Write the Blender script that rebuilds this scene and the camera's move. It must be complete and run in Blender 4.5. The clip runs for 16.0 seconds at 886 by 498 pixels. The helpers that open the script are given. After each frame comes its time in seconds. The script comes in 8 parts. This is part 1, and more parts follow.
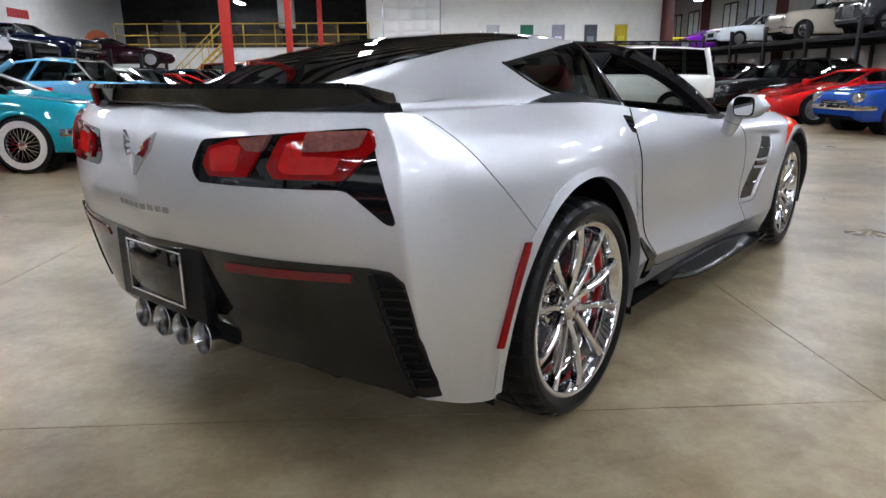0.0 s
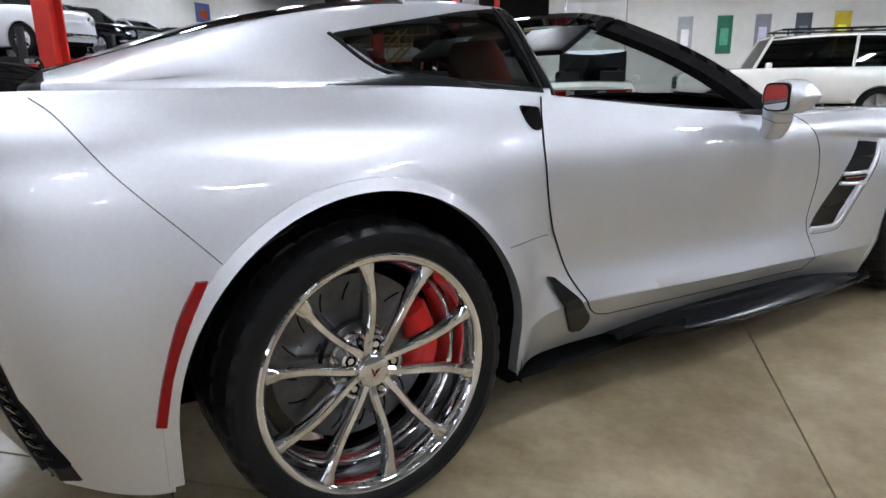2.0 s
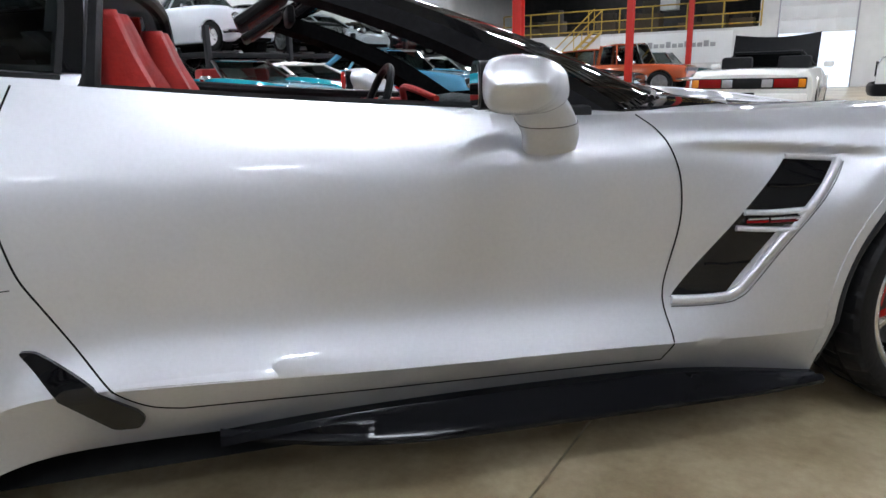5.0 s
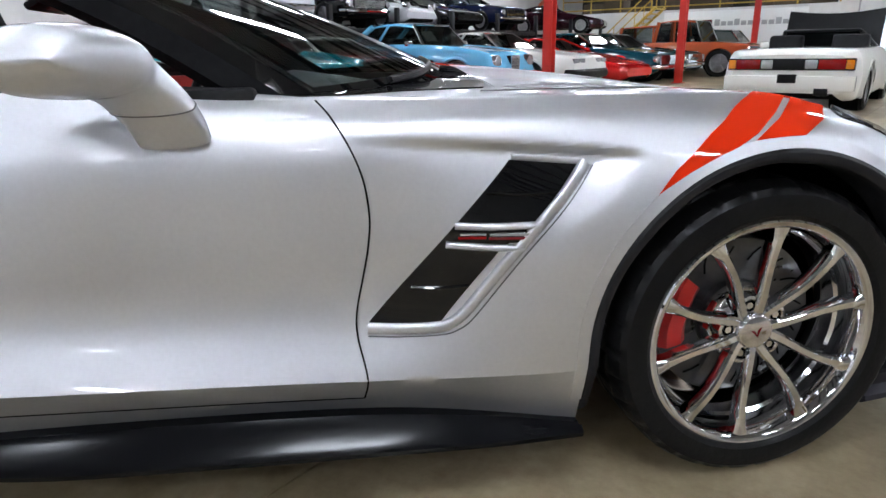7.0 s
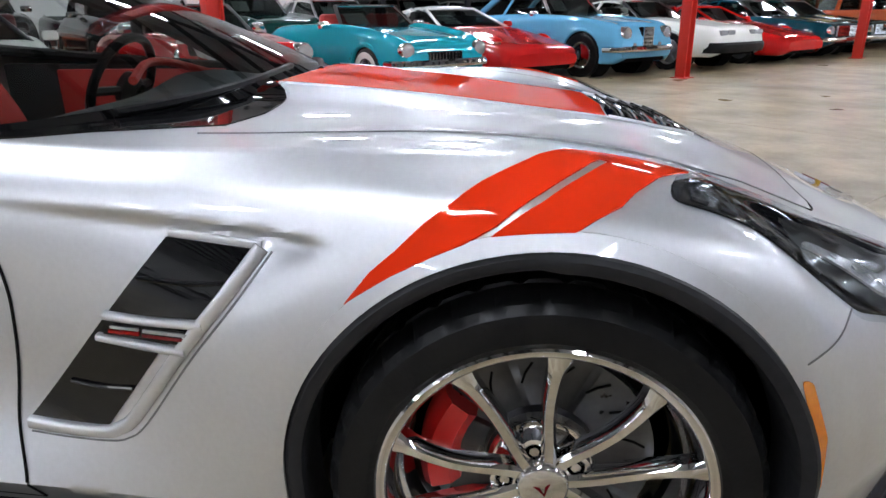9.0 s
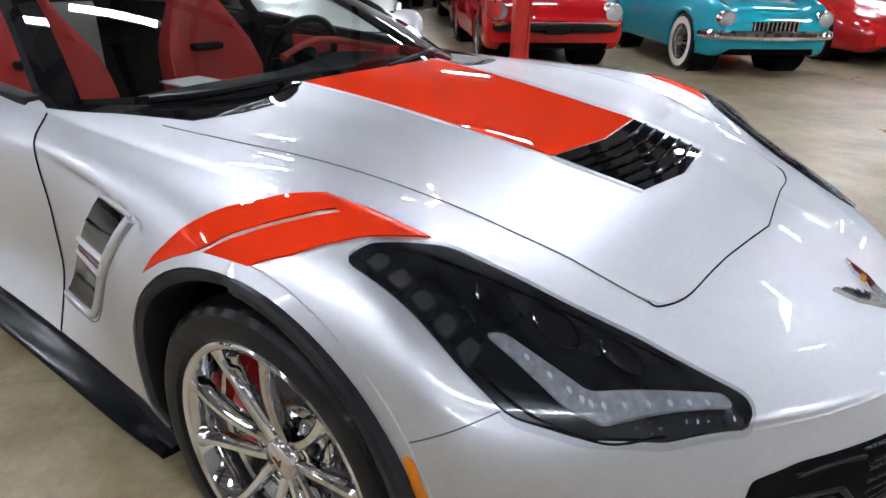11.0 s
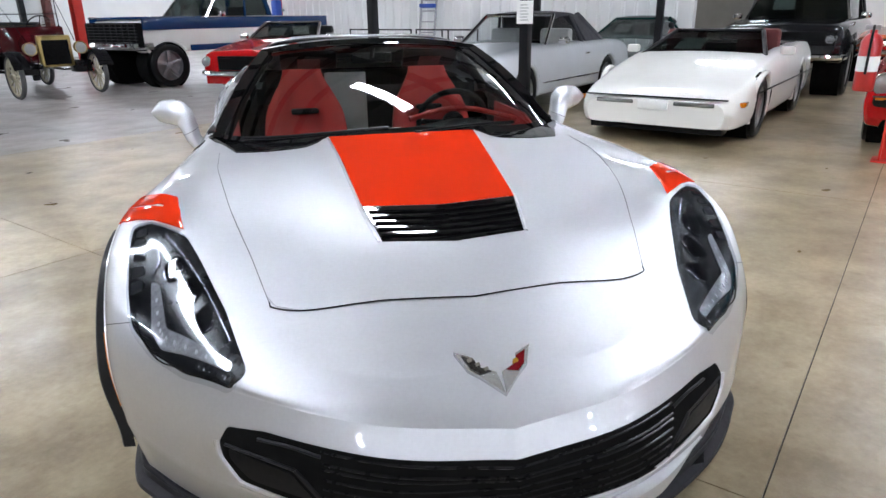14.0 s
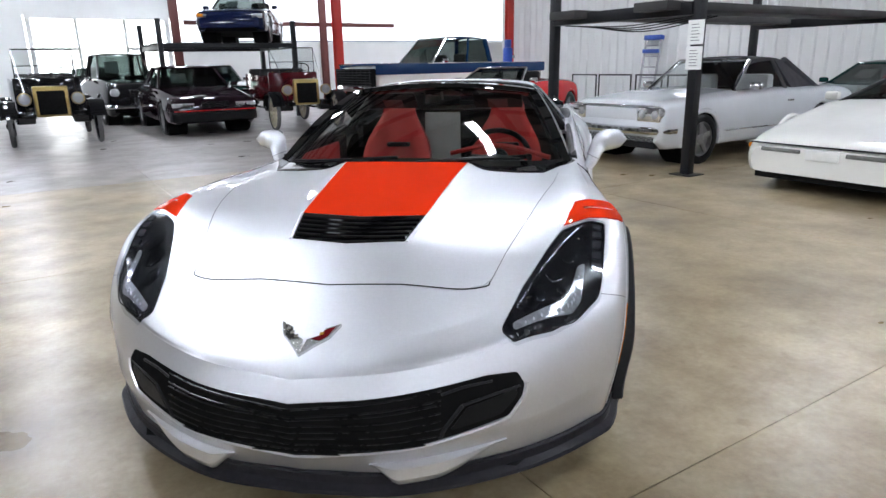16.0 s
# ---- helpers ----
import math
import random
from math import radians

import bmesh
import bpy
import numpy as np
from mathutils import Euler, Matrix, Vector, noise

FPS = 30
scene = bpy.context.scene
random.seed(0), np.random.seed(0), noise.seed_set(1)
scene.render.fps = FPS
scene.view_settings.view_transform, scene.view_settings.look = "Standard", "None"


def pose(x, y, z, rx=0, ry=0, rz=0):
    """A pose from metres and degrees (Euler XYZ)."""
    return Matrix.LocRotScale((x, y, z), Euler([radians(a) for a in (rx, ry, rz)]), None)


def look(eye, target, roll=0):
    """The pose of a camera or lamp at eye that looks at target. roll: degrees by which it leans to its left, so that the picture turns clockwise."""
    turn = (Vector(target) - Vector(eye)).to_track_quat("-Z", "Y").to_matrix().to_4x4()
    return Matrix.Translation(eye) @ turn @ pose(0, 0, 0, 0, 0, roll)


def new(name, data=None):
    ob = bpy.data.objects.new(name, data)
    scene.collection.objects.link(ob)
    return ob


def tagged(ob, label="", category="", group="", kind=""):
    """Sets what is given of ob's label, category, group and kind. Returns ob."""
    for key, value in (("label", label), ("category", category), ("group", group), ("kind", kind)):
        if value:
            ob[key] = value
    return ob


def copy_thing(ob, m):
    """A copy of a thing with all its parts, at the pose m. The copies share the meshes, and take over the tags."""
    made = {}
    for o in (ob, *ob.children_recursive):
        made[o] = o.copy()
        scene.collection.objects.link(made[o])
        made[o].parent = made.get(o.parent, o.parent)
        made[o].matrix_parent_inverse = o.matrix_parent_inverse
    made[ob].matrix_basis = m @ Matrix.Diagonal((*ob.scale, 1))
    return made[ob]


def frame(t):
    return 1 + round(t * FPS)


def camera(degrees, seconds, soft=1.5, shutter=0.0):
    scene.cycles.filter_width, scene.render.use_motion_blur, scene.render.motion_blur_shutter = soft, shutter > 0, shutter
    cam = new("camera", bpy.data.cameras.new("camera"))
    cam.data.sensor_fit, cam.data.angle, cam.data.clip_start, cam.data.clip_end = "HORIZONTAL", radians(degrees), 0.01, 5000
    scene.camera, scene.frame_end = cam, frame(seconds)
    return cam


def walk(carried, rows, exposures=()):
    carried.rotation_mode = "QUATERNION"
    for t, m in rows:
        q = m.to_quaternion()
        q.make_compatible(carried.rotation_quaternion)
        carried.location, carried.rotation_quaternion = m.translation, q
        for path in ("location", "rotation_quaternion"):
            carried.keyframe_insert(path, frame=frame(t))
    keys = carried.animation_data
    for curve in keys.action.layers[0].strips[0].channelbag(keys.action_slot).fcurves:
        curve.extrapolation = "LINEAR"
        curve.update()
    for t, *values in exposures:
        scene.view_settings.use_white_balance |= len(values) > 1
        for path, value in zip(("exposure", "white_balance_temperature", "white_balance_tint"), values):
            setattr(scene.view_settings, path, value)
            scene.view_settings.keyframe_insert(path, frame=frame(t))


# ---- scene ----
cam = camera(68.8, 16.0)
PATH = [
    (0, (1.807, -1.71, 1.045), (0.578, -0.219, 0.529), -0.5),
    (0.5, (1.914, -1.436, 1.024), (0.546, -0.071, 0.51), -0.8),
    (1, (2.006, -1.148, 1.013), (0.52, 0.09, 0.501), -1.1),
    (1.5, (2.053, -0.854, 1.001), (0.499, 0.297, 0.488), -1.0),
    (2, (2.108, -0.588, 0.978), (0.494, 0.476, 0.465), -0.9),
    (2.5, (2.162, -0.315, 0.966), (0.482, 0.644, 0.454), -1.0),
    (3, (2.167, -0.031, 0.951), (0.44, 0.84, 0.44), -1.0),
    (3.5, (2.171, 0.231, 0.938), (0.403, 1.01, 0.422), -1.1),
    (3.7, (2.174, 0.338, 0.939), (0.39, 1.079, 0.421), -1.1),
    (5.8, (2.112, 1.36, 0.915), (0.228, 1.748, 0.368), -1.2),
    (6, (2.111, 1.44, 0.911), (0.225, 1.809, 0.356), -1.0),
    (6.5, (2.073, 1.662, 0.903), (0.183, 1.993, 0.339), -1.0),
    (7, (2.045, 1.863, 0.911), (0.157, 2.163, 0.323), -0.9),
    (7.5, (1.992, 2.076, 0.915), (0.101, 2.323, 0.313), -1.0),
    (8, (1.906, 2.274, 0.928), (0.009, 2.43, 0.313), -1.0),
    (8.5, (1.796, 2.466, 0.967), (-0.1, 2.497, 0.333), -0.9),
    (9, (1.71, 2.639, 1.001), (-0.166, 2.48, 0.325), -0.8),
    (9.2, (1.688, 2.72, 1.014), (-0.161, 2.436, 0.306), -0.8),
    (11.3, (1.418, 3.646, 1.194), (0.028, 2.456, 0.387), 1.0),
    (11.5, (1.375, 3.746, 1.201), (0.046, 2.479, 0.408), 0.8),
    (12, (1.226, 3.997, 1.231), (0.091, 2.545, 0.454), -0.7),
    (12.5, (1.03, 4.19, 1.247), (0.085, 2.61, 0.465), -0.5),
    (13, (0.826, 4.399, 1.277), (0.06, 2.72, 0.506), -0.7),
    (13.5, (0.622, 4.569, 1.306), (0.044, 2.798, 0.579), -0.6),
    (14, (0.375, 4.718, 1.315), (-0.009, 2.877, 0.633), -0.8),
    (14.5, (0.12, 4.853, 1.309), (-0.063, 2.968, 0.667), -1.0),
    (15, (-0.131, 4.968, 1.31), (-0.127, 3.062, 0.705), -1.0),
    (15.5, (-0.397, 5.047, 1.311), (-0.246, 3.14, 0.728), -0.9),
    (16, (-0.685, 5.118, 1.313), (-0.353, 3.224, 0.763), -1.1),
]
walk(cam, [(t, look(eye, target, roll)) for t, eye, target, roll in PATH], [(0.0, 0.0), (11.0, 0.02), (12.5, 0.13), (14.5, 0.21), (15.0, 0.18), (16.0, 0.12)])

# ---- light ----
world = bpy.data.worlds.new("world")
scene.world = world
world.use_nodes = True
world.node_tree.nodes["Background"].inputs[0].default_value = (0.75, 0.82, 1.0, 1)
world.node_tree.nodes["Background"].inputs[1].default_value = 0.35
LAMP_STRENGTH = 115.0
SUN = new("sun", bpy.data.lights.new("sun", "SUN"))
SUN.data.energy, SUN.data.angle, SUN.data.color = 1.5, radians(12), (1.0, 0.97, 0.92)
SUN.matrix_world = look((0, -30, 30), (0, 0, 0))

# ---- materials ----
MATS = {}


def mat(name, color, rough=0.5, metal=0.0, grain=0.0, scale=20.0, bump=0.0, coat=0.0, color2=None, emit=0.0, wet=0.0, spec=0.5):
    """A surface with two scales of variation in colour and gloss, and a fine relief."""
    if name in MATS:
        return MATS[name]
    m = bpy.data.materials.new(name)
    m.use_nodes = True
    nt = m.node_tree
    b = nt.nodes["Principled BSDF"]
    b.inputs["Base Color"].default_value = (*color, 1)
    b.inputs["Roughness"].default_value = rough
    b.inputs["Metallic"].default_value = metal
    b.inputs["Coat Weight"].default_value = coat
    b.inputs["Coat Roughness"].default_value = 0.018
    b.inputs["Specular IOR Level"].default_value = spec
    if emit:
        b.inputs["Emission Color"].default_value = (*color, 1)
        b.inputs["Emission Strength"].default_value = emit
    if grain:
        tc = nt.nodes.new("ShaderNodeTexCoord")
        n1 = nt.nodes.new("ShaderNodeTexNoise")
        n2 = nt.nodes.new("ShaderNodeTexNoise")
        n1.inputs["Scale"].default_value, n1.inputs["Detail"].default_value = scale, 6
        n2.inputs["Scale"].default_value, n2.inputs["Detail"].default_value = scale * 0.13, 5
        for n in (n1, n2):
            nt.links.new(tc.outputs["Object"], n.inputs["Vector"])
        mix = nt.nodes.new("ShaderNodeMath")
        mix.operation = "ADD"
        nt.links.new(n1.outputs["Fac"], mix.inputs[0])
        nt.links.new(n2.outputs["Fac"], mix.inputs[1])
        ramp = nt.nodes.new("ShaderNodeMapRange")
        ramp.inputs["From Min"].default_value, ramp.inputs["From Max"].default_value = 0.7, 1.3
        nt.links.new(mix.outputs[0], ramp.inputs["Value"])
        cm = nt.nodes.new("ShaderNodeMix")
        cm.data_type = "RGBA"
        other = color2 or tuple(c * (1 - grain) for c in color)
        cm.inputs["A"].default_value, cm.inputs["B"].default_value = (*other, 1), (*color, 1)
        nt.links.new(ramp.outputs[0], cm.inputs["Factor"])
        nt.links.new(cm.outputs["Result"], b.inputs["Base Color"])
        rr = nt.nodes.new("ShaderNodeMapRange")
        rr.inputs["To Min"].default_value, rr.inputs["To Max"].default_value = min(1, rough * (1 + 0.5 * grain)), rough * (1 - 0.5 * grain)
        nt.links.new(ramp.outputs[0], rr.inputs["Value"])
        nt.links.new(rr.outputs[0], b.inputs["Roughness"])
        if bump:
            bp = nt.nodes.new("ShaderNodeBump")
            bp.inputs["Strength"].default_value, bp.inputs["Distance"].default_value = bump, 0.01
            nt.links.new(n1.outputs["Fac"], bp.inputs["Height"])
            nt.links.new(bp.outputs["Normal"], b.inputs["Normal"])
    MATS[name] = m
    return m


def glass(name, color=(1, 1, 1), rough=0.0, base=0.05, edge=1.0):
    m = bpy.data.materials.new(name)
    m.use_nodes = True
    nt = m.node_tree
    nt.nodes.remove(nt.nodes["Principled BSDF"])
    t = nt.nodes.new("ShaderNodeBsdfTransparent")
    g = nt.nodes.new("ShaderNodeBsdfGlossy")
    lw = nt.nodes.new("ShaderNodeLayerWeight")
    lw.inputs["Blend"].default_value = 0.5
    pw = nt.nodes.new("ShaderNodeMath")
    pw.operation = "POWER"
    pw.inputs[1].default_value = 5.0
    f = nt.nodes.new("ShaderNodeMapRange")
    f.inputs["To Min"].default_value, f.inputs["To Max"].default_value = base, edge
    nt.links.new(lw.outputs["Facing"], pw.inputs[0])
    nt.links.new(pw.outputs[0], f.inputs["Value"])
    t.inputs["Color"].default_value = (*color, 1)
    g.inputs["Roughness"].default_value = rough
    mx = nt.nodes.new("ShaderNodeMixShader")
    nt.links.new(f.outputs[0], mx.inputs[0])
    nt.links.new(t.outputs[0], mx.inputs[1])
    nt.links.new(g.outputs[0], mx.inputs[2])
    nt.links.new(mx.outputs[0], nt.nodes["Material Output"].inputs["Surface"])
    MATS[name] = m
    return m


def paint(name, color, metal=0.0, rough=0.35):
    return mat("paint_" + name, color, rough if metal else 0.07, metal, grain=0.06, scale=900 if metal else 4, coat=1.0 if metal > 0.5 else 0.0, spec=0.5 if metal else 0.42)


SILVER = paint("silver", (0.675, 0.68, 0.712), 0.90, 0.47)
RED_STRIPE = mat("paint_red_stripe", (0.72, 0.034, 0.008), 0.55, grain=0.06, scale=4, spec=0.0, coat=0.6)
GLOSS_BLACK = mat("gloss_black", (0.006, 0.006, 0.0065), 0.03, grain=0.2, scale=6, spec=0.42)
SATIN_BLACK = mat("satin_black", (0.010, 0.010, 0.011), 0.38, grain=0.3, scale=60, bump=0.05, spec=0.12)
DARK_GREY = mat("dark_grey_trim", (0.021, 0.021, 0.023), 0.40, grain=0.25, scale=80, bump=0.04, spec=0.13)
VOID = mat("dark_cavity", (0.009, 0.009, 0.009), 0.9, grain=0.3, scale=20, spec=0.04)
MATT_BLACK = mat("matt_black", (0.010, 0.010, 0.011), 0.75, grain=0.3, scale=60, bump=0.05, spec=0.08)
RUBBER = mat("tyre_rubber", (0.009, 0.009, 0.0095), 0.34, grain=0.35, scale=90, bump=0.10, spec=0.16)
WHITE_RUBBER = mat("whitewall_rubber", (0.75, 0.73, 0.68), 0.6, grain=0.1, scale=40)
CHROME = mat("chrome", (0.86, 0.86, 0.88), 0.06, 1.0, grain=0.15, scale=30)
STEEL = mat("brushed_steel", (0.42, 0.42, 0.43), 0.35, 1.0, grain=0.25, scale=60)
BRASS = mat("brass", (0.36, 0.26, 0.10), 0.34, 1.0, grain=0.2, scale=40)
CALIPER = mat("caliper_red", (0.6, 0.015, 0.012), 0.35, grain=0.1, scale=30, coat=0.5)
LENS_RED = mat("red_lens", (0.24, 0.003, 0.004), 0.06, grain=0.25, scale=60, spec=0.3)
LENS_DARKRED = mat("dark_red_reflector", (0.13, 0.004, 0.008), 0.12, grain=0.25, scale=120)
LENS_AMBER = mat("amber_lens", (0.75, 0.22, 0.01), 0.12, grain=0.2, scale=90, coat=1.0)
LENS_CLEAR = mat("clear_lens", (0.42, 0.42, 0.43), 0.12, 0.3, grain=0.3, scale=90, coat=1.0)
LEATHER_RED = mat("red_leather", (0.55, 0.032, 0.024), 0.5, grain=0.2, scale=70, bump=0.15)
INTERIOR = mat("black_interior", (0.012, 0.012, 0.013), 0.6, grain=0.3, scale=60, bump=0.1, spec=0.2)
CARD = mat("white_card", (0.8, 0.8, 0.78), 0.7, grain=0.06, scale=20)
TINT = glass("tinted_glass", (0.10, 0.11, 0.11))
WSHIELD = glass("windshield_glass", (0.56, 0.61, 0.595))
PALE_GLASS = glass("car_window_glass", (0.42, 0.46, 0.45))
CLEAR_GLASS = glass("clear_window_glass", (0.92, 0.94, 0.94))
LAMP_GLASS = glass("headlight_glass", (0.80, 0.82, 0.84), base=0.025, edge=0.35)
DARK_WINDOW = glass("dark_window_glass", (0.10, 0.11, 0.115))
SMOKED = mat("smoked_clear_lens", (0.22, 0.085, 0.075), 0.10, 0.0, grain=0.5, scale=90)
MIRROR = mat("mirror_glass", (0.9, 0.9, 0.9), 0.01, 1.0)
POST_RED = mat("post_red", (0.58, 0.03, 0.02), 0.38, grain=0.12, scale=9, bump=0.03)
POST_BLACK = mat("lift_black", (0.010, 0.010, 0.012), 0.4, grain=0.3, scale=12, spec=0.25)
WALL_WHITE = mat("wall_white_paint", (0.72, 0.71, 0.68), 0.7, grain=0.12, scale=3, bump=0.1)
WALL_METAL = mat("wall_white_sheet", (0.74, 0.74, 0.73), 0.45, grain=0.1, scale=2)
MAROON_STEEL = mat("maroon_steel", (0.12, 0.03, 0.025), 0.5, grain=0.2, scale=8)
CEIL = mat("ceiling_insulation", (0.38, 0.38, 0.37), 0.8, grain=0.15, scale=2)
DARK_STEEL = mat("dark_steel", (0.025, 0.023, 0.023), 0.6, grain=0.3, scale=5)
YELLOW_RAIL = mat("yellow_rail", (0.55, 0.36, 0.05), 0.5, grain=0.2, scale=15)
LAMP = mat("lamp_tube", (0.83, 0.89, 1.0), 0.5, emit=LAMP_STRENGTH)
DAYLIGHT = mat("daylight_panel", (0.95, 0.98, 1.0), 0.5, emit=4.5)
BLUE_PLASTIC = mat("blue_plastic", (0.02, 0.08, 0.42), 0.4, grain=0.2, scale=20)


def floor_material(name, light, dark):
    """Polished concrete: mottled tan, darker stains and small specks."""
    m = bpy.data.materials.new(name)
    m.use_nodes = True
    nt = m.node_tree
    b = nt.nodes["Principled BSDF"]
    tc = nt.nodes.new("ShaderNodeTexCoord")

    def noise_tex(scale, detail, rough=0.6):
        n = nt.nodes.new("ShaderNodeTexNoise")
        n.inputs["Scale"].default_value, n.inputs["Detail"].default_value, n.inputs["Roughness"].default_value = scale, detail, rough
        nt.links.new(tc.outputs["Object"], n.inputs["Vector"])
        return n.outputs["Fac"]

    def ramp(source, stops):
        r = nt.nodes.new("ShaderNodeValToRGB")
        els = r.color_ramp.elements
        for i, (p, c) in enumerate(stops):
            e = els[i] if i < 2 else els.new(p)
            e.position, e.color = p, (*c, 1)
        nt.links.new(source, r.inputs[0])
        return r.outputs[0]

    def mul(a, c, fac=1.0):
        x = nt.nodes.new("ShaderNodeMix")
        x.data_type, x.blend_type = "RGBA", "MULTIPLY"
        x.inputs["Factor"].default_value = fac
        nt.links.new(a, x.inputs["A"])
        nt.links.new(c, x.inputs["B"])
        return x.outputs["Result"]

    base = ramp(noise_tex(0.75, 9, 0.62), [(0.36, dark), (0.58, light)])
    mott = ramp(noise_tex(3.1, 12, 0.68), [(0.35, (0.52, 0.45, 0.35)), (0.58, (1, 1, 1))])
    spot = ramp(noise_tex(13, 6, 0.55), [(0.24, (0.74, 0.69, 0.60)), (0.40, (1, 1, 1))])
    fine = ramp(noise_tex(30, 9, 0.66), [(0.3, (0.80, 0.78, 0.74)), (0.66, (1, 1, 1))])
    nt.links.new(mul(mul(mul(base, mott, 0.65), fine, 0.9), spot, 0.7), b.inputs["Base Color"])
    rr = nt.nodes.new("ShaderNodeMapRange")
    rr.inputs["From Min"].default_value, rr.inputs["From Max"].default_value = 0.2, 0.8
    rr.inputs["To Min"].default_value, rr.inputs["To Max"].default_value = 0.24, 0.42
    nt.links.new(noise_tex(1.6, 4, 0.5), rr.inputs["Value"])
    nt.links.new(rr.outputs[0], b.inputs["Roughness"])
    bp = nt.nodes.new("ShaderNodeBump")
    bp.inputs["Strength"].default_value, bp.inputs["Distance"].default_value = 0.12, 0.004
    nt.links.new(noise_tex(22, 5), bp.inputs["Height"])
    nt.links.new(bp.outputs["Normal"], b.inputs["Normal"])
    return m


CONCRETE = floor_material("polished_concrete", (0.425, 0.350, 0.230), (0.235, 0.184, 0.110))
GREY_CONCRETE = floor_material("grey_concrete", (0.36, 0.335, 0.33), (0.25, 0.236, 0.232))

# ---- mesh helpers ----
from mathutils.bvhtree import BVHTree


def mesh_of(bm, name, material, smooth=True, angle=35):
    me = bpy.data.meshes.new(name)
    bm.normal_update()
    for f in bm.faces:
        f.smooth = smooth
    if smooth:
        for e in bm.edges:
            if len(e.link_faces) == 2 and e.calc_face_angle(0) > radians(angle):
                e.smooth = False
    bm.to_mesh(me)
    bm.free()
    me.materials.append(material)
    return me


def part(name, bm, material, parent, label="", smooth=True, angle=35, at=None):
    ob = new(name, mesh_of(bm, name, material, smooth, angle))
    ob.parent = parent
    if at is not None:
        ob.matrix_local = at
    if label:
        tagged(ob, label)
    return ob


def thing(name, label, category, at=None, group="", kind=""):
    ob = new(name)
    if at is not None:
        ob.matrix_world = at
    return tagged(ob, label, category, group, kind)


def box(bm, lo, hi, bevel=0.0, m=None):
    r = bmesh.ops.create_cube(bm, size=1)
    vs = r["verts"]
    for v in vs:
        v.co = Vector([lo[i] + (v.co[i] + 0.5) * (hi[i] - lo[i]) for i in range(3)])
    if bevel:
        es = list({e for v in vs for e in v.link_edges})
        out = bmesh.ops.bevel(bm, geom=es, offset=bevel, segments=2, profile=0.5, affect="EDGES")
        vs = list({v for f in out["faces"] for v in f.verts} | {v for v in vs if v.is_valid})
    if m is not None:
        bmesh.ops.transform(bm, matrix=m, verts=vs)
    return vs


def boxes(items, bevel=0.0):
    bm = bmesh.new()
    for lo, hi in items:
        box(bm, lo, hi, bevel)
    return bm


def lathe(bm, profile, steps=48, axis="x", m=None, closed=False):
    """Turns (along, radius) points round an axis."""
    rings = []
    for a, r in profile:
        ring = []
        for i in range(steps):
            t = 2 * math.pi * i / steps
            c, s = r * math.cos(t), r * math.sin(t)
            co = {"x": (a, c, s), "y": (c, a, s), "z": (c, s, a)}[axis]
            ring.append(bm.verts.new(m @ Vector(co) if m is not None else co))
        rings.append(ring)
    pairs = list(zip(rings, rings[1:])) + ([(rings[-1], rings[0])] if closed else [])
    for a, b in pairs:
        for i in range(steps):
            j = (i + 1) % steps
            bm.faces.new((a[i], a[j], b[j], b[i]))
    return rings


def disc(bm, a, r, steps=32, axis="x", m=None):
    vs = []
    for i in range(steps):
        t = 2 * math.pi * i / steps
        c, s = r * math.cos(t), r * math.sin(t)
        co = {"x": (a, c, s), "y": (c, a, s), "z": (c, s, a)}[axis]
        vs.append(bm.verts.new(m @ Vector(co) if m is not None else co))
    bm.faces.new(vs)


def tube(bm, pts, radius, sides=8, closed=False):
    """A round bar along points; the radius may be one number or one a point."""
    pts = [Vector(p) for p in pts]
    rings, up = [], None
    for i, p in enumerate(pts):
        d = (pts[(i + 1) % len(pts)] - pts[i - 1]) if closed or 0 < i < len(pts) - 1 else (pts[1] - pts[0] if i == 0 else pts[-1] - pts[-2])
        d.normalize()
        if up is None:
            up = d.orthogonal().normalized()
        up = (up - d * up.dot(d)).normalized()
        side = d.cross(up)
        r = radius[i] if hasattr(radius, "__len__") else radius
        rings.append([bm.verts.new(p + r * (math.cos(2 * math.pi * k / sides) * up + math.sin(2 * math.pi * k / sides) * side)) for k in range(sides)])
    for a, b in list(zip(rings, rings[1:])) + ([(rings[-1], rings[0])] if closed else []):
        for k in range(sides):
            j = (k + 1) % sides
            bm.faces.new((a[k], a[j], b[j], b[k]))
    if not closed:
        bm.faces.new(rings[0][::-1])
        bm.faces.new(rings[-1])


def smooth_line(pts, n):
    """A Catmull-Rom curve through points, n samples a span."""
    pts = [np.array(p, float) for p in pts]
    out = []
    ext = [2 * pts[0] - pts[1]] + pts + [2 * pts[-1] - pts[-2]]
    for i in range(len(pts) - 1):
        p0, p1, p2, p3 = ext[i : i + 4]
        for k in range(n):
            t = k / n
            out.append(0.5 * (2 * p1 + (p2 - p0) * t + (2 * p0 - 5 * p1 + 4 * p2 - p3) * t * t + (3 * p1 - p0 - 3 * p2 + p3) * t**3))
    out.append(pts[-1])
    return np.array(out)


def grid_mesh(bm, rows, flip=False, close=False):
    vs = [[bm.verts.new(p) for p in row] for row in rows]
    for a, b in zip(vs, vs[1:]):
        n = len(a)
        for j in range(n if close else n - 1):
            k = (j + 1) % n
            q = (a[j], a[k], b[k], b[j])
            if len({v.co.to_tuple(6) for v in q}) < 3:
                continue
            bm.faces.new(q[::-1] if flip else q)
    return vs


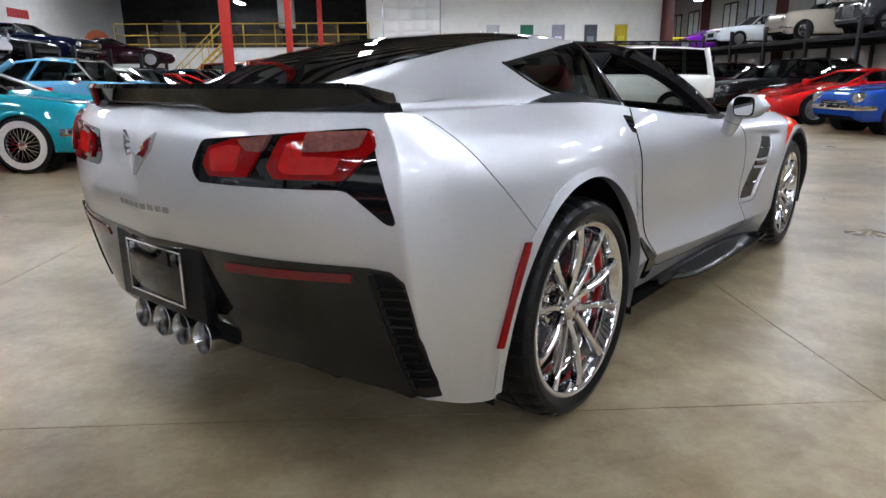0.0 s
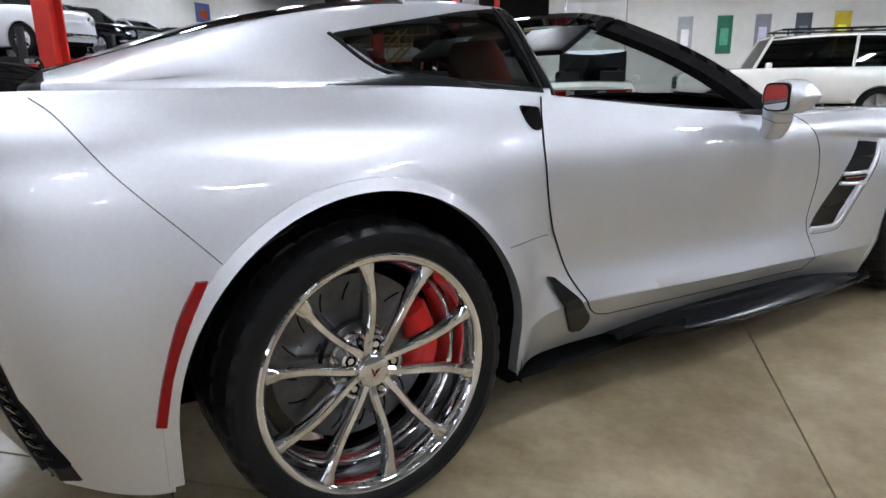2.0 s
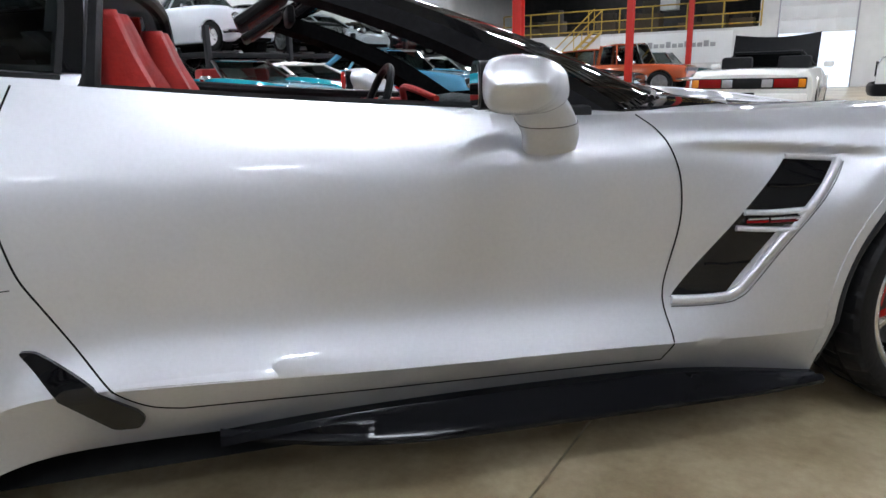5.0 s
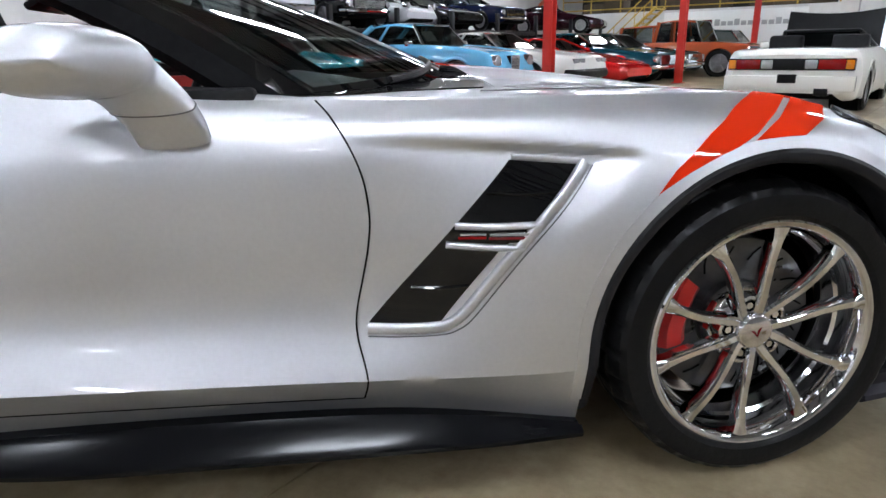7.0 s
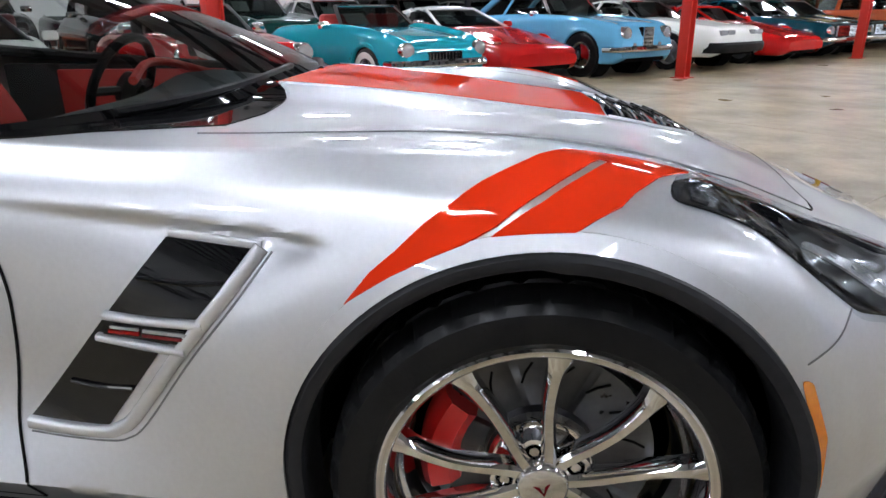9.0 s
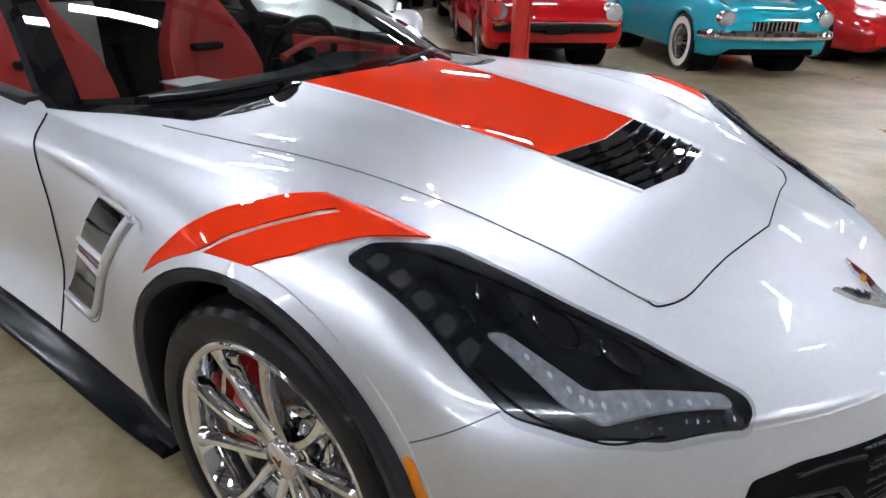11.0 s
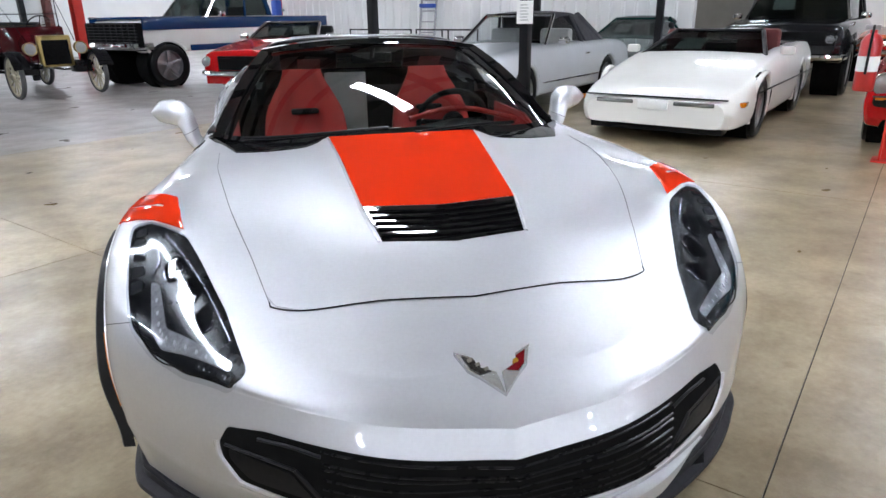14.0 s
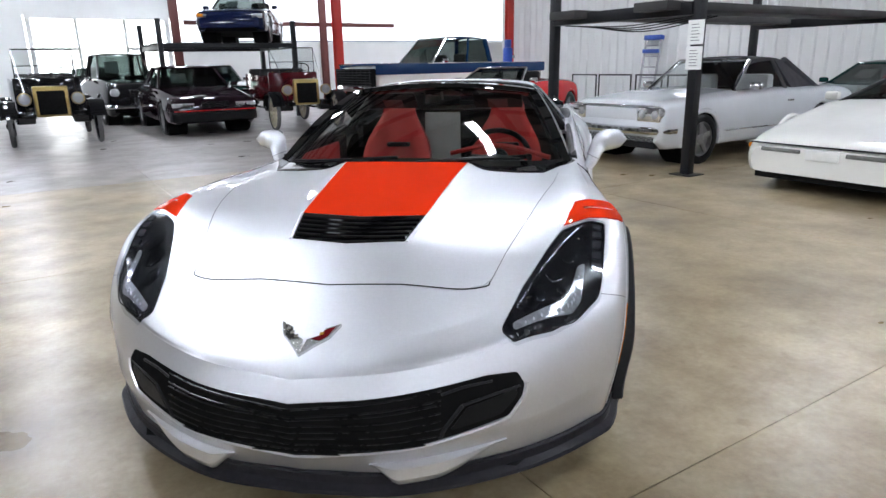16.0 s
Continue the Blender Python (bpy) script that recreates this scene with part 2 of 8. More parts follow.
def rounded(poly, r, n=4):
    """A closed outline with its corners rounded."""
    out = []
    for i, p in enumerate(poly):
        p, a, b = np.array(p, float), np.array(poly[i - 1], float), np.array(poly[(i + 1) % len(poly)], float)
        da, db = a - p, b - p
        ra = min(r, 0.45 * np.linalg.norm(da))
        rb = min(r, 0.45 * np.linalg.norm(db))
        s, e = p + da / np.linalg.norm(da) * ra, p + db / np.linalg.norm(db) * rb
        for k in range(n + 1):
            t = k / n
            out.append(tuple((1 - t) ** 2 * s + 2 * t * (1 - t) * p + t * t * e))
    return out


def clean(bm):
    bmesh.ops.remove_doubles(bm, verts=bm.verts, dist=1e-5)
    bmesh.ops.recalc_face_normals(bm, faces=bm.faces)
    return bm

# ---- the hall ----
HALL = pose(1.70, 0.70, 0, 0, 0, 42.2)  # the hall's own axes, along its joints and posts


def hall(x, y, z=0, rz=0):
    return HALL @ pose(x, y, z, 0, 0, rz)


def fixed(name, bm, material, label, category, smooth=False, m=None):
    ob = new(name, mesh_of(bm, name, material, smooth))
    ob.matrix_world = HALL if m is None else m
    return tagged(ob, label, category, kind="structure")


XW, XE, YS, YN, ZC = -17.0, 17.0, -18.0, 30.0, 6.2  # inner faces of the walls and the ceiling

# the floor: slabs between sawn joints, each a piece of its own
floor = fixed("floor", boxes([((-27, YS - 14, -0.3), (XE + 0.3, YN + 20.3, -0.012))]), mat("joint_dirt", (0.045, 0.038, 0.030), 0.9, grain=0.3, scale=30),
              "dark concrete base under the sawn slab joints", "floor")
GAP, STEP = 0.0055, 3.72


def slab_mesh(x0, x1, y0, y1):
    bm = bmesh.new()
    vs = [bm.verts.new(p) for p in ((x0, y0, 0), (x1, y0, 0), (x1, y1, 0), (x0, y1, 0), (x0 - 0.0, y0, -0.05), (x1, y0, -0.05), (x1, y1, -0.05), (x0, y1, -0.05))]
    for q in ((0, 1, 2, 3), (1, 0, 4, 5), (2, 1, 5, 6), (3, 2, 6, 7), (0, 3, 7, 4)):
        bm.faces.new([vs[i] for i in q])
    return bm


xs = [-26.2] + [i * STEP for i in range(-6, 5)] + [XE]
ys = [YS - 13] + [i * STEP for i in range(-8, 14)] + [YN + 20]
for x0, x1 in zip(xs, xs[1:]):
    for y0, y1 in zip(ys, ys[1:]):
        if y0 > 29 and x1 < 10:
            continue
        y1 = min(y1, YN + 0.1) if x1 < 10 else y1
        part("slab", slab_mesh(x0 + GAP / 2, x1 - GAP / 2, y0 + GAP / 2, y1 - GAP / 2), CONCRETE if y0 > -3.8 else GREY_CONCRETE, floor, smooth=False)


def corrugated(x0, x1, z0, z1, pitch=0.30, deep=0.03, thick=0.06):
    """A ribbed sheet wall along x, facing -y, at y = 0."""
    bm = bmesh.new()
    prof, x = [], x0
    while x < x1 - 1e-6:
        for dx, dy in ((0, 0), (pitch * 0.70, 0), (pitch * 0.78, -deep), (pitch * 0.92, -deep), (pitch, 0)):
            if x + dx <= x1:
                prof.append((x + dx, dy))
        x += pitch
    prof.append((x1, 0))
    grid_mesh(bm, [[(a, b, z0) for a, b in prof], [(a, b, z1) for a, b in prof]])
    clean(bm)
    box(bm, (x0, 0.012, z0), (x1, thick, z1))
    return bm


# north: painted block wall with posters; its west part is a low wall under a mezzanine
fixed("wall_north", boxes([((-3.2, YN, 0), (10.4, YN + 0.3, ZC)), ((10.1, YN + 0.3, 0), (10.4, YN + 20, ZC)), ((10.1, YN + 20, 0), (XE + 0.3, YN + 20.3, ZC)), ((XW - 0.3, YN, 0), (-3.2, YN + 0.3, 2.4)), ((-3.5, YN + 0.3, 0), (-3.2, YN + 6.3, ZC))]), WALL_WHITE, "white painted block wall hung with posters", "wall")
# near-black wall colour stands in for the shade up on the mezzanine
fixed("wall_north_back", boxes([((XW - 0.3, YN + 6, 0), (-3.2, YN + 6.3, ZC))]), mat("shaded_back_wall", (.018, .017, .016), .8, grain=.3, scale=3), "wall behind the mezzanine, coloured near-black for its shade", "wall")
fixed("mezzanine_floor", boxes([((XW, YN + 0.3, 2.3), (-3.5, YN + 6, 2.42))]), DARK_STEEL, "dark mezzanine deck", "floor")
fixed("wall_west", boxes([((XW - 0.3, 2.0, 0), (XW, YN + 6.3, ZC))]), WALL_WHITE, "white painted block wall behind the car racks", "wall")
fixed("wall_west_sheet", corrugated(0.0, 13.3, 0, ZC), WALL_METAL, "white ribbed sheet metal wall", "wall", m=hall(-13.6, -14.0, 0, 90))
fixed("wall_west_return", boxes([((-13.6, -0.7, 0), (-13.4, -0.4, ZC)), ((-22.0, -4.2, 0), (-13.66, -4.0, ZC)), ((-22.0, 2.0, 0), (XW, 2.3, ZC)), ((-13.66, -14.1, 0), (-13.4, -13.96, ZC))]), WALL_METAL, "white wall end", "wall")
fixed("wall_recess", boxes([((-22.3, -4.2, 0), (-22.0, 2.3, ZC))]), mat("wall_tan_paint", (.42, .40, .36), .75, grain=.15, scale=3), "tan painted wall at the end of a side bay", "wall")
fixed("beam", boxes([((-22.0, -4.0, 1.98), (-21.8, 2.0, 2.18))]), MAROON_STEEL, "maroon steel beam across the side bay", "beam")
east = fixed("wall_east", boxes([((XE, YS - 4.3, 0), (XE + 0.3, YN + 20.3, ZC))]), mat("wall_beige_paint", (.40, .385, .355), .75, grain=.15, scale=3, bump=.1), "white wall behind the racks and brown columns", "wall")
fixed("wall_south", corrugated(0.0, 22.0, 0, 2.3), WALL_METAL, "white ribbed sheet metal wall", "wall", m=hall(-26.0, YS - 4))
fixed("wall_south_light", boxes([((-26.0, YS - 3.98, 2.35), (-4.4, YS - 3.9, 5.2))]), mat("translucent_panel", (.9, .94, 1.0), .6, grain=.05, scale=2, emit=1.25), "pale translucent panels that let daylight in", "window")
fixed("wall_south_east", boxes([((0.7, YS - 4.3, 0), (XE + 0.3, YS - 4, ZC)), ((-4.0, YS - 4.3, 3.15), (0.7, YS - 4, ZC)), ((-26.0, YS - 4.3, 5.2), (-4.0, YS - 4, ZC))]), WALL_METAL, "white sheet wall beside the open door", "wall")
fixed("wall_far_west", boxes([((-26.3, YS - 4.3, 0), (-26, -13.9, ZC)), ((-26, -14.0, 0), (-13.6, -13.9, ZC))]), WALL_METAL, "white wall closing the truck bay", "wall")
fixed("door_1", boxes([((-3.9, YS - 4.1, 0), (-3.75, YS - 3.85, 3.15)), ((0.5, YS - 4.1, 0), (0.65, YS - 3.85, 3.15)), ((-3.9, YS - 4.1, 3.05), (0.65, YS - 3.8, 3.45)),
                       ((-3.75, YS - 4.08, .95), (-2.4, YS - 4.0, 1.05)), ((-3.75, YS - 4.08, 2.0), (-2.4, YS - 4.0, 2.1)), ((-.85, YS - 4.08, 2.0), (.5, YS - 4.0, 2.1)), ((-.85, YS - 4.08, .95), (.5, YS - 4.0, 1.05)), ((-2.45, YS - 4.08, 0), (-2.35, YS - 4.0, 3.1)), ((-.9, YS - 4.08, 0), (-.8, YS - 4.0, 3.1))]),
      WALL_METAL, "white framed sliding door standing open", "door")
fixed("ceiling", boxes([((-27, YS - 5, ZC), (XE + 0.5, YN + 20.5, ZC + 0.2))]), CEIL, "pale grey insulated ceiling", "ceiling")
fixed("ceiling_beams", boxes([((XW, y - 0.06, ZC - 0.25), (XE, y + 0.06, ZC - 0.002)) for y in np.arange(YS + 1, YN, 1.5)]
                             + [((x - 0.12, YS, ZC - 0.55), (x + 0.12, YN, ZC - 0.25)) for x in (-5.0, 5.2, -12.0, 12.0)]), DARK_STEEL, "dark steel purlins and beams under the ceiling", "beam")
for z in (2.9, 4.3):
    fixed("wall_girt", boxes([((-13.3, YS - 3.9, z), (-4.4, YS - 3.78, z + 0.16))]), MAROON_STEEL, "maroon steel girt across the pale panels", "beam")
fixed("backdrop", boxes([((-6.5, YS - 9.1, -0.5), (3.5, YS - 9, 4.5))]), DAYLIGHT, "bright daylight outside the open door", "backdrop")


LAMP_Z = ZC - 1.45


def ceiling_lamp(x, y):
    t = thing("ceiling_lamp", "white linear strip lamp under the ceiling", "lamp", hall(x, y, LAMP_Z), "ceiling lamps")
    part("housing", boxes([((-0.16, -0.72, 0.02), (0.16, 0.72, 0.09))], 0.01), WALL_METAL, t)
    part("tube_panel", boxes([((-0.13, -0.66, 0.0), (0.13, 0.66, 0.018))]), LAMP, t, "glowing lamp tubes")
    for y0 in (-0.5, 0.5):
        bm = bmesh.new()
        tube(bm, [(0, y0, 0.09), (0, y0, 1.45)], 0.006, 6)
        part("hanger", bm, STEEL, t)
    return t


first_lamp = None
# two assumed lamps added to light the far east end
FAR_LAMPS = ((13.6, 33.0), (13.6, 40.0))
# assumed lamp grid; its -19.5 row is added to brighten the south wall
for lx in (-14.5, -9.2, -2.9, 1.6, 6.4, 12.5):
    for ly in (-19.5, -15.0, -10.0, -5.0, 0.0, 5.0, 10.0, 15.5, 21.0, 26.5):
        if (lx, ly) in ((1.6, 5.0), (-2.9, -5.0)) or (lx > 10 and ly < 2):  # none over the nose and the open floor
            continue
        if first_lamp is None:
            first_lamp = ceiling_lamp(lx, ly)
        else:
            copy_thing(first_lamp, hall(lx, ly, LAMP_Z))
for lx, ly in FAR_LAMPS:
    copy_thing(first_lamp, hall(lx, ly, LAMP_Z))


def h_post(x, y, height=ZC, w=0.17, material=POST_RED, name="steel_post", label="red painted steel H-section post on the floor", group="red posts"):
    t = thing(name, label, "post", hall(x, y), group)
    a = w / 2
    part("flange", boxes([((-a, -a, 0), (a, -a + 0.018, height))], 0.003), material, t)
    part("flange", boxes([((-a, a - 0.018, 0), (a, a, height))], 0.003), material, t)
    part("web", boxes([((-0.012, -a + 0.018, 0), (0.012, a - 0.018, height))]), material, t)
    part("base_plate", boxes([((-a - 0.05, -a - 0.05, 0), (a + 0.05, a + 0.05, 0.015))], 0.003), material, t)
    return t


for x, y in ((-5.38, 3.75), (-5.0, 11.25), (-5.0, 18.0), (-5.0, 25.0)):
    h_post(x, y)

# pale windows high in the east wall
n = 1
for y in (17.2, 19.4, 25.4, 27.8, 34.0, 36.8, 41.8, 44.6):
    n += 1
    w = thing("window_%d" % n, "pale frosted window high in the east wall", "window", hall(XE, y, 3.4), kind="structure")
    for k, (lo, hi) in enumerate((((-.05, -1.0, 0), (.0, 1.0, .10)), ((-.05, -.85, 1.5), (.0, .85, 1.6)), ((-.05, -.85, .10), (.0, -.76, 1.5)), ((-.05, .76, .10), (.0, .85, 1.5)), ((-.05, -.045, .10), (.0, .045, 1.5)))):
        part("frame_bar", boxes([(lo, hi)], .006), DARK_STEEL, w)
    for lo, hi in ((-.76, -.045), (.045, .76)):
        part("pane", boxes([((-.02, lo, .10), (-.004, hi, 1.5))]), mat("frosted_pane", (.55, .57, .55), .5, grain=.15, scale=3), w)

# ---- parked cars ----
def arch_cut(bm, centres, inside):
    """Cuts round wheel openings into a side skin: edges that cross the circle are drawn on to it."""
    for cy, cz, r in centres:
        def dist(v):
            return math.hypot(v.co.y - cy, v.co.z - cz)

        near = [v for v in bm.verts if inside(v.co) and dist(v) < r + 0.25]
        ds = {v: dist(v) for v in near}
        for e in {e for v in near for e in v.link_edges}:
            a, b = e.verts
            if a in ds and b in ds and (ds[a] - r) * (ds[b] - r) < 0:
                v = a if abs(ds[a] - r) < abs(ds[b] - r) else b
                k = r / max(ds[v], 1e-6)
                v.co.y, v.co.z = cy + (v.co.y - cy) * k, cz + (v.co.z - cz) * k
        gone = []
        for f in {f for v in near for f in v.link_faces}:
            c = f.calc_center_median()
            if inside(c) and math.hypot(c.y - cy, c.z - cz) < r:
                gone.append(f)
        bmesh.ops.delete(bm, geom=gone, context="FACES")


WHEELS = {}


def simple_wheel(parent, x, y, r, width, side, rim, white):
    """A parked car's wheel: tyre and rim, the outer face towards side."""
    key = (round(r, 3), round(width, 3), rim, white)
    if key not in WHEELS:
        w, ri = width / 2, r * (0.70 if rim == "modern" else 0.62 if rim != "spoke" else 0.72)
        bm = bmesh.new()
        lathe(bm, [(-w, ri), (-w, r * 0.9), (-w * 0.8, r), (w * 0.8, r), (w, r * 0.92), (w * 1.04, r * 0.84), (w * 0.98, ri), (w * 0.7, ri * 0.97)], 36)
        tyre = mesh_of(clean(bm), "tyre", RUBBER)
        bm = bmesh.new()
        if rim == "modern":
            lathe(bm, [(w * 0.8, ri), (w * 0.86, ri * 0.93), (w * 0.2, ri * 0.88), (w * 0.1, 0.02)], 36)
            for k in range(5):
                m = pose(0, 0, 0, 72 * k)
                box(bm, (w * 0.45, -0.035, 0.02), (w * 0.75, 0.035, ri * 0.93), 0.008, m)
            lathe(bm, [(w * 0.75, 0.07), (w * 0.85, 0.05), (w * 0.86, 0.001)], 20)
            mt = STEEL
        elif rim == "wire":
            lathe(bm, [(w * 0.8, ri), (w * 0.9, ri * 0.95), (w * 0.5, ri * 0.86), (0, ri * 0.84)], 36)
            for k in range(24):
                a = 2 * math.pi * k / 24
                b = a + (0.35 if k % 2 else -0.35)
                tube(bm, [(w * 0.6, ri * 0.9 * math.cos(a), ri * 0.9 * math.sin(a)), (w * 1.0, 0.04 * math.cos(b), 0.04 * math.sin(b))], 0.005, 5)
            lathe(bm, [(w * 0.2, 0.05), (w * 1.05, 0.045), (w * 1.25, 0.02), (w * 1.25, 0.001)], 20)
            mt = CHROME
        else:
            lathe(bm, [(w * 0.8, ri), (w * 0.9, ri * 0.94), (w * 0.62, ri * 0.80), (w * 0.72, ri * 0.55), (w * 0.92, ri * 0.3), (w * 0.95, 0.001)], 36)
            mt = CHROME
        rimm = mesh_of(clean(bm), "rim", mt)
        ww = None
        if white:
            bm = bmesh.new()
            lathe(bm, [(w * 1.045, r * 0.87), (w * 1.06, r * 0.78), (w * 1.0, ri * 1.02)], 36)
            ww = mesh_of(clean(bm), "whitewall", WHITE_RUBBER)
        WHEELS[key] = (tyre, rimm, ww)
    tyre, rimm, ww = WHEELS[key]
    hub = new("wheel")
    hub.parent = parent
    hub.matrix_local = pose(x, y, r, 0, 0, 0 if side > 0 else 180)
    for n, me in (("tyre", tyre), ("rim", rimm), ("whitewall", ww)):
        if me:
            o = new(n, me)
            o.parent = hub
    return hub


def car_skin(s):
    """The lower body of a car, nose at y = 0, tail at y = -L, as a loft of cross-sections."""
    L, W, zb = s["L"], s["W"] / 2, s.get("zb", 0.2)
    top, wide = s["top"], s.get("wide", [(0, 0.80), (0.04, 0.93), (0.2, 0.99), (0.6, 1), (0.92, 0.97), (0.97, 0.92), (1, 0.80)])
    n = 104
    ts = np.array([0.5 - 0.5 * math.cos(math.pi * i / n) for i in range(n + 1)]) * 0.35 + np.linspace(0, 1, n + 1) * 0.65
    # a smooth profile through the given points
    tp = smooth_line([(a, b) for a, b in top], 8)
    wp = smooth_line([(a, b) for a, b in wide], 8)
    rows = []
    crown, edge = s.get("crown", 0.02), s.get("edge", 0.82)
    for t in ts:
        zt = float(np.interp(t, tp[:, 0], tp[:, 1]))
        w = W * float(np.interp(t, wp[:, 0], wp[:, 1]))
        e = min(t, 1 - t)
        rise = s.get("lift", 0.10) * max(0, 1 - e / 0.05) ** 2
        z0 = zb + rise
        h = zt - z0
        fat = s.get("fat", 0.0)
        half = [(0.80 * w, z0), (0.93 * w, z0 + 0.03 * h), (0.975 * w, z0 + 0.16 * h), (1.0 * w, z0 + 0.42 * h), (0.995 * w, z0 + 0.62 * h), (0.97 * w, z0 + 0.80 * h),
                (0.925 * w, z0 + 0.93 * h + fat * h), (edge * w, zt + 1.4 * fat * h), (0.62 * w, zt + 0.4 * crown), (0.3 * w, zt + crown * 0.85), (0, zt + crown)]
        half = [tuple(p) for p in smooth_line(half, 4)]
        row = [(-x, -t * L, z) for x, z in half] + [(x, -t * L, z) for x, z in reversed(half[:-1])]
        rows.append(row)
    bm = bmesh.new()
    vs = grid_mesh(bm, rows)
    bm.faces.new(vs[0])
    bm.faces.new(vs[-1][::-1])
    clean(bm)
    y0, y1 = -L * s["cab"][3] + 0.06, -L * s["cab"][0] - 0.10  # the open cabin under the glass
    ztop = lambda y: float(np.interp(-y / L, tp[:, 0], tp[:, 1]))
    gone = []
    for f in bm.faces:
        c = f.calc_center_median()
        if y0 < c.y < y1 and abs(c.x) < 0.78 * W and c.z > ztop(c.y) - 0.06:
            gone.append(f)
    bmesh.ops.delete(bm, geom=gone, context="FACES")
    r = s["r"]
    yf, yr = -s["fo"], -s["fo"] - s["wb"]
    arch_cut(bm, [(yf, r, r * 1.14), (yr, r, r * s.get("rarch", 1.14))], lambda c: abs(c.x) > 0.55 * W and c.z < 0.6 * (zb + s["H"]))
    return bm


def panel(bm, quad, thick=0.012):
    """A thin pane through four corners."""
    q = [Vector(p) for p in quad]
    nrm = (q[1] - q[0]).cross(q[3] - q[0]).normalized() * thick
    a, b = [bm.verts.new(p + nrm / 2) for p in q], [bm.verts.new(p - nrm / 2) for p in q]
    bm.faces.new(a)
    bm.faces.new(b[::-1])
    for i in range(4):
        j = (i + 1) % 4
        bm.faces.new((a[j], a[i], b[i], b[j]))


def cabin(t, s, body_paint):
    """Windows, pillars and roof over the body."""
    W = s["W"] / 2
    L = s["L"]
    yc, y1, y2, yb = [-L * v for v in s["cab"]]
    tp = smooth_line(list(s["top"]), 8)
    zat = lambda y: float(np.interp(-y / L, tp[:, 0], tp[:, 1])) - 0.02
    zc, zr, zb = zat(yc), s["H"], zat(yb)
    wb, wt = W * s.get("wbelt", 0.86), W * s.get("wroof", 0.68)
    wf, wfr = wb * 0.94, wt * 0.95
    base = [(wf, yc, zc), (wb, (yc + yb) / 2, zat((yc + yb) / 2)), (wf * 0.96, yb, zb)]
    roof_pt = [(wfr, y1, zr - 0.05), (wt, (y1 + y2) / 2, zr - 0.03), (wfr * 0.97, y2, zr - 0.06)]
    roofm = s.get("roof_mat") or body_paint
    open_top = s.get("open")
    bm = bmesh.new()
    panel(bm, [(-base[0][0], yc, zc), (base[0][0], yc, zc), (roof_pt[0][0], y1, zr - 0.05), (-roof_pt[0][0], y1, zr - 0.05)])
    part("windshield", clean(bm), s.get("shield", PALE_GLASS), t, smooth=False)
    bm = bmesh.new()
    for sx in (1, -1):
        tube(bm, [(sx * base[0][0], yc, zc), (sx * roof_pt[0][0], y1, zr - 0.05)], 0.028, 8)
    tube(bm, [(-roof_pt[0][0], y1, zr - 0.045), (roof_pt[0][0], y1, zr - 0.045)], 0.025, 8)
    part("windshield_frame", clean(bm), CHROME if s.get("chrome") else SATIN_BLACK if open_top else roofm, t)
    bm = bmesh.new()
    a, b, lo = yb + 0.03, yc - 0.07, zb - 0.42
    q = [bm.verts.new(p) for p in ((-.80 * W, a, zat(a) - .01), (.80 * W, a, zat(a) - .01), (.80 * W, b, zat(b) - .01), (-.80 * W, b, zat(b) - .01), (-.80 * W, a, lo), (.80 * W, a, lo), (.80 * W, b, lo), (-.80 * W, b, lo))]
    for f in ((4, 5, 6, 7), (0, 1, 5, 4), (1, 2, 6, 5), (2, 3, 7, 6), (3, 0, 4, 7)):
        bm.faces.new([q[i] for i in f])
    part("cabin_lining", clean(bm), INTERIOR, t)
    for sx in (-0.5, 0.5):
        bm = boxes([((sx * W - 0.25, (y1 + y2) / 2 - 0.05, zb - 0.3), (sx * W + 0.25, (y1 + y2) / 2 + 0.12, zb + 0.22))], 0.05)
        part("seat", clean(bm), s.get("trim", INTERIOR), t)
    if s.get("sticker", True):
        bm = bmesh.new()
        k0, k1 = 0.35, 0.8
        P = lambda u, v: (u, yc + (y1 - yc) * v - 0.03, zc + (zr - 0.05 - zc) * v - 0.03)
        panel(bm, [P(0.08, k0), P(0.42, k0), P(0.40, k1), P(0.08, k1)], 0.004)
        part("window_card", clean(bm), CARD, t, "white price card behind the windshield", smooth=False)
    if open_top:
        return
    bm = bmesh.new()
    panel(bm, [(base[2][0], yb, zb), (-base[2][0], yb, zb), (-roof_pt[2][0], y2, zr - 0.06), (roof_pt[2][0], y2, zr - 0.06)])
    part("rear_window", clean(bm), roofm if s.get("canvas") else s.get("glass", PALE_GLASS), t, smooth=False)
    for sx in (1, -1):
        bm = bmesh.new()
        rows = []
        for v in (0, 0.5, 1):
            ra = [tuple(np.array(a) * (1 - v) + np.array(b) * v) for a, b in zip(base, roof_pt)]
            bow = 0.02 * math.sin(math.pi * v)
            rows.append([(sx * (x + bow - 0.012), y, z) for x, y, z in ra])
        grid_mesh(bm, rows)
        bmesh.ops.solidify(bm, geom=bm.faces[:], thickness=0.01)
        part("side_window", clean(bm), s.get("glass", PALE_GLASS), t)
        bm = bmesh.new()
        tube(bm, [(sx * base[2][0], yb + 0.02, zb - 0.02), (sx * roof_pt[2][0], y2, zr - 0.06)], s.get("cpillar", 0.06), 8)
        part("pillar", clean(bm), roofm, t)
        bm = bmesh.new()
        if s.get("canvas"):
            at_v = lambda line, v: tuple(np.array(line[1]) * (1 - v) + np.array(line[2]) * v)
            q = [at_v(base, .25), at_v(base, 1), at_v(roof_pt, 1), at_v(roof_pt, .25)]
            b2 = bmesh.new()
            panel(b2, [(sx * (x + .006), y, z) for x, y, z in q], .03)
            part("canvas_side", clean(b2), roofm, t)
        ymid = s.get("bpillar", 0.55)
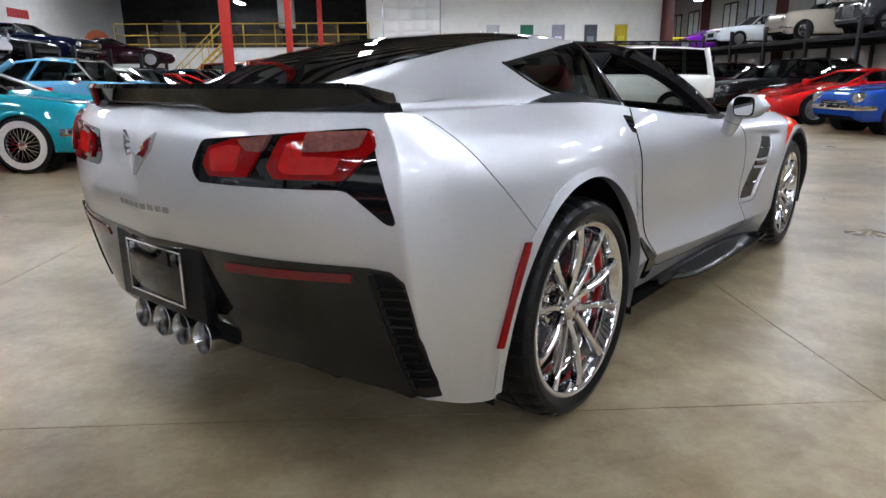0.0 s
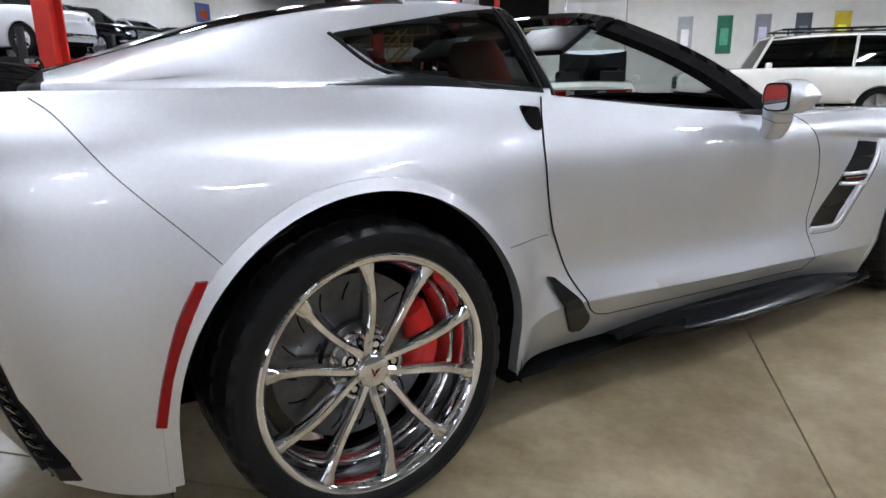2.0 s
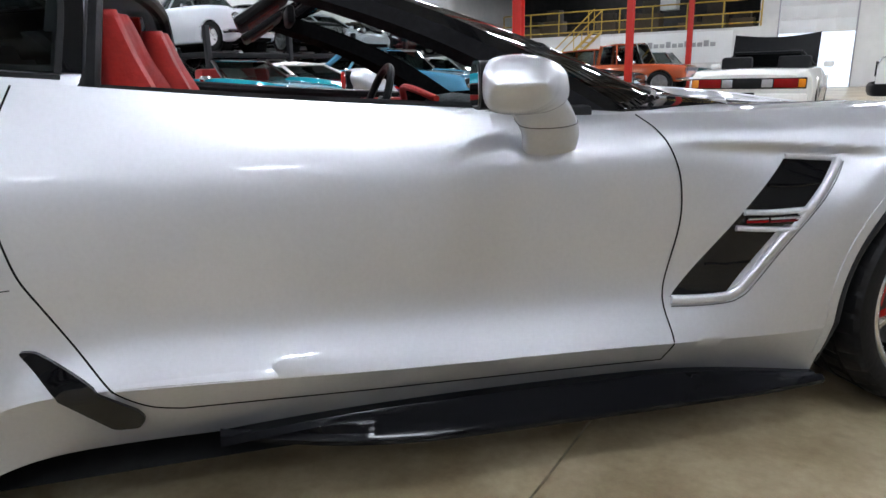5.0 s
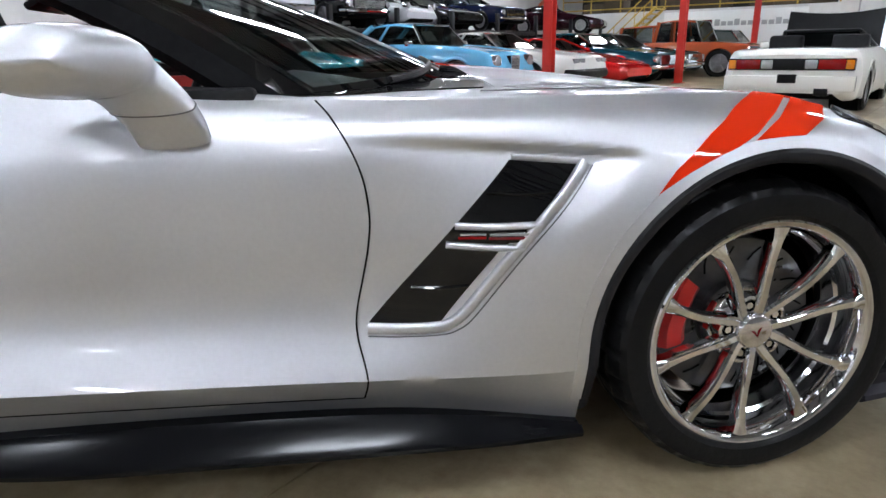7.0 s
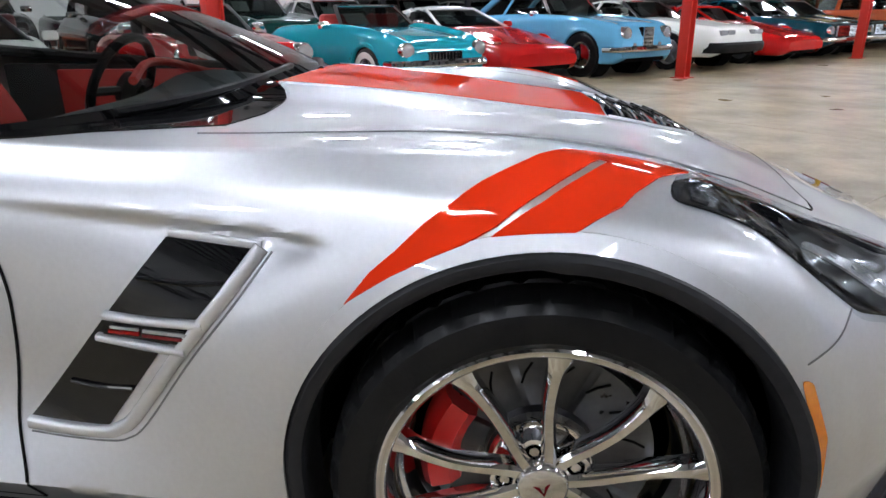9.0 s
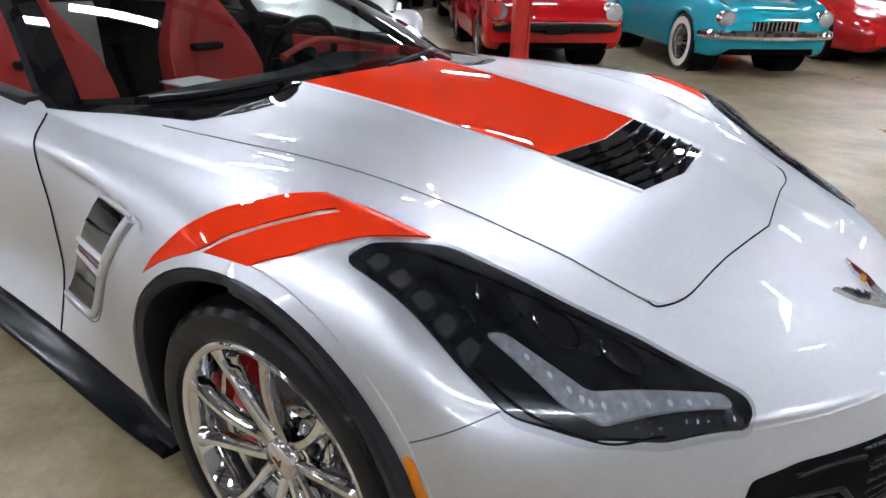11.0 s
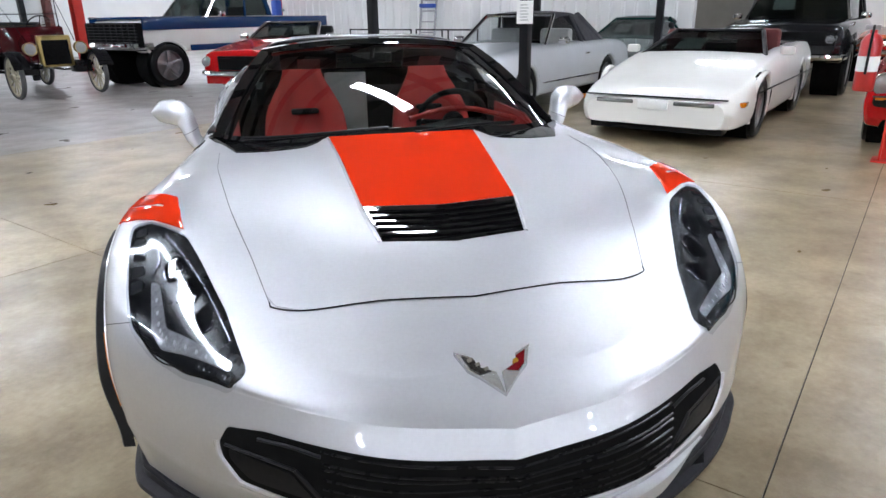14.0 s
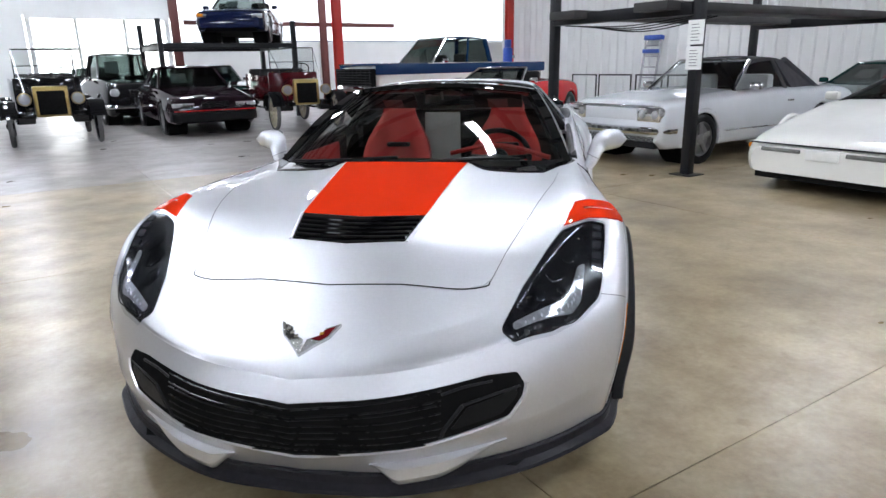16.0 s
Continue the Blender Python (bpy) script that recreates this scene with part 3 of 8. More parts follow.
        yp, yq = yc + (yb - yc) * ymid, y1 + (y2 - y1) * ymid
        tube(bm, [(sx * (wb + 0.0), yp, zat(yp)), (sx * (wt + 0.0), yq, zr - 0.03)], 0.025, 8)
        part("pillar", clean(bm), roofm, t)
    bm = bmesh.new()
    rows = []
    for i in range(9):
        v = i / 8
        y = y1 + (y2 - y1) * v
        w = (wfr + (wt - wfr) * math.sin(math.pi * v)) + 0.02
        zz = zr - 0.05 * (2 * v - 1) ** 2
        rows.append([(-w, y, zz - 0.05), (-w * 0.93, y, zz - 0.012), (-w * 0.5, y, zz + 0.012), (0, y, zz + 0.018), (w * 0.5, y, zz + 0.012), (w * 0.93, y, zz - 0.012), (w, y, zz - 0.05)])
    grid_mesh(bm, rows)
    bmesh.ops.solidify(bm, geom=bm.faces[:], thickness=0.03)
    part("roof", clean(bm), roofm, t)


def parked_car(label, at, s):
    t = thing("parked_car", label, "car", at, s.get("group", "parked cars"))
    body_paint = s["paint"]
    L, W, r = s["L"], s["W"] / 2, s["r"]
    tp = smooth_line(list(s["top"]), 8)
    zat = lambda f: float(np.interp(f, tp[:, 0], tp[:, 1]))
    wpr = s.get("wide", [(0, 0.80), (0.04, 0.93), (0.2, 0.99), (0.6, 1), (0.92, 0.97), (0.97, 0.92), (1, 0.80)])
    part("body", car_skin(s), body_paint, t)
    bm = boxes([((-W * 0.82, -L * 0.97, s.get("zb", 0.2) + 0.02), (W * 0.82, -L * 0.03, s.get("zb", 0.2) + 0.12))])
    for y in (-s["fo"], -s["fo"] - s["wb"]):
        for sx in (1, -1):
            lathe(bm, [(sx * W * 0.5, 0.001), (sx * W * 0.5, r * 1.12), (sx * W * 0.90, r * 1.13)], 24, m=pose(0, y, r))
    part("underbody", clean(bm), VOID, t)
    for y in (-s["fo"], -s["fo"] - s["wb"]):
        for sx in (1, -1):
            bm = bmesh.new()
            rl = r * (1.14 if y == -s["fo"] else s.get("rarch", 1.14))
            a0 = math.asin(max(-1, min(1, (s.get("zb", 0.2) + 0.02 - r) / rl)))
            wid = lambda yy: W * float(np.interp(-yy / L, [a for a, _ in wpr], [b for _, b in wpr]))
            tube(bm, [(sx * (wid(y + rl * math.cos(a)) * (0.965 + 0.025 * math.sin(a)) - 0.012), y + rl * math.cos(a), r + rl * math.sin(a)) for a in np.linspace(a0, math.pi - a0, 25)], 0.03, 8)
            part("arch_lip", clean(bm), body_paint, t)
            simple_wheel(t, sx * (W - s.get("tyre", 0.2) / 2 - 0.03), y, r, s.get("tyre", 0.2), sx, s.get("rim", "cap"), s.get("white", False))
    cabin(t, s, body_paint)
    wn = W * 0.86
    fb = s.get("bumper", "chrome")
    zbm = s.get("zbump", 0.46)
    bm = bmesh.new()
    pts = [(-wn * 1.08, -0.28, zbm), (-wn * 1.0, -0.03, zbm), (-wn * 0.5, 0.045, zbm), (0, 0.06, zbm), (wn * 0.5, 0.045, zbm), (wn * 1.0, -0.03, zbm), (wn * 1.08, -0.28, zbm)]
    pts = [tuple(p) for p in smooth_line(pts, 4)]
    if fb == "chrome":
        tube(bm, pts, s.get("bump_r", 0.05), 8)
        part("front_bumper", bm, CHROME, t)
    elif fb == "black":
        bh = s.get("bump_h", 1.0)
        rows = [[(x, y + 0.02, z - 0.10 * bh), (x, y + 0.05, z - 0.04 * bh), (x, y + 0.05, z + 0.04 * bh), (x, y + 0.02, z + 0.08 * bh)] for x, y, z in pts]
        grid_mesh(bm, rows)
        bmesh.ops.solidify(bm, geom=bm.faces[:], thickness=0.05)
        part("front_bumper", clean(bm), SATIN_BLACK, t)
    if s.get("rear_bumper"):
        bm = bmesh.new()
        tube(bm, [(x, -L - y, z) for x, y, z in pts], 0.05, 8)
        part("rear_bumper", bm, CHROME if fb == "chrome" else SATIN_BLACK, t)
    lamps = s.get("lamps", [(0.72, 0.60, 0.085)])
    for fx, z, rad in lamps:
        for sx in (1, -1):
            y0 = s.get("lampy", -0.02)
            if rad > 0:
                bm = bmesh.new()
                lathe(bm, [(y0 - 0.15, rad * 1.1), (y0 + 0.0, rad * 1.12), (y0 + 0.025, rad * 1.0), (y0 + 0.01, rad * 0.93)], 24, "y", pose(sx * fx * W, 0, z))
                hl = part("headlight", bm, CHROME, t)
                bm = bmesh.new()
                lathe(bm, [(y0 + 0.012, rad * 0.93), (y0 + 0.03, rad * 0.6), (y0 + 0.036, 0.001)], 24, "y", pose(sx * fx * W, 0, z))
                part("lens", bm, LENS_CLEAR, hl)
            else:
                bm = boxes([((sx * fx * W + rad, y0 - 0.12, z + rad * 0.42), (sx * fx * W - rad, y0 + 0.02, z - rad * 0.42))], 0.012)
                part("headlight", bm, LENS_CLEAR, t)
    g = s.get("grille")
    if g:
        x0, z0, x1, z1, material = g
        bm = bmesh.new()
        box(bm, (-x1 * W, -0.10, z0), (x1 * W, s.get("grilley", 0.0) + 0.005, z1), 0.02)
        gr = part("grille", bm, VOID, t)
        bm = bmesh.new()
        n = s.get("gbars", 6)
        for i in range(n):
            z = z0 + (z1 - z0) * (i + 0.5) / n
            box(bm, (-x1 * W * 0.97, 0.0, z - 0.006), (x1 * W * 0.97, s.get("grilley", 0.0) + 0.016, z + 0.006))
        if x0:
            for i in range(int(x0)):
                x = -x1 * W + 2 * x1 * W * (i + 0.5) / x0
                box(bm, (x - 0.006, 0.0, z0), (x + 0.006, s.get("grilley", 0.0) + 0.018, z1))
        part("grille_insert", bm, material, gr)
    for fx, z, hw, hh, material in s.get("tail", []):
        for sx in (1, -1):
            c = sx * fx * W
            part("tail_light", boxes([((c - hw, -L - 0.015, z - hh), (c + hw, -L + 0.12, z + hh))], 0.01), material, t)
    for nm, lo, hi, material, lab in s.get("extra", []):
        part(nm, boxes([(lo, hi)], 0.012), material, t, lab)
    for sx in (1, -1):
        bm = bmesh.new()
        yc = -L * (s["cab"][0] + 0.05)
        box(bm, (sx * W * 0.93 - 0.0, yc - 0.05, zat(s["cab"][0]) + 0.0), (sx * (W * 0.93 + 0.16 * 1), yc + 0.05, zat(s["cab"][0]) + 0.10), 0.03) if sx > 0 else box(bm, (-(W * 0.93 + 0.16), yc - 0.05, zat(s["cab"][0])), (-W * 0.93, yc + 0.05, zat(s["cab"][0]) + 0.10), 0.03)
        part("wing_mirror", bm, CHROME if s.get("chrome") else body_paint, t)
    return t

# ---- the silver sports car ----
# control curves round one half of the body, from the middle of the nose to the middle of the tail
CURVES = [
    [(0, 3.60, .20), (.30, 3.565, .20), (.61, 3.405, .20), (.81, 3.215, .20), (.883, 3.08, .20), (.92, 2.71, .20), (.875, 2.33, .135), (.812, 1.9, .158), (.812, 1.2, .185),
     (.832, .6, .215), (.93, .38, .22), (.95, 0, .22), (.93, -.38, .22), (.90, -.50, .23), (.84, -.60, .26), (.5, -.72, .30), (0, -.775, .30)],
    [(0, 3.655, .31), (.30, 3.617, .31), (.62, 3.445, .32), (.842, 3.22, .33), (.910, 3.08, .33), (.945, 2.71, .33), (.93, 2.33, .29), (.911, 1.9, .298), (.913, 1.2, .338),
     (.906, .6, .37), (.94, .38, .33), (.965, 0, .34), (.945, -.38, .34), (.915, -.52, .36), (.85, -.63, .38), (.5, -.755, .42), (0, -.81, .42)],
    [(0, 3.671, .42), (.3, 3.625, .42), (.62, 3.437, .43), (.847, 3.21, .45), (.931, 3.06, .47), (.965, 2.71, .48), (.945, 2.35, .47), (.869, 1.9, .43), (.868, 1.2, .45),
     (.878, .6, .47), (.95, .38, .48), (.98, 0, .5), (.96, -.37, .5), (.93, -.54, .52), (.855, -.66, .54), (.5, -.785, .56), (0, -.84, .56)],
    [(0, 3.634, .502), (.3, 3.575, .520), (.60, 3.405, .545), (.845, 3.175, .56), (.930, 3.02, .60), (.97, 2.71, .64), (.945, 2.40, .63), (.872, 1.9, .60), (.875, 1.2, .61),
     (.88, .6, .63), (.93, .36, .65), (.97, 0, .68), (.955, -.36, .66), (.92, -.56, .68), (.845, -.68, .70), (.5, -.81, .72), (0, -.865, .72)],
    [(0, 3.575, .535), (.3, 3.55, .54), (.60, 3.38, .575), (.82, 3.10, .655), (.90, 2.97, .715), (.925, 2.71, .76), (.90, 2.42, .765), (.865, 1.9, .76), (.865, 1.2, .76),
     (.87, .6, .78), (.895, .34, .82), (.915, 0, .85), (.91, -.33, .85), (.885, -.57, .85), (.825, -.67, .86), (.5, -.795, .88), (0, -.85, .88)],
    [(0, 3.50, .565), (.3, 3.47, .575), (.56, 3.29, .62), (.75, 3.02, .725), (.81, 2.90, .775), (.815, 2.71, .815), (.82, 2.40, .823), (.80, 1.9, .826), (.80, 1.2, .872),
     (.80, .6, .93), (.79, .32, .955), (.78, 0, .965), (.785, -.32, .965), (.785, -.55, .965), (.765, -.65, .965), (.48, -.755, .965), (0, -.815, .965)],
]
SPINE = [(3.50, .565), (3.3, .646), (3.08, .733), (2.865, .780), (2.5, .822), (2.17, .852), (1.9, .862), (0.9, .90), (0, .96), (-.82, .975)]
FRONT, REAR = (2.71, 0.327), (0.0, 0.338)  # the wheels' axes: y, z


def step(a, b, x):
    t = min(1, max(0, (x - a) / (b - a)))
    return t * t * (3 - 2 * t)


def shoulder(y, xe):
    """How far from the middle the crease of the raised hood runs."""
    return min(0.232 + 0.075 * step(2.9, 2.1, y), 0.62 * xe)


def top_height(x, y, xe, ze):
    """The hood and deck: from the edge curve to the spine, with the raised middle of the hood and the dips beside it."""
    s = min(1, abs(x) / max(xe, 1e-4))
    zc = float(np.interp(-y, [-a for a, _ in SPINE], [b for _, b in SPINE]))
    z = ze + (zc - ze) * (1 - s ** (2.4 - 1.1 * step(3.0, 3.3, y)))
    hood = step(1.9, 2.2, y) * (1 - step(3.0, 3.3, y))
    d = abs(x) - shoulder(y, xe)
    wide = 0.10 + 0.13 * step(2.8, 3.3, y)
    rise = (0.010 + 0.011 * step(2.95, 2.15, y)) * step(1.9, 2.2, y) * (1 - step(3.3, 3.49, y))
    z += rise * (1 if d < 0 else max(0, 1 - d / wide) ** 2)
    z -= 0.005 * hood * math.exp(-(((abs(x) - 0.55) / 0.15) ** 2))
    z += 0.010 * step(2.2, 2.6, y) * (1 - step(2.9, 3.2, y)) * math.exp(-(((s - 0.86) / 0.12) ** 2))
    return z


def scoop_depth(y, z):
    """The hollow that starts at the door and deepens towards the fender vent."""
    t = (y - 1.86) / 0.50
    if not 0 < t < 1.3:
        return 0.0
    upper = 0.772 - 0.038 * t
    lead = 2.335 + 0.90 * (min(z, 0.71) - 0.70)  # the front wall leans like the vent
    fade = 1 - step(lead - 0.01, lead + 0.09, y)
    return 0.040 * min(1, t) * fade * step(0.0, 0.022, upper - z) * math.exp(-max(0, upper - z) / 0.09)


def flank_relief(y, z):
    """The crease along the door's shoulder and the lip round the rear wheel arch."""
    belt = step(.75, 1.0, y) * (1 - step(1.80, 2.0, y)) * 0.07 * max(0, z - (.845 - .15 * (y - .95)))
    d = math.hypot(y - REAR[0], z - REAR[1])
    return 0.007 * math.exp(-(((d - 0.405) / 0.026) ** 2)) * step(.30, .40, z) - belt


def half_body(side):
    n = 30
    rings = []
    for c in CURVES:
        a = smooth_line(c[:15], n)
        b = smooth_line(c[14:], n)
        rings.append(np.vstack([a, b[1:]]))
    rings = np.array(rings)
    rows = []
    for u in range(rings.shape[1]):
        round_col = smooth_line(rings[1:, u], 18)
        crease_col = np.vstack([smooth_line(rings[1:4, u], 18)[:-1], smooth_line(rings[3:, u], 18)])
        sharp = 1 - step(1.6 * n, 3.0 * n, u)  # a crease runs round the nose and fades towards the lamps
        col = np.vstack([smooth_line(rings[:2, u], 5)[:-1], crease_col * sharp + round_col * (1 - sharp)])
        col = [(x - scoop_depth(y, z) + flank_relief(y, z) * step(.5, .75, x), y, z) for x, y, z in col]
        xe, ye, ze = col[-1]
        top = []
        xc = shoulder(ye, xe)
        for x in [xe + (xc - xe) * k / 18 for k in range(1, 19)] + [xc * (1 - k / 10) for k in range(1, 11)]:
            top.append((x, ye, top_height(x, ye, xe, ze)))
        rows.append([(side * x, y, z) for x, y, z in list(map(tuple, col)) + top])
    return rows


def body_mesh():
    bm = bmesh.new()
    for side in (1, -1):
        grid_mesh(bm, half_body(side), flip=side > 0)
    bmesh.ops.remove_doubles(bm, verts=bm.verts, dist=2e-4)
    bmesh.ops.recalc_face_normals(bm, faces=bm.faces)
    return bm


def fastback_rows(side):
    """The roof hoop and the sloping rear, over the deck."""
    ys = [.69, .675, .60, .45, .25, 0, -.2, -.4, -.56, -.64]
    zt = [1.196, 1.199, 1.206, 1.209, 1.195, 1.155, 1.105, 1.04, .99, .97]
    wt = [.55, .56, .56, .555, .54, .52, .51, .51, .52, .52]
    xb = [.74, .745, .75, .75, .74, .72, .70, .69, .68, .66]
    zb = [.915, .92, .925, .935, .945, .955, .96, .96, .962, .962]
    rows = []
    fine = smooth_line(list(zip(ys, zt, wt, xb, zb)), 6)
    for y, t, w, x, b in fine:
        sec = [(x, b - 0.02), (x * 0.985, b + 0.02), (x + (w - x) * 0.5, b + (t - .06 - b) * 0.55), (w, t - .055), (w * .86, t - .022), (w * .5, t - .004), (0, t)]
        rows.append([(side * p, y, q) for p, q in smooth_line(sec, 5)])
    return rows


def fastback_mesh():
    bm = bmesh.new()
    for side in (1, -1):
        grid_mesh(bm, fastback_rows(side), flip=side < 0)
    bmesh.ops.remove_doubles(bm, verts=bm.verts, dist=2e-4)
    bmesh.ops.recalc_face_normals(bm, faces=bm.faces)
    return bm


raw = body_mesh()
# creases: along the sills and round the nose
for ring_no, lo, hi in ((1, -.45, 2.4), (3, 3.17, 3.7)):
    line = smooth_line(CURVES[ring_no][:15], 30)
    marks = {(round(abs(p[0]), 3), round(p[1], 3), round(p[2], 3)) for p in line if lo < p[1] < hi}
    for e in raw.edges:
        if all((round(abs(v.co.x), 3), round(v.co.y, 3), round(v.co.z, 3)) in marks for v in e.verts):
            e.smooth = False
SKIN = BVHTree.FromBMesh(raw)
raw_back = fastback_mesh()
BACK = BVHTree.FromBMesh(raw_back)

WAYS = {"x": (Vector((3, 0, 0)), Vector((-1, 0, 0))), "-x": (Vector((-3, 0, 0)), Vector((1, 0, 0))), "z": (Vector((0, 0, 3)), Vector((0, 0, -1))),
        "y": (Vector((0, 6, 0)), Vector((0, -1, 0))), "-y": (Vector((0, -4, 0)), Vector((0, 1, 0)))}


WAYS["d"] = (Vector((2, 0, 2)), Vector((-1, 0, -1)).normalized())


def on_skin(a, b, way, tree=None, lift=0.0):
    """The place on the body over a flat point, seen along an axis: (y, z) for x, (x, y) for z, (x, z) for y."""
    start, d = WAYS[way]
    o = start.copy()
    if way in ("x", "-x"):
        o.y, o.z = a, b
    elif way == "z":
        o.x, o.y = a, b
    elif way == "d":  # from above and outside, at 45 degrees: y and the height across the ray
        o = Vector((2 - b / math.sqrt(2), a, 2 + b / math.sqrt(2)))
    else:
        o.x, o.z = a, b
    p, nrm, _, _ = (tree or SKIN).ray_cast(o, d)
    if p is None:
        p, nrm, _, _ = (tree or SKIN).find_nearest(o + d * 2.2)
    if nrm.dot(d) > 0:
        nrm = -nrm
    return p + nrm * lift


def skin_patch(outline, way, lift=0.004, grid=0.03, thick=0.004, tree=None, mirror=False, crease=None):
    """A panel that follows the body: the outline is filled, cut by a grid, laid on the skin and given an edge."""
    bm = bmesh.new()
    vs = [bm.verts.new((a, b, 0)) for a, b in outline]
    bm.faces.new(vs)
    lo, hi = np.min(outline, 0), np.max(outline, 0)
    for ax in (0, 1):
        k = math.ceil(lo[ax] / grid) * grid
        while k < hi[ax]:
            co, no = [0, 0, 0], [0, 0, 0]
            co[ax], no[ax] = k, 1
            bmesh.ops.bisect_plane(bm, geom=bm.verts[:] + bm.edges[:] + bm.faces[:], plane_co=co, plane_no=no, dist=1e-5)
            k += grid
    if crease:
        (a0, b0), (a1, b1) = crease
        bmesh.ops.bisect_plane(bm, geom=bm.verts[:] + bm.edges[:] + bm.faces[:], plane_co=(a0, b0, 0), plane_no=(b0 - b1, a1 - a0, 0), dist=1e-5)
        for e in bm.edges:
            if all(abs(b0 + (b1 - b0) * (v.co.x - a0) / (a1 - a0) - v.co.y) < 1e-4 for v in e.verts):
                e.smooth = False
    bmesh.ops.triangulate(bm, faces=[f for f in bm.faces if len(f.verts) > 4])
    place = {v: on_skin(v.co.x, v.co.y, way, tree, lift) for v in bm.verts}
    for v, p in place.items():
        v.co = p
    if mirror:
        for v in bm.verts:
            v.co.x = -v.co.x
    bmesh.ops.recalc_face_normals(bm, faces=bm.faces)
    d = WAYS[way][1].copy()
    if mirror:
        d.x = -d.x
    if sum(f.normal.dot(d) for f in bm.faces) > 0:
        bmesh.ops.reverse_faces(bm, faces=bm.faces)
    if thick:
        edge = [e for e in bm.edges if len(e.link_faces) == 1]
        out = bmesh.ops.extrude_edge_only(bm, edges=edge)
        for v in out["geom"]:
            if isinstance(v, bmesh.types.BMVert):
                v.co = v.co + d * (thick + lift)
    return bm


def skin_line(pts, way, width=0.006, lift=0.0012, tree=None, mirror=False, n=10):
    """A narrow gap line laid along the body."""
    fine = smooth_line(pts, n) if n > 1 else np.array(pts)
    line = [on_skin(a, b, way, tree, 0) for a, b in fine]
    bm = bmesh.new()
    d = WAYS[way][1]
    tr = tree or SKIN
    rows = []
    for i, p in enumerate(line):
        t = (line[min(i + 1, len(line) - 1)] - line[max(i - 1, 0)]).normalized()
        _, nrm, _, _ = tr.find_nearest(p)
        if nrm.dot(d) > 0:
            nrm = -nrm
        s = t.cross(nrm).normalized() * width / 2
        q = p + nrm * lift
        rows.append([q - s - nrm * 0.003, q - s, q + s, q + s - nrm * 0.003])
    if mirror:
        rows = [[Vector((-p.x, p.y, p.z)) for p in r] for r in rows]
    grid_mesh(bm, rows)
    bmesh.ops.recalc_face_normals(bm, faces=bm.faces)
    return bm


hero = thing("sports_car", "silver sports car with red stripes, open roof and chrome wheels", "car", Matrix.Identity(4))

# the body with its wheel openings and the open cabin
bm = raw
arch_cut(bm, [(FRONT[0], 0.345, 0.388), (REAR[0], 0.347, 0.428)], lambda c: abs(c.x) > 0.6 and c.z < 0.80)
def under_axle(c):
    return abs(c.x) > 0.6 and c.z < 0.35 and (abs(c.y - FRONT[0]) < 0.385 or abs(c.y - REAR[0]) < 0.424)


bmesh.ops.delete(bm, geom=[f for f in bm.faces if under_axle(f.calc_center_median())], context="FACES")
EDGE = smooth_line(CURVES[5][:15], 22)[::-1]


def in_opening(c):
    xe = float(np.interp(c.y, EDGE[:, 1], EDGE[:, 0]))
    return abs(c.x) < 0.945 * xe and 0.70 < c.y < float(np.interp(abs(c.x), (0, .30, .45, .62, .70, .77), (2.18, 2.172, 2.130, 2.015, 1.93, 1.80))) and c.z > 0.8


def in_boot(c):
    return abs(c.x) < 0.62 and -0.50 < c.y <= 0.71 and c.z > 0.8


def inside_outline(poly, a, b):
    odd = False
    for (x0, y0), (x1, y1) in zip(poly, poly[1:] + poly[:1]):
        if (y0 > b) != (y1 > b) and a < x0 + (b - y0) * (x1 - x0) / (y1 - y0):
            odd = not odd
    return odd


QUARTER = [(.106, 1.085), (.187, .996), (.381, .968), (.648, .943), (.642, 1.05), (.632, 1.165), (.496, 1.150), (.305, 1.119)]
HATCH = [(.515, .345), (.480, .168), (.438, -.107), (.36, -.30), (.30, -.40), (.25, -.52)]
HATCH = HATCH + [(-x, y) for x, y in HATCH[::-1]]


def in_pane(c):
    qy, qz = 0.40 + (c.y - 0.40) * 1.08, 1.05 + (c.z - 1.05) * 1.16
    side = abs(c.x) > 0.5 and inside_outline(QUARTER, qy, qz)
    return side or (c.z > 0.96 and inside_outline(HATCH, c.x * 1.05, -0.05 + (c.y + 0.05) * 1.05) and abs(c.x) < 0.5)


bmesh.ops.delete(bm, geom=[f for f in bm.faces if in_opening(f.calc_center_median()) or in_boot(f.calc_center_median())], context="FACES")
bmesh.ops.delete(raw_back, geom=[f for f in raw_back.faces if in_pane(f.calc_center_median())], context="FACES")
body = part("body", bm, SILVER, hero, "silver metallic paint", angle=50)
part("roof_hoop", raw_back, SILVER, hero, "silver sloping rear roof", angle=50)


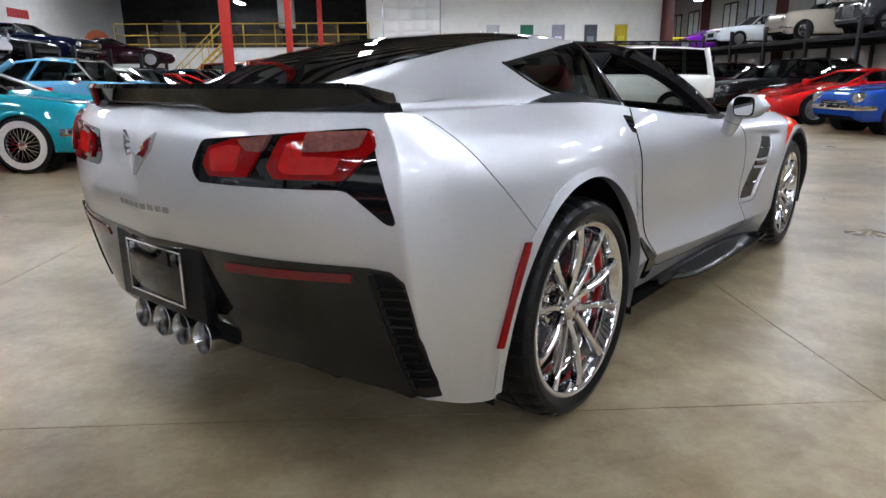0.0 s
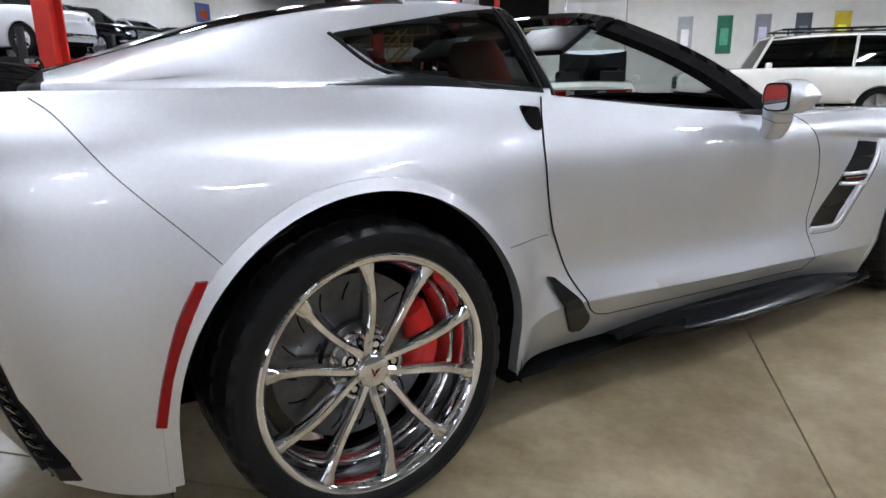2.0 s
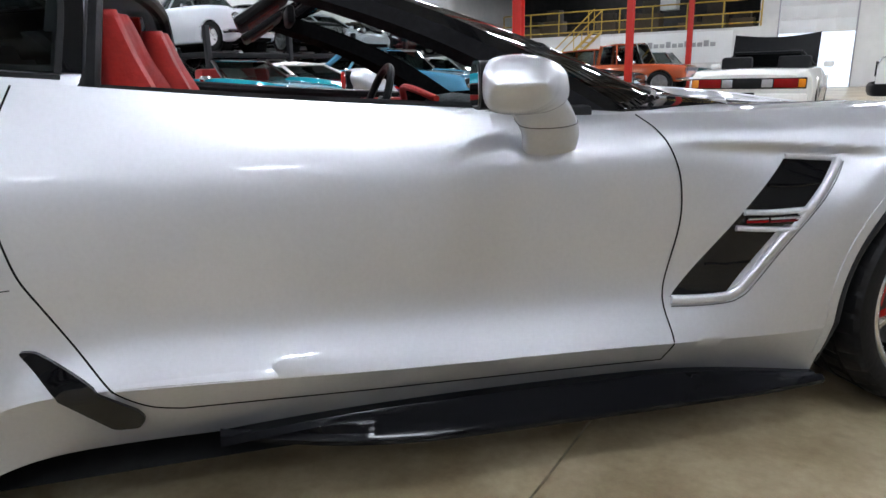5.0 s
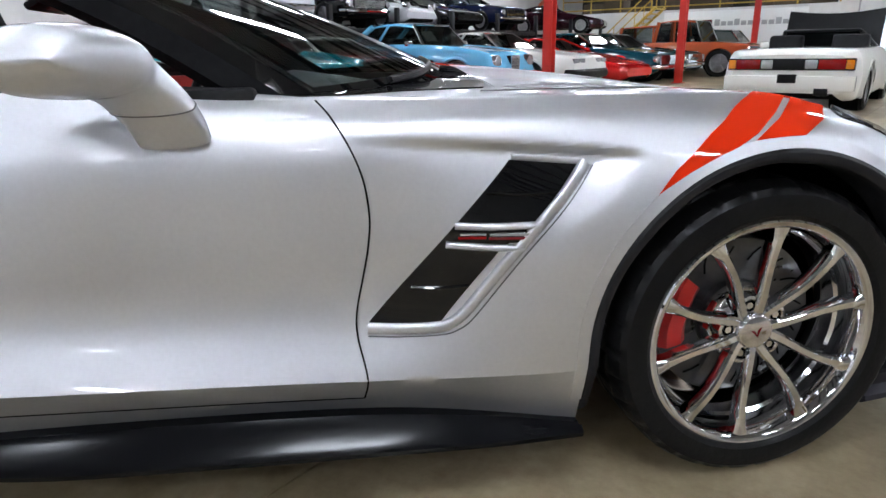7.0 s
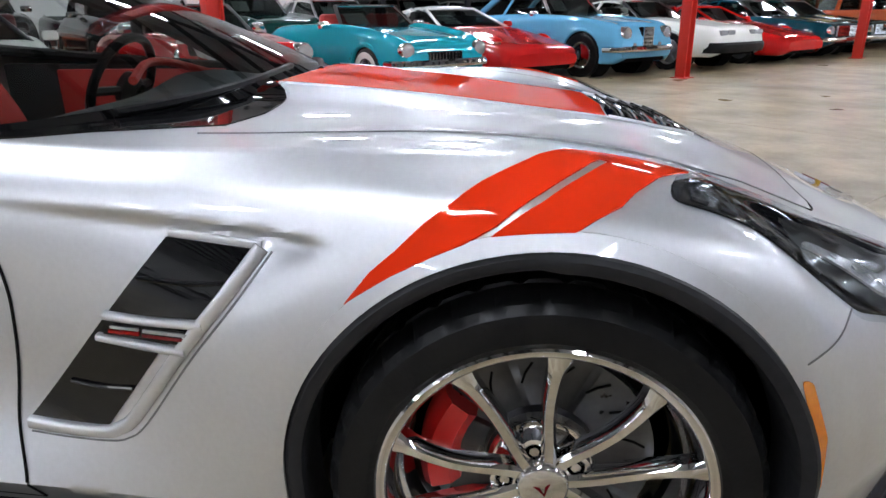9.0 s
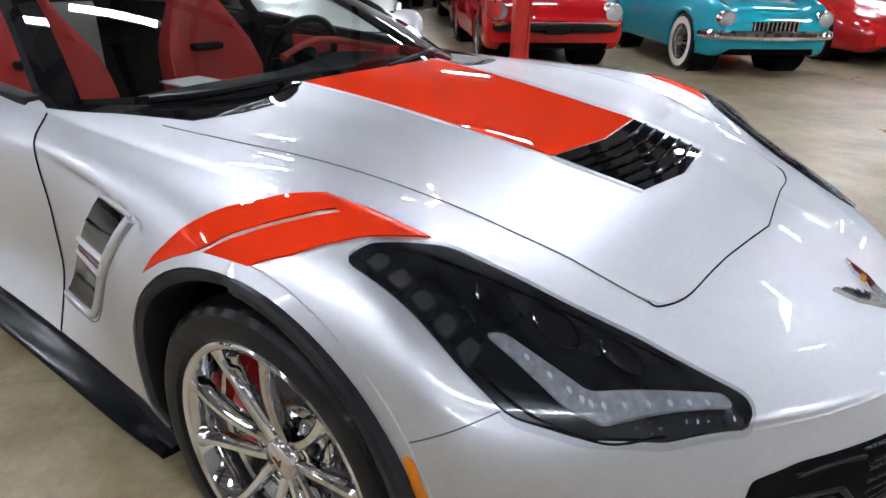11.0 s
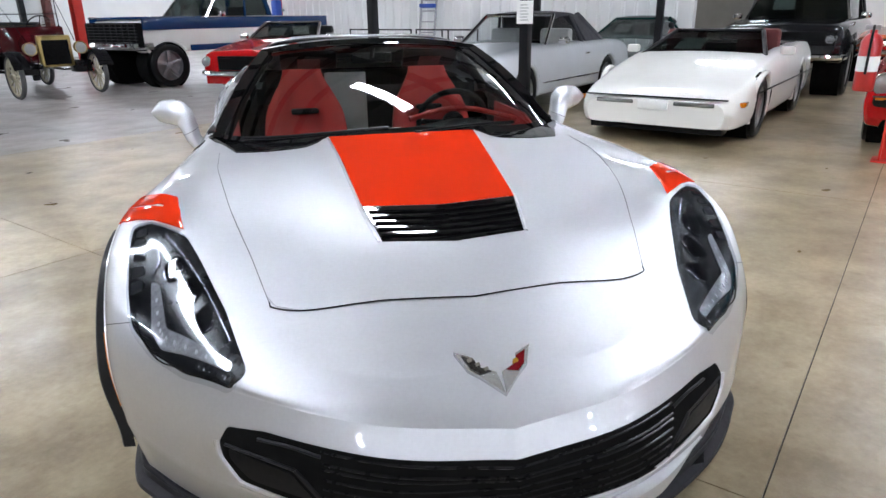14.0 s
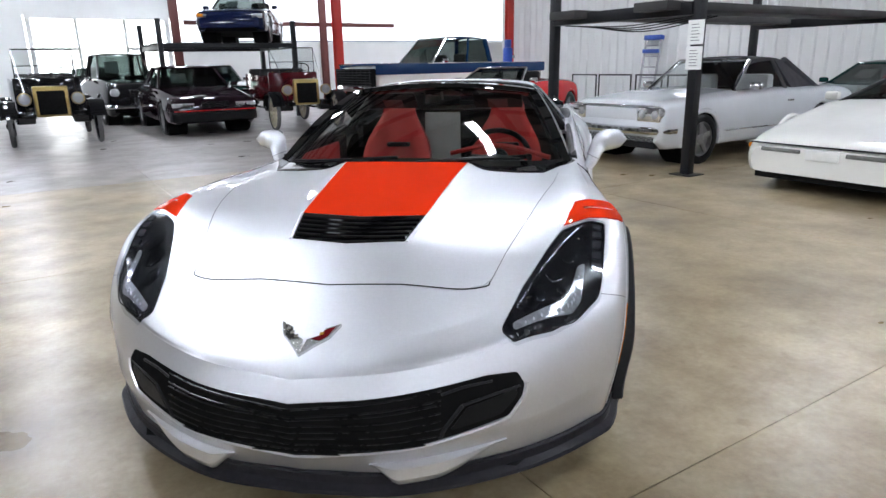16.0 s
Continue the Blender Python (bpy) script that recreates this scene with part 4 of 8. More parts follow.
def wheel_meshes(r, width, rim_r):
    w = width / 2
    bm = bmesh.new()
    lathe(bm, [(-w, rim_r * 0.98), (-w, r * 0.92), (-w * 0.88, r * 0.985), (-w * 0.6, r), (-w * 0.58, r - 0.007), (-w * 0.52, r - 0.007), (-w * 0.5, r), (-w * 0.08, r), (-w * 0.06, r - 0.007), (w * 0.0, r - 0.007),
               (w * 0.02, r), (w * 0.45, r), (w * 0.47, r - 0.007), (w * 0.54, r - 0.007), (w * 0.56, r), (w * 0.80, r * 0.992), (w * 0.92, r * 0.972), (w * 0.99, r * 0.935), (w * 1.02, r * 0.88), (w * 1.0, rim_r * 1.05), (w * 0.94, rim_r * 1.0), (w * 0.9, rim_r * 0.98)], 160)
    bm.verts.ensure_lookup_table()
    for k, v in enumerate(bm.verts):
        ring, turn = divmod(k, 160)
        if ring in (15, 16) and turn % 5 == 0 or ring in (2, 3, 10, 11) and turn % 5 == 2:
            q = 1 - 0.0075 / r
            v.co.y, v.co.z = v.co.y * q, v.co.z * q
    tyre = mesh_of(clean(bm), "tyre", RUBBER, angle=25)
    bm = bmesh.new()
    lathe(bm, [(w * 0.86, rim_r), (w * 0.95, rim_r * 1.012), (w * 0.97, rim_r * 0.995), (w * 0.955, rim_r * 0.962), (w * 0.915, rim_r * 0.940), (w * 0.80, rim_r * 0.930), (w * 0.76, rim_r * 0.915), (w * 0.58, rim_r * 0.905)], 96)
    barrel = mesh_of(clean(bm), "rim", CHROME, angle=40)
    bm = bmesh.new()
    lathe(bm, [(w * 0.58, rim_r * 0.905), (w * 0.44, rim_r * 0.900), (w * 0.40, rim_r * 0.872), (w * 0.20, rim_r * 0.850), (w * 0.14, rim_r * 0.832), (-w * 0.2, rim_r * 0.84), (-w * 0.9, rim_r * 0.93), (-w * 0.97, rim_r * 0.99)], 96)
    inner = mesh_of(clean(bm), "rim_barrel", mat("barrel_chrome", (0.72, 0.72, 0.74), 0.09, 1.0, grain=0.2, scale=30), angle=40)
    bm = bmesh.new()
    for k in range(5):
        for sgn in (1, -1):
            a0 = math.radians(72 * k + 54)
            a1 = a0 + sgn * math.radians(18)
            rows = []
            for i in range(13):
                t = i / 12
                rad = 0.036 + (rim_r * 0.965 - 0.036) * t
                a = a0 + (a1 - a0) * (0.62 + 0.38 * t) + sgn * 0.13 * math.sin(math.pi * t**0.9) * (1 - 0.35 * t)
                hw = 0.0125 - 0.0022 * math.sin(math.pi * t) + 0.009 * (max(0, t - 0.78) / 0.22) ** 2
                xf = w * (0.70 + 0.22 * t + 0.05 * math.sin(math.pi * t))
                c, s = math.cos(a), math.sin(a)
                tx, ty = -s, c
                rows.append([(xf - 0.030, rad * c - tx * hw, rad * s - ty * hw), (xf - 0.006, rad * c - tx * hw, rad * s - ty * hw), (xf, rad * c - tx * hw * 0.55, rad * s - ty * hw * 0.55),
                             (xf, rad * c + tx * hw * 0.55, rad * s + ty * hw * 0.55), (xf - 0.006, rad * c + tx * hw, rad * s + ty * hw), (xf - 0.030, rad * c + tx * hw, rad * s + ty * hw)])
            grid_mesh(bm, rows, close=True)
    spokes = mesh_of(clean(bm), "spokes", CHROME, angle=40)
    bm = bmesh.new()
    lathe(bm, [(w * 0.22, 0.088), (w * 0.40, 0.086), (w * 0.47, 0.078), (w * 0.52, 0.050), (w * 0.68, 0.041), (w * 0.74, 0.038), (w * 0.76, 0.034), (w * 0.765, 0.001)], 40)
    cap = mesh_of(clean(bm), "hub_cap", CHROME, angle=40)
    bm = bmesh.new()
    lathe(bm, [(w * 0.66, 0.0135), (w * 0.67, 0.016), (w * 0.66, 0.022), (w * 0.15, 0.025)], 20)
    lathe(bm, [(w * 0.2, 0.0105), (w * 0.62, 0.0105), (w * 0.66, 0.008), (w * 0.66, 0.0005)], 6)
    nut = mesh_of(clean(bm), "lug_nut", CHROME)
    bm = bmesh.new()
    tube(bm, [(w * 0.10 + 0.001, 0, rim_r * 0.53), (w * 0.10 + 0.001, 0.010, rim_r * 0.60), (w * 0.10 + 0.001, 0.024, rim_r * 0.66)], 0.0022, 6)
    slot = mesh_of(clean(bm), "disc_slot", VOID)
    bm = bmesh.new()
    vs = [bm.verts.new((w * 0.772, a, b)) for a, b in ((-.013, .008), (-.004, .004), (0, -.009), (.004, .004), (.013, .008), (.0065, -.001), (0, -.013), (-.0065, -.001))]
    bm.faces.new(vs)
    ext = bmesh.ops.extrude_face_region(bm, geom=bm.faces[:])
    bmesh.ops.translate(bm, verts=[v for v in ext["geom"] if isinstance(v, bmesh.types.BMVert)], vec=(-.006, 0, 0))
    mark = mesh_of(clean(bm), "cap_emblem", LENS_DARKRED)
    bm = bmesh.new()
    rd = rim_r * 0.73
    lathe(bm, [(w * 0.10, 0.09), (w * 0.10, rd), (w * 0.10 - 0.03, rd), (w * 0.10 - 0.03, 0.09)], 72)
    lathe(bm, [(w * 0.1, 0.09), (w * 0.35, 0.085), (w * 0.36, 0.001)], 32)
    rotor = mesh_of(clean(bm), "brake_disc", mat("disc_iron", (0.13, 0.13, 0.135), 0.32, 1.0, grain=0.3, scale=40), angle=40)
    bm = bmesh.new()
    rows = []
    for i in range(11):
        a = radians(-27 + 54 * i / 10)
        ends = 1 - 0.25 * abs(i - 5) / 5
        prof = [(0.0, rd * 0.70), (w * 0.30 * ends + 0.01, rd * 0.72), (w * 0.42 * ends + 0.01, rd * 0.80), (w * 0.42 * ends + 0.01, rd * 0.98), (w * 0.25, rd * 1.06), (0.0, rd * 1.07)]
        rows.append([(x, q * math.cos(a), q * math.sin(a)) for x, q in prof])
    vs = grid_mesh(bm, rows, close=True)
    bm.faces.new(vs[0])
    bm.faces.new(vs[-1][::-1])
    caliper = mesh_of(clean(bm), "brake_caliper", CALIPER, angle=40)
    return tyre, barrel, inner, spokes, cap, mark, rotor, caliper, slot, nut


SET_F = wheel_meshes(0.327, 0.275, 0.251)
SET_R = wheel_meshes(0.345, 0.325, 0.275)
for (yy, zz), xx, meshes, turn in (((FRONT[0] + .007, FRONT[1]), 0.800, SET_F, 14), ((REAR[0] + .012, .345), 0.790, SET_R, -14)):
    for side in (1, -1):
        hub = new("wheel")
        hub.parent = hero
        hub.matrix_local = pose(side * xx, yy, zz, 0, 0, 0 if side > 0 else 180) @ pose(0, 0, 0, turn)
        tagged(hub, "chrome ten-spoke wheel with a low black tyre")
        for k in range(5):
            a = radians(72 * k + 90)
            o = new("lug_nut", meshes[-1])
            o.parent = hub
            o.matrix_local = pose(0, 0.058 * math.cos(a), 0.058 * math.sin(a))
        for k in range(16):
            o = new("disc_slot", meshes[-2])
            o.parent = hub
            o.matrix_local = pose(0, 0, 0, 22.5 * k)
        for me in meshes[:-2]:
            o = new(me.name, me)
            o.parent = hub
            if me.name.startswith("brake_caliper"):
                ca = 168 if yy > 1 else 4  # behind the front axle, ahead of the rear one
                o.matrix_local = pose(0, 0, 0, -turn + (ca if side > 0 else 180 - ca))
# wheel housings
for (yy, zz), rr, cz, xo in ((FRONT, 0.395, 0.345, 0.87), (REAR, 0.432, 0.347, 0.925)):
    for side in (1, -1):
        bm = bmesh.new()
        rows = []
        for x, q in ((0.42, 0.02), (0.42, rr), (xo, rr)):
            rows.append([(side * x, yy + q, z) for z in (.20, .27)] + [(side * x, yy + q * math.cos(radians(a)), cz + q * math.sin(radians(a))) for a in range(0, 181, 6)] + [(side * x, yy - q, z) for z in (.27, .20)])
        grid_mesh(bm, rows)
        part("wheel_housing", clean(bm), VOID, hero)
# underside
bm = bmesh.new()
grid_mesh(bm, [[(-x, y, z), (0, y, z - .01), (x, y, z)] for x, y, z in ((.80, -.62, .26), (.86, -.42, .23), (.60, -.40, .24), (.60, .42, .20), (.86, .44, .17), (.86, 2.27, .16), (.60, 2.30, .18), (.60, 3.10, .18), (.80, 3.12, .18), (.6, 3.45, .17))])
bmesh.ops.solidify(bm, geom=bm.faces[:], thickness=.02)
part("underbody", clean(bm), VOID, hero)


def both(name, outline, way, material, lift=0.004, grid=0.03, thick=0.004, tree=None, label="", parent=None, angle=50, crease=None):
    """The same panel on both flanks (or on the right and left of nose or tail)."""
    made = []
    for mirror in (False, True):
        bm = skin_patch(outline, way, lift, grid, thick, tree, mirror, crease)
        made.append(part(name, bm, material, parent or hero, label, angle=angle))
    return made


# wheel arch edges
CF, CR = (FRONT[0], 0.345), (REAR[0], 0.347)
for sx in (1, -1):
    bm, rows = bmesh.new(), []
    track = [(1, -.34 + .034 * k) for k in range(10)] + [(math.cos(radians(a)), math.sin(radians(a))) for a in range(0, 181, 4)] + [(-1, -.046 * k) for k in range(1, 11)]
    for c, q in track:
        xs = max(on_skin(CF[0] + .392 * c, max(.16, CF[1] + .392 * q), "x").x + .004, .932 + .026 * step(-.30, .30, q) if c > 0 else 0)
        xs -= .006 * step(-.75, -.98, c)
        rows.append([(sx * (xs + o), CF[0] + r * c, CF[1] + r * q) for r, o in ((.352, -.10), (.350, -.012), (.354, -.001), (.362, .004), (.372, .004), (.379, -.001), (.382, -.03))])
    grid_mesh(bm, rows, flip=sx > 0)
    part("arch_trim", clean(bm), DARK_GREY, hero, "dark grey wheel arch trim")
def arch_band(centre, r0, r1, low, n=44):
    """An arch that runs straight down below the axle."""
    cy, cz = centre
    arc = [math.pi * i / n for i in range(n + 1)]
    return [(cy + r1, low)] + [(cy + r1 * math.cos(a), cz + r1 * math.sin(a)) for a in arc] + [(cy - r1, low), (cy - r0, low)] + [(cy + r0 * math.cos(a), cz + r0 * math.sin(a)) for a in reversed(arc)] + [(cy + r0, low)]


both("arch_edge", arch_band(CF, 0.379, 0.402, 0.21), "x", SILVER, 0.003, 0.05, 0.003)
both("arch_edge", arch_band(CR, 0.410, 0.436, 0.235), "x", SILVER, 0.004, 0.05, 0.03, label="silver wheel arch edge")

# hood and doors
HOOD = [(0.0, 2.165), (.288, 2.165), (.325, 2.195), (.375, 2.214), (.45, 2.220), (.55, 2.217), (.645, 2.205), (.703, 2.16), (.674, 2.474), (.609, 2.822), (.545, 3.05), (.505, 3.19), (.483, 3.228), (.417, 3.255), (.289, 3.265), (.15, 3.28), (.02, 3.296)]
HOOD = HOOD + [(-x, y) for x, y in HOOD[::-1] if x > 0.01]
part("hood", skin_patch(HOOD, "z", 0.0018, 0.035, 0.003), SILVER, hero, "silver hood with a raised middle", angle=50)
for mirror in (False, True):
    part("hood_gap", skin_line([(.703, 2.16), (.69, 2.32), (.674, 2.474), (.609, 2.822), (.545, 3.05), (.498, 3.215)], "z", 0.0021, 0.0022, mirror=mirror), mat("pale_gap", (.15, .15, .16), .5, grain=.2, scale=50), hero)
    part("hood_gap", skin_line([(.498, 3.212), (.488, 3.232), (.417, 3.255), (.289, 3.265), (.15, 3.28), (0.0, 3.298)], "z", 0.0032, 0.0022, mirror=mirror), VOID, hero)
DOOR_REAR = [(.585, .925), (.560, .86), (.543, .80), (.541, .74), (.546, .68), (.562, .60), (.588, .54), (.628, .46), (.668, .393), (.705, .345), (.747, .312), (.80, .296)]
DOOR_FRONT = [(1.885, .243), (1.892, .303), (1.878, .38), (1.879, .428), (1.895, .50), (1.907, .56), (1.912, .62), (1.903, .69), (1.880, .75), (1.852, .796), (1.826, .824)]
DOOR_LOW = [(.80, .296), (.92, .290), (1.05, .284), (1.5, .262), (1.885, .243)]
door_line = [tuple(p) for p in smooth_line(DOOR_REAR, 3)] + DOOR_LOW[1:-1] + [tuple(p) for p in smooth_line(DOOR_FRONT, 3)]
doors = both("door", door_line + [(1.6, .830), (1.2, .862), (.9, .892)], "x", SILVER, 0.0018, 0.035, 0.003, label="silver door with a creased lower edge", crease=((.60, .371), (1.90, .298)))
for mirror in (False, True):
    part("door_gap", skin_line(DOOR_REAR, "x", 0.0036, 0.0026, mirror=mirror), VOID, hero)
    part("door_gap", skin_line(DOOR_LOW, "x", 0.0036, 0.0026, mirror=mirror), VOID, hero)
    part("door_gap", skin_line(DOOR_FRONT, "x", 0.0036, 0.0026, mirror=mirror), VOID, hero)
    part("panel_gap", skin_line([(.375, .578), (.411, .579), (.489, .577), (.548, .576)], "x", 0.0022, 0.0012, mirror=mirror), mat("grey_gap", (.12, .12, .13), .5, grain=.2, scale=50), hero)
    part("panel_gap", skin_line([(-.30, .655), (-.357, .72), (-.453, .828), (-.518, .923), (-.551, .955)], "x", 0.0022, 0.0012, mirror=mirror), mat("grey_gap", (.12, .12, .13), .5, grain=.2, scale=50), hero)
    part("panel_gap", skin_line([(3.05, .565), (3.09, .585), (3.14, .607)], "x", 0.0022, 0.0012, mirror=mirror), mat("grey_gap", (.12, .12, .13), .5, grain=.2, scale=50), hero)
# door handle pockets
both("door_handle", rounded([(.497, .906), (.567, .899), (.551, .843), (.520, .843), (.503, .866)], 0.012), "x", GLOSS_BLACK, 0.003, 0.02, 0.003, label="black door handle pocket")
both("rocker_vent", rounded([(.540, .462), (.566, .457), (.640, .392), (.722, .312), (.730, .286), (.712, .262), (.668, .268), (.645, .300), (.588, .378)], 0.010), "x", GLOSS_BLACK, 0.009, 0.016, 0.004, label="narrow black vent ahead of the rear wheel")

# fender vents: black panes behind a raised silver frame
both("fender_vent", [(2.176, .713), (2.306, .701), (2.213, .592), (2.155, .548), (2.037, .400), (1.897, .402)], "x", GLOSS_BLACK, 0.002, 0.03, 0.002, label="gloss black fender vent")


def bar_on_skin(name, pts, way, radius, material, lift=0.0, mirror=False, n=6, sides=8, parent=None, label=""):
    line = [on_skin(a, b, way, None, lift) for a, b in (smooth_line(pts, n) if n > 1 else pts)]
    if mirror:
        line = [Vector((-p.x, p.y, p.z)) for p in line]
    bm = bmesh.new()
    tube(bm, line, radius, sides)
    return part(name, bm, material, parent or hero, label)


def moulding(name, pts, width, height, material, mirror, n=4):
    """A rounded raised strip along the flank."""
    line = [on_skin(a, b, "x") for a, b in smooth_line(pts, n)]
    rows = []
    for i, p in enumerate(line):
        d = (line[min(i + 1, len(line) - 1)] - line[max(i - 1, 0)]).normalized()
        side = d.cross(Vector((1, 0, 0))).normalized()
        up = side.cross(d).normalized()
        up = up if up.x > 0 else -up
        rows.append([p + side * width * a + up * height * b for a, b in ((-.5, -.4), (-.5, .35), (-.42, .8), (-.2, 1), (.2, 1), (.42, .8), (.5, .35), (.5, -.4))])
    if mirror:
        rows = [[Vector((-q.x, q.y, q.z)) for q in r] for r in rows]
    bm = bmesh.new()
    vs = grid_mesh(bm, rows)
    bm.faces.new(vs[0])
    bm.faces.new(vs[-1][::-1])
    return part(name, clean(bm), material, hero, angle=50)


for mirror in (False, True):
    moulding("vent_frame", [(2.180, .719), (2.24, .714), (2.318, .706)], .012, .004, SILVER, mirror)
    moulding("vent_frame", [(2.318, .704), (2.262, .634), (2.182, .542), (2.092, .428), (2.060, .402), (2.030, .393), (1.96, .392), (1.898, .396)], .022, .010, SILVER, mirror)
    moulding("vent_frame", [(2.070, .595), (2.14, .592), (2.232, .595)], .014, .011, SILVER, mirror)
    moulding("vent_frame", [(2.052, .559), (2.12, .553), (2.20, .550)], .014, .011, SILVER, mirror)
    part("vent_gap", skin_line([(2.334, .700), (2.279, .628), (2.199, .533), (2.109, .416), (2.072, .386), (2.034, .377), (1.96, .376), (1.898, .380)], "x", .003, .0012, mirror=mirror), mat("grey_gap", (.12, .12, .13), .5, grain=.2, scale=50), hero)
for a, b in (((2.13, .655), (2.262, .655)), ((1.985, .475), (2.095, .475))):
    for mirror in (False, True):
        bar_on_skin("vent_blade", [a, ((a[0] + b[0]) / 2, a[1] - .004), b], "x", .004, GLOSS_BLACK, .003, mirror)
badge_l = both("badge", [(2.082, .584), (2.226, .583), (2.208, .561), (2.064, .566)], "x", GLOSS_BLACK, 0.007, 0.03, 0.004, label="small black fender badge")
for b in badge_l:
    mirror = b is badge_l[1]
    for lo, hi, m in (((2.080, .577), (2.128, .581), LENS_CLEAR), ((2.076, .570), (2.128, .575), LENS_RED), ((2.135, .5755), (2.212, .5805), LENS_CLEAR), ((2.133, .5685), (2.206, .5735), LENS_DARKRED)):
        part("badge_bar", skin_patch([lo, (hi[0], lo[1]), hi, (lo[0], hi[1])], "x", 0.010, 0.05, 0.002, None, mirror), m, b)

# red hash stripes on the front fenders
HASH = [(2.444, -.211), (2.478, -.177), (2.512, -.153), (2.548, -.122), (2.584, -.095), (2.620, -.060), (2.656, -.030), (2.707, .011), (2.738, .035), (2.83, .037), (2.928, .033), (2.866, -.017), (2.824, -.061), (2.80, -.093), (2.739, -.134),
        (2.691, -.137), (2.634, -.141), (2.699, -.094), (2.80, .006), (2.786, .010), (2.699, -.078), (2.642, -.127), (2.601, -.149), (2.556, -.164), (2.505, -.183)]
both("stripe", HASH, "d", RED_STRIPE, 0.0040, 0.02, 0.002, label="red hash stripe split by a silver line")

COWL = [(.27, 2.148), (.45, 2.10), (.62, 1.985), (.70, 1.90), (.752, 1.81), (.775, 1.765), (.786, 1.80), (.752, 1.90), (.708, 1.99), (.676, 2.08), (.640, 2.180), (.52, 2.209), (.43, 2.211), (.375, 2.206), (.332, 2.19), (.295, 2.16)]
both("cowl_cover", COWL, "z", GLOSS_BLACK, 0.003, 0.025, 0.004, label="black cowl panel under the windshield")

# hood panel and hood vent
part("hood_stripe", skin_patch([(.290, 2.160), (0, 2.166), (-.290, 2.160), (-.264, 2.45), (-.232, 2.880), (0, 2.900), (.232, 2.880), (.264, 2.45)], "z", 0.0032, 0.03, 0.002), RED_STRIPE, hero, "red painted hood panel", angle=50)
hv = part("hood_vent", skin_patch([(.230, 2.884), (0, 2.904), (-.230, 2.884), (-.199, 3.078), (0, 3.100), (.199, 3.078)], "z", 0.003, 0.03, 0.003), GLOSS_BLACK, hero, "gloss black louvred hood vent", angle=50)
for k in range(5):
    y = 2.92 + 0.033 * k
    w = 0.222 - 0.16 * (y - 2.89)
    bar_on_skin("louvre", [(-w, y), (-w / 2, y + 0.012), (0, y + 0.018), (w / 2, y + 0.012), (w, y)], "z", 0.0045, GLOSS_BLACK, 0.005, parent=hv)
for sx in (1, -1):
    bar_on_skin("vent_edge", [(sx * .238, 2.885), (sx * .226, 2.97), (sx * .206, 3.080)], "z", 0.006, SILVER, 0.002)
    bar_on_skin("dome_edge", [(sx * .294, 2.165), (sx * .269, 2.45), (sx * .238, 2.885)], "z", 0.0045, SILVER, 0.0)

# headlights: dark glass with a bright blade and small projector rings behind it
HEAD = rounded([(.862, 2.870), (.818, 2.878), (.712, 2.961), (.673, 3.042), (.600, 3.22), (.546, 3.400), (.574, 3.420), (.691, 3.328), (.776, 3.238), (.835, 3.150), (.849, 3.078), (.858, 2.971)], 0.02, 3)
LED = rounded([(.790, 3.075), (.766, 3.095), (.738, 3.222), (.577, 3.369), (.584, 3.390), (.749, 3.253), (.775, 3.205)], 0.012, 3)
heads = both("headlight", HEAD, "z", mat("lamp_housing", (.012, .012, .014), .22, grain=.4, scale=40, spec=.3), 0.0025, 0.0125, 0.006, label="dark glass headlight with a bright blade", angle=22)
LED_DOT = mat("led_dot", (.60, .60, .64), .12, grain=.2, scale=80)
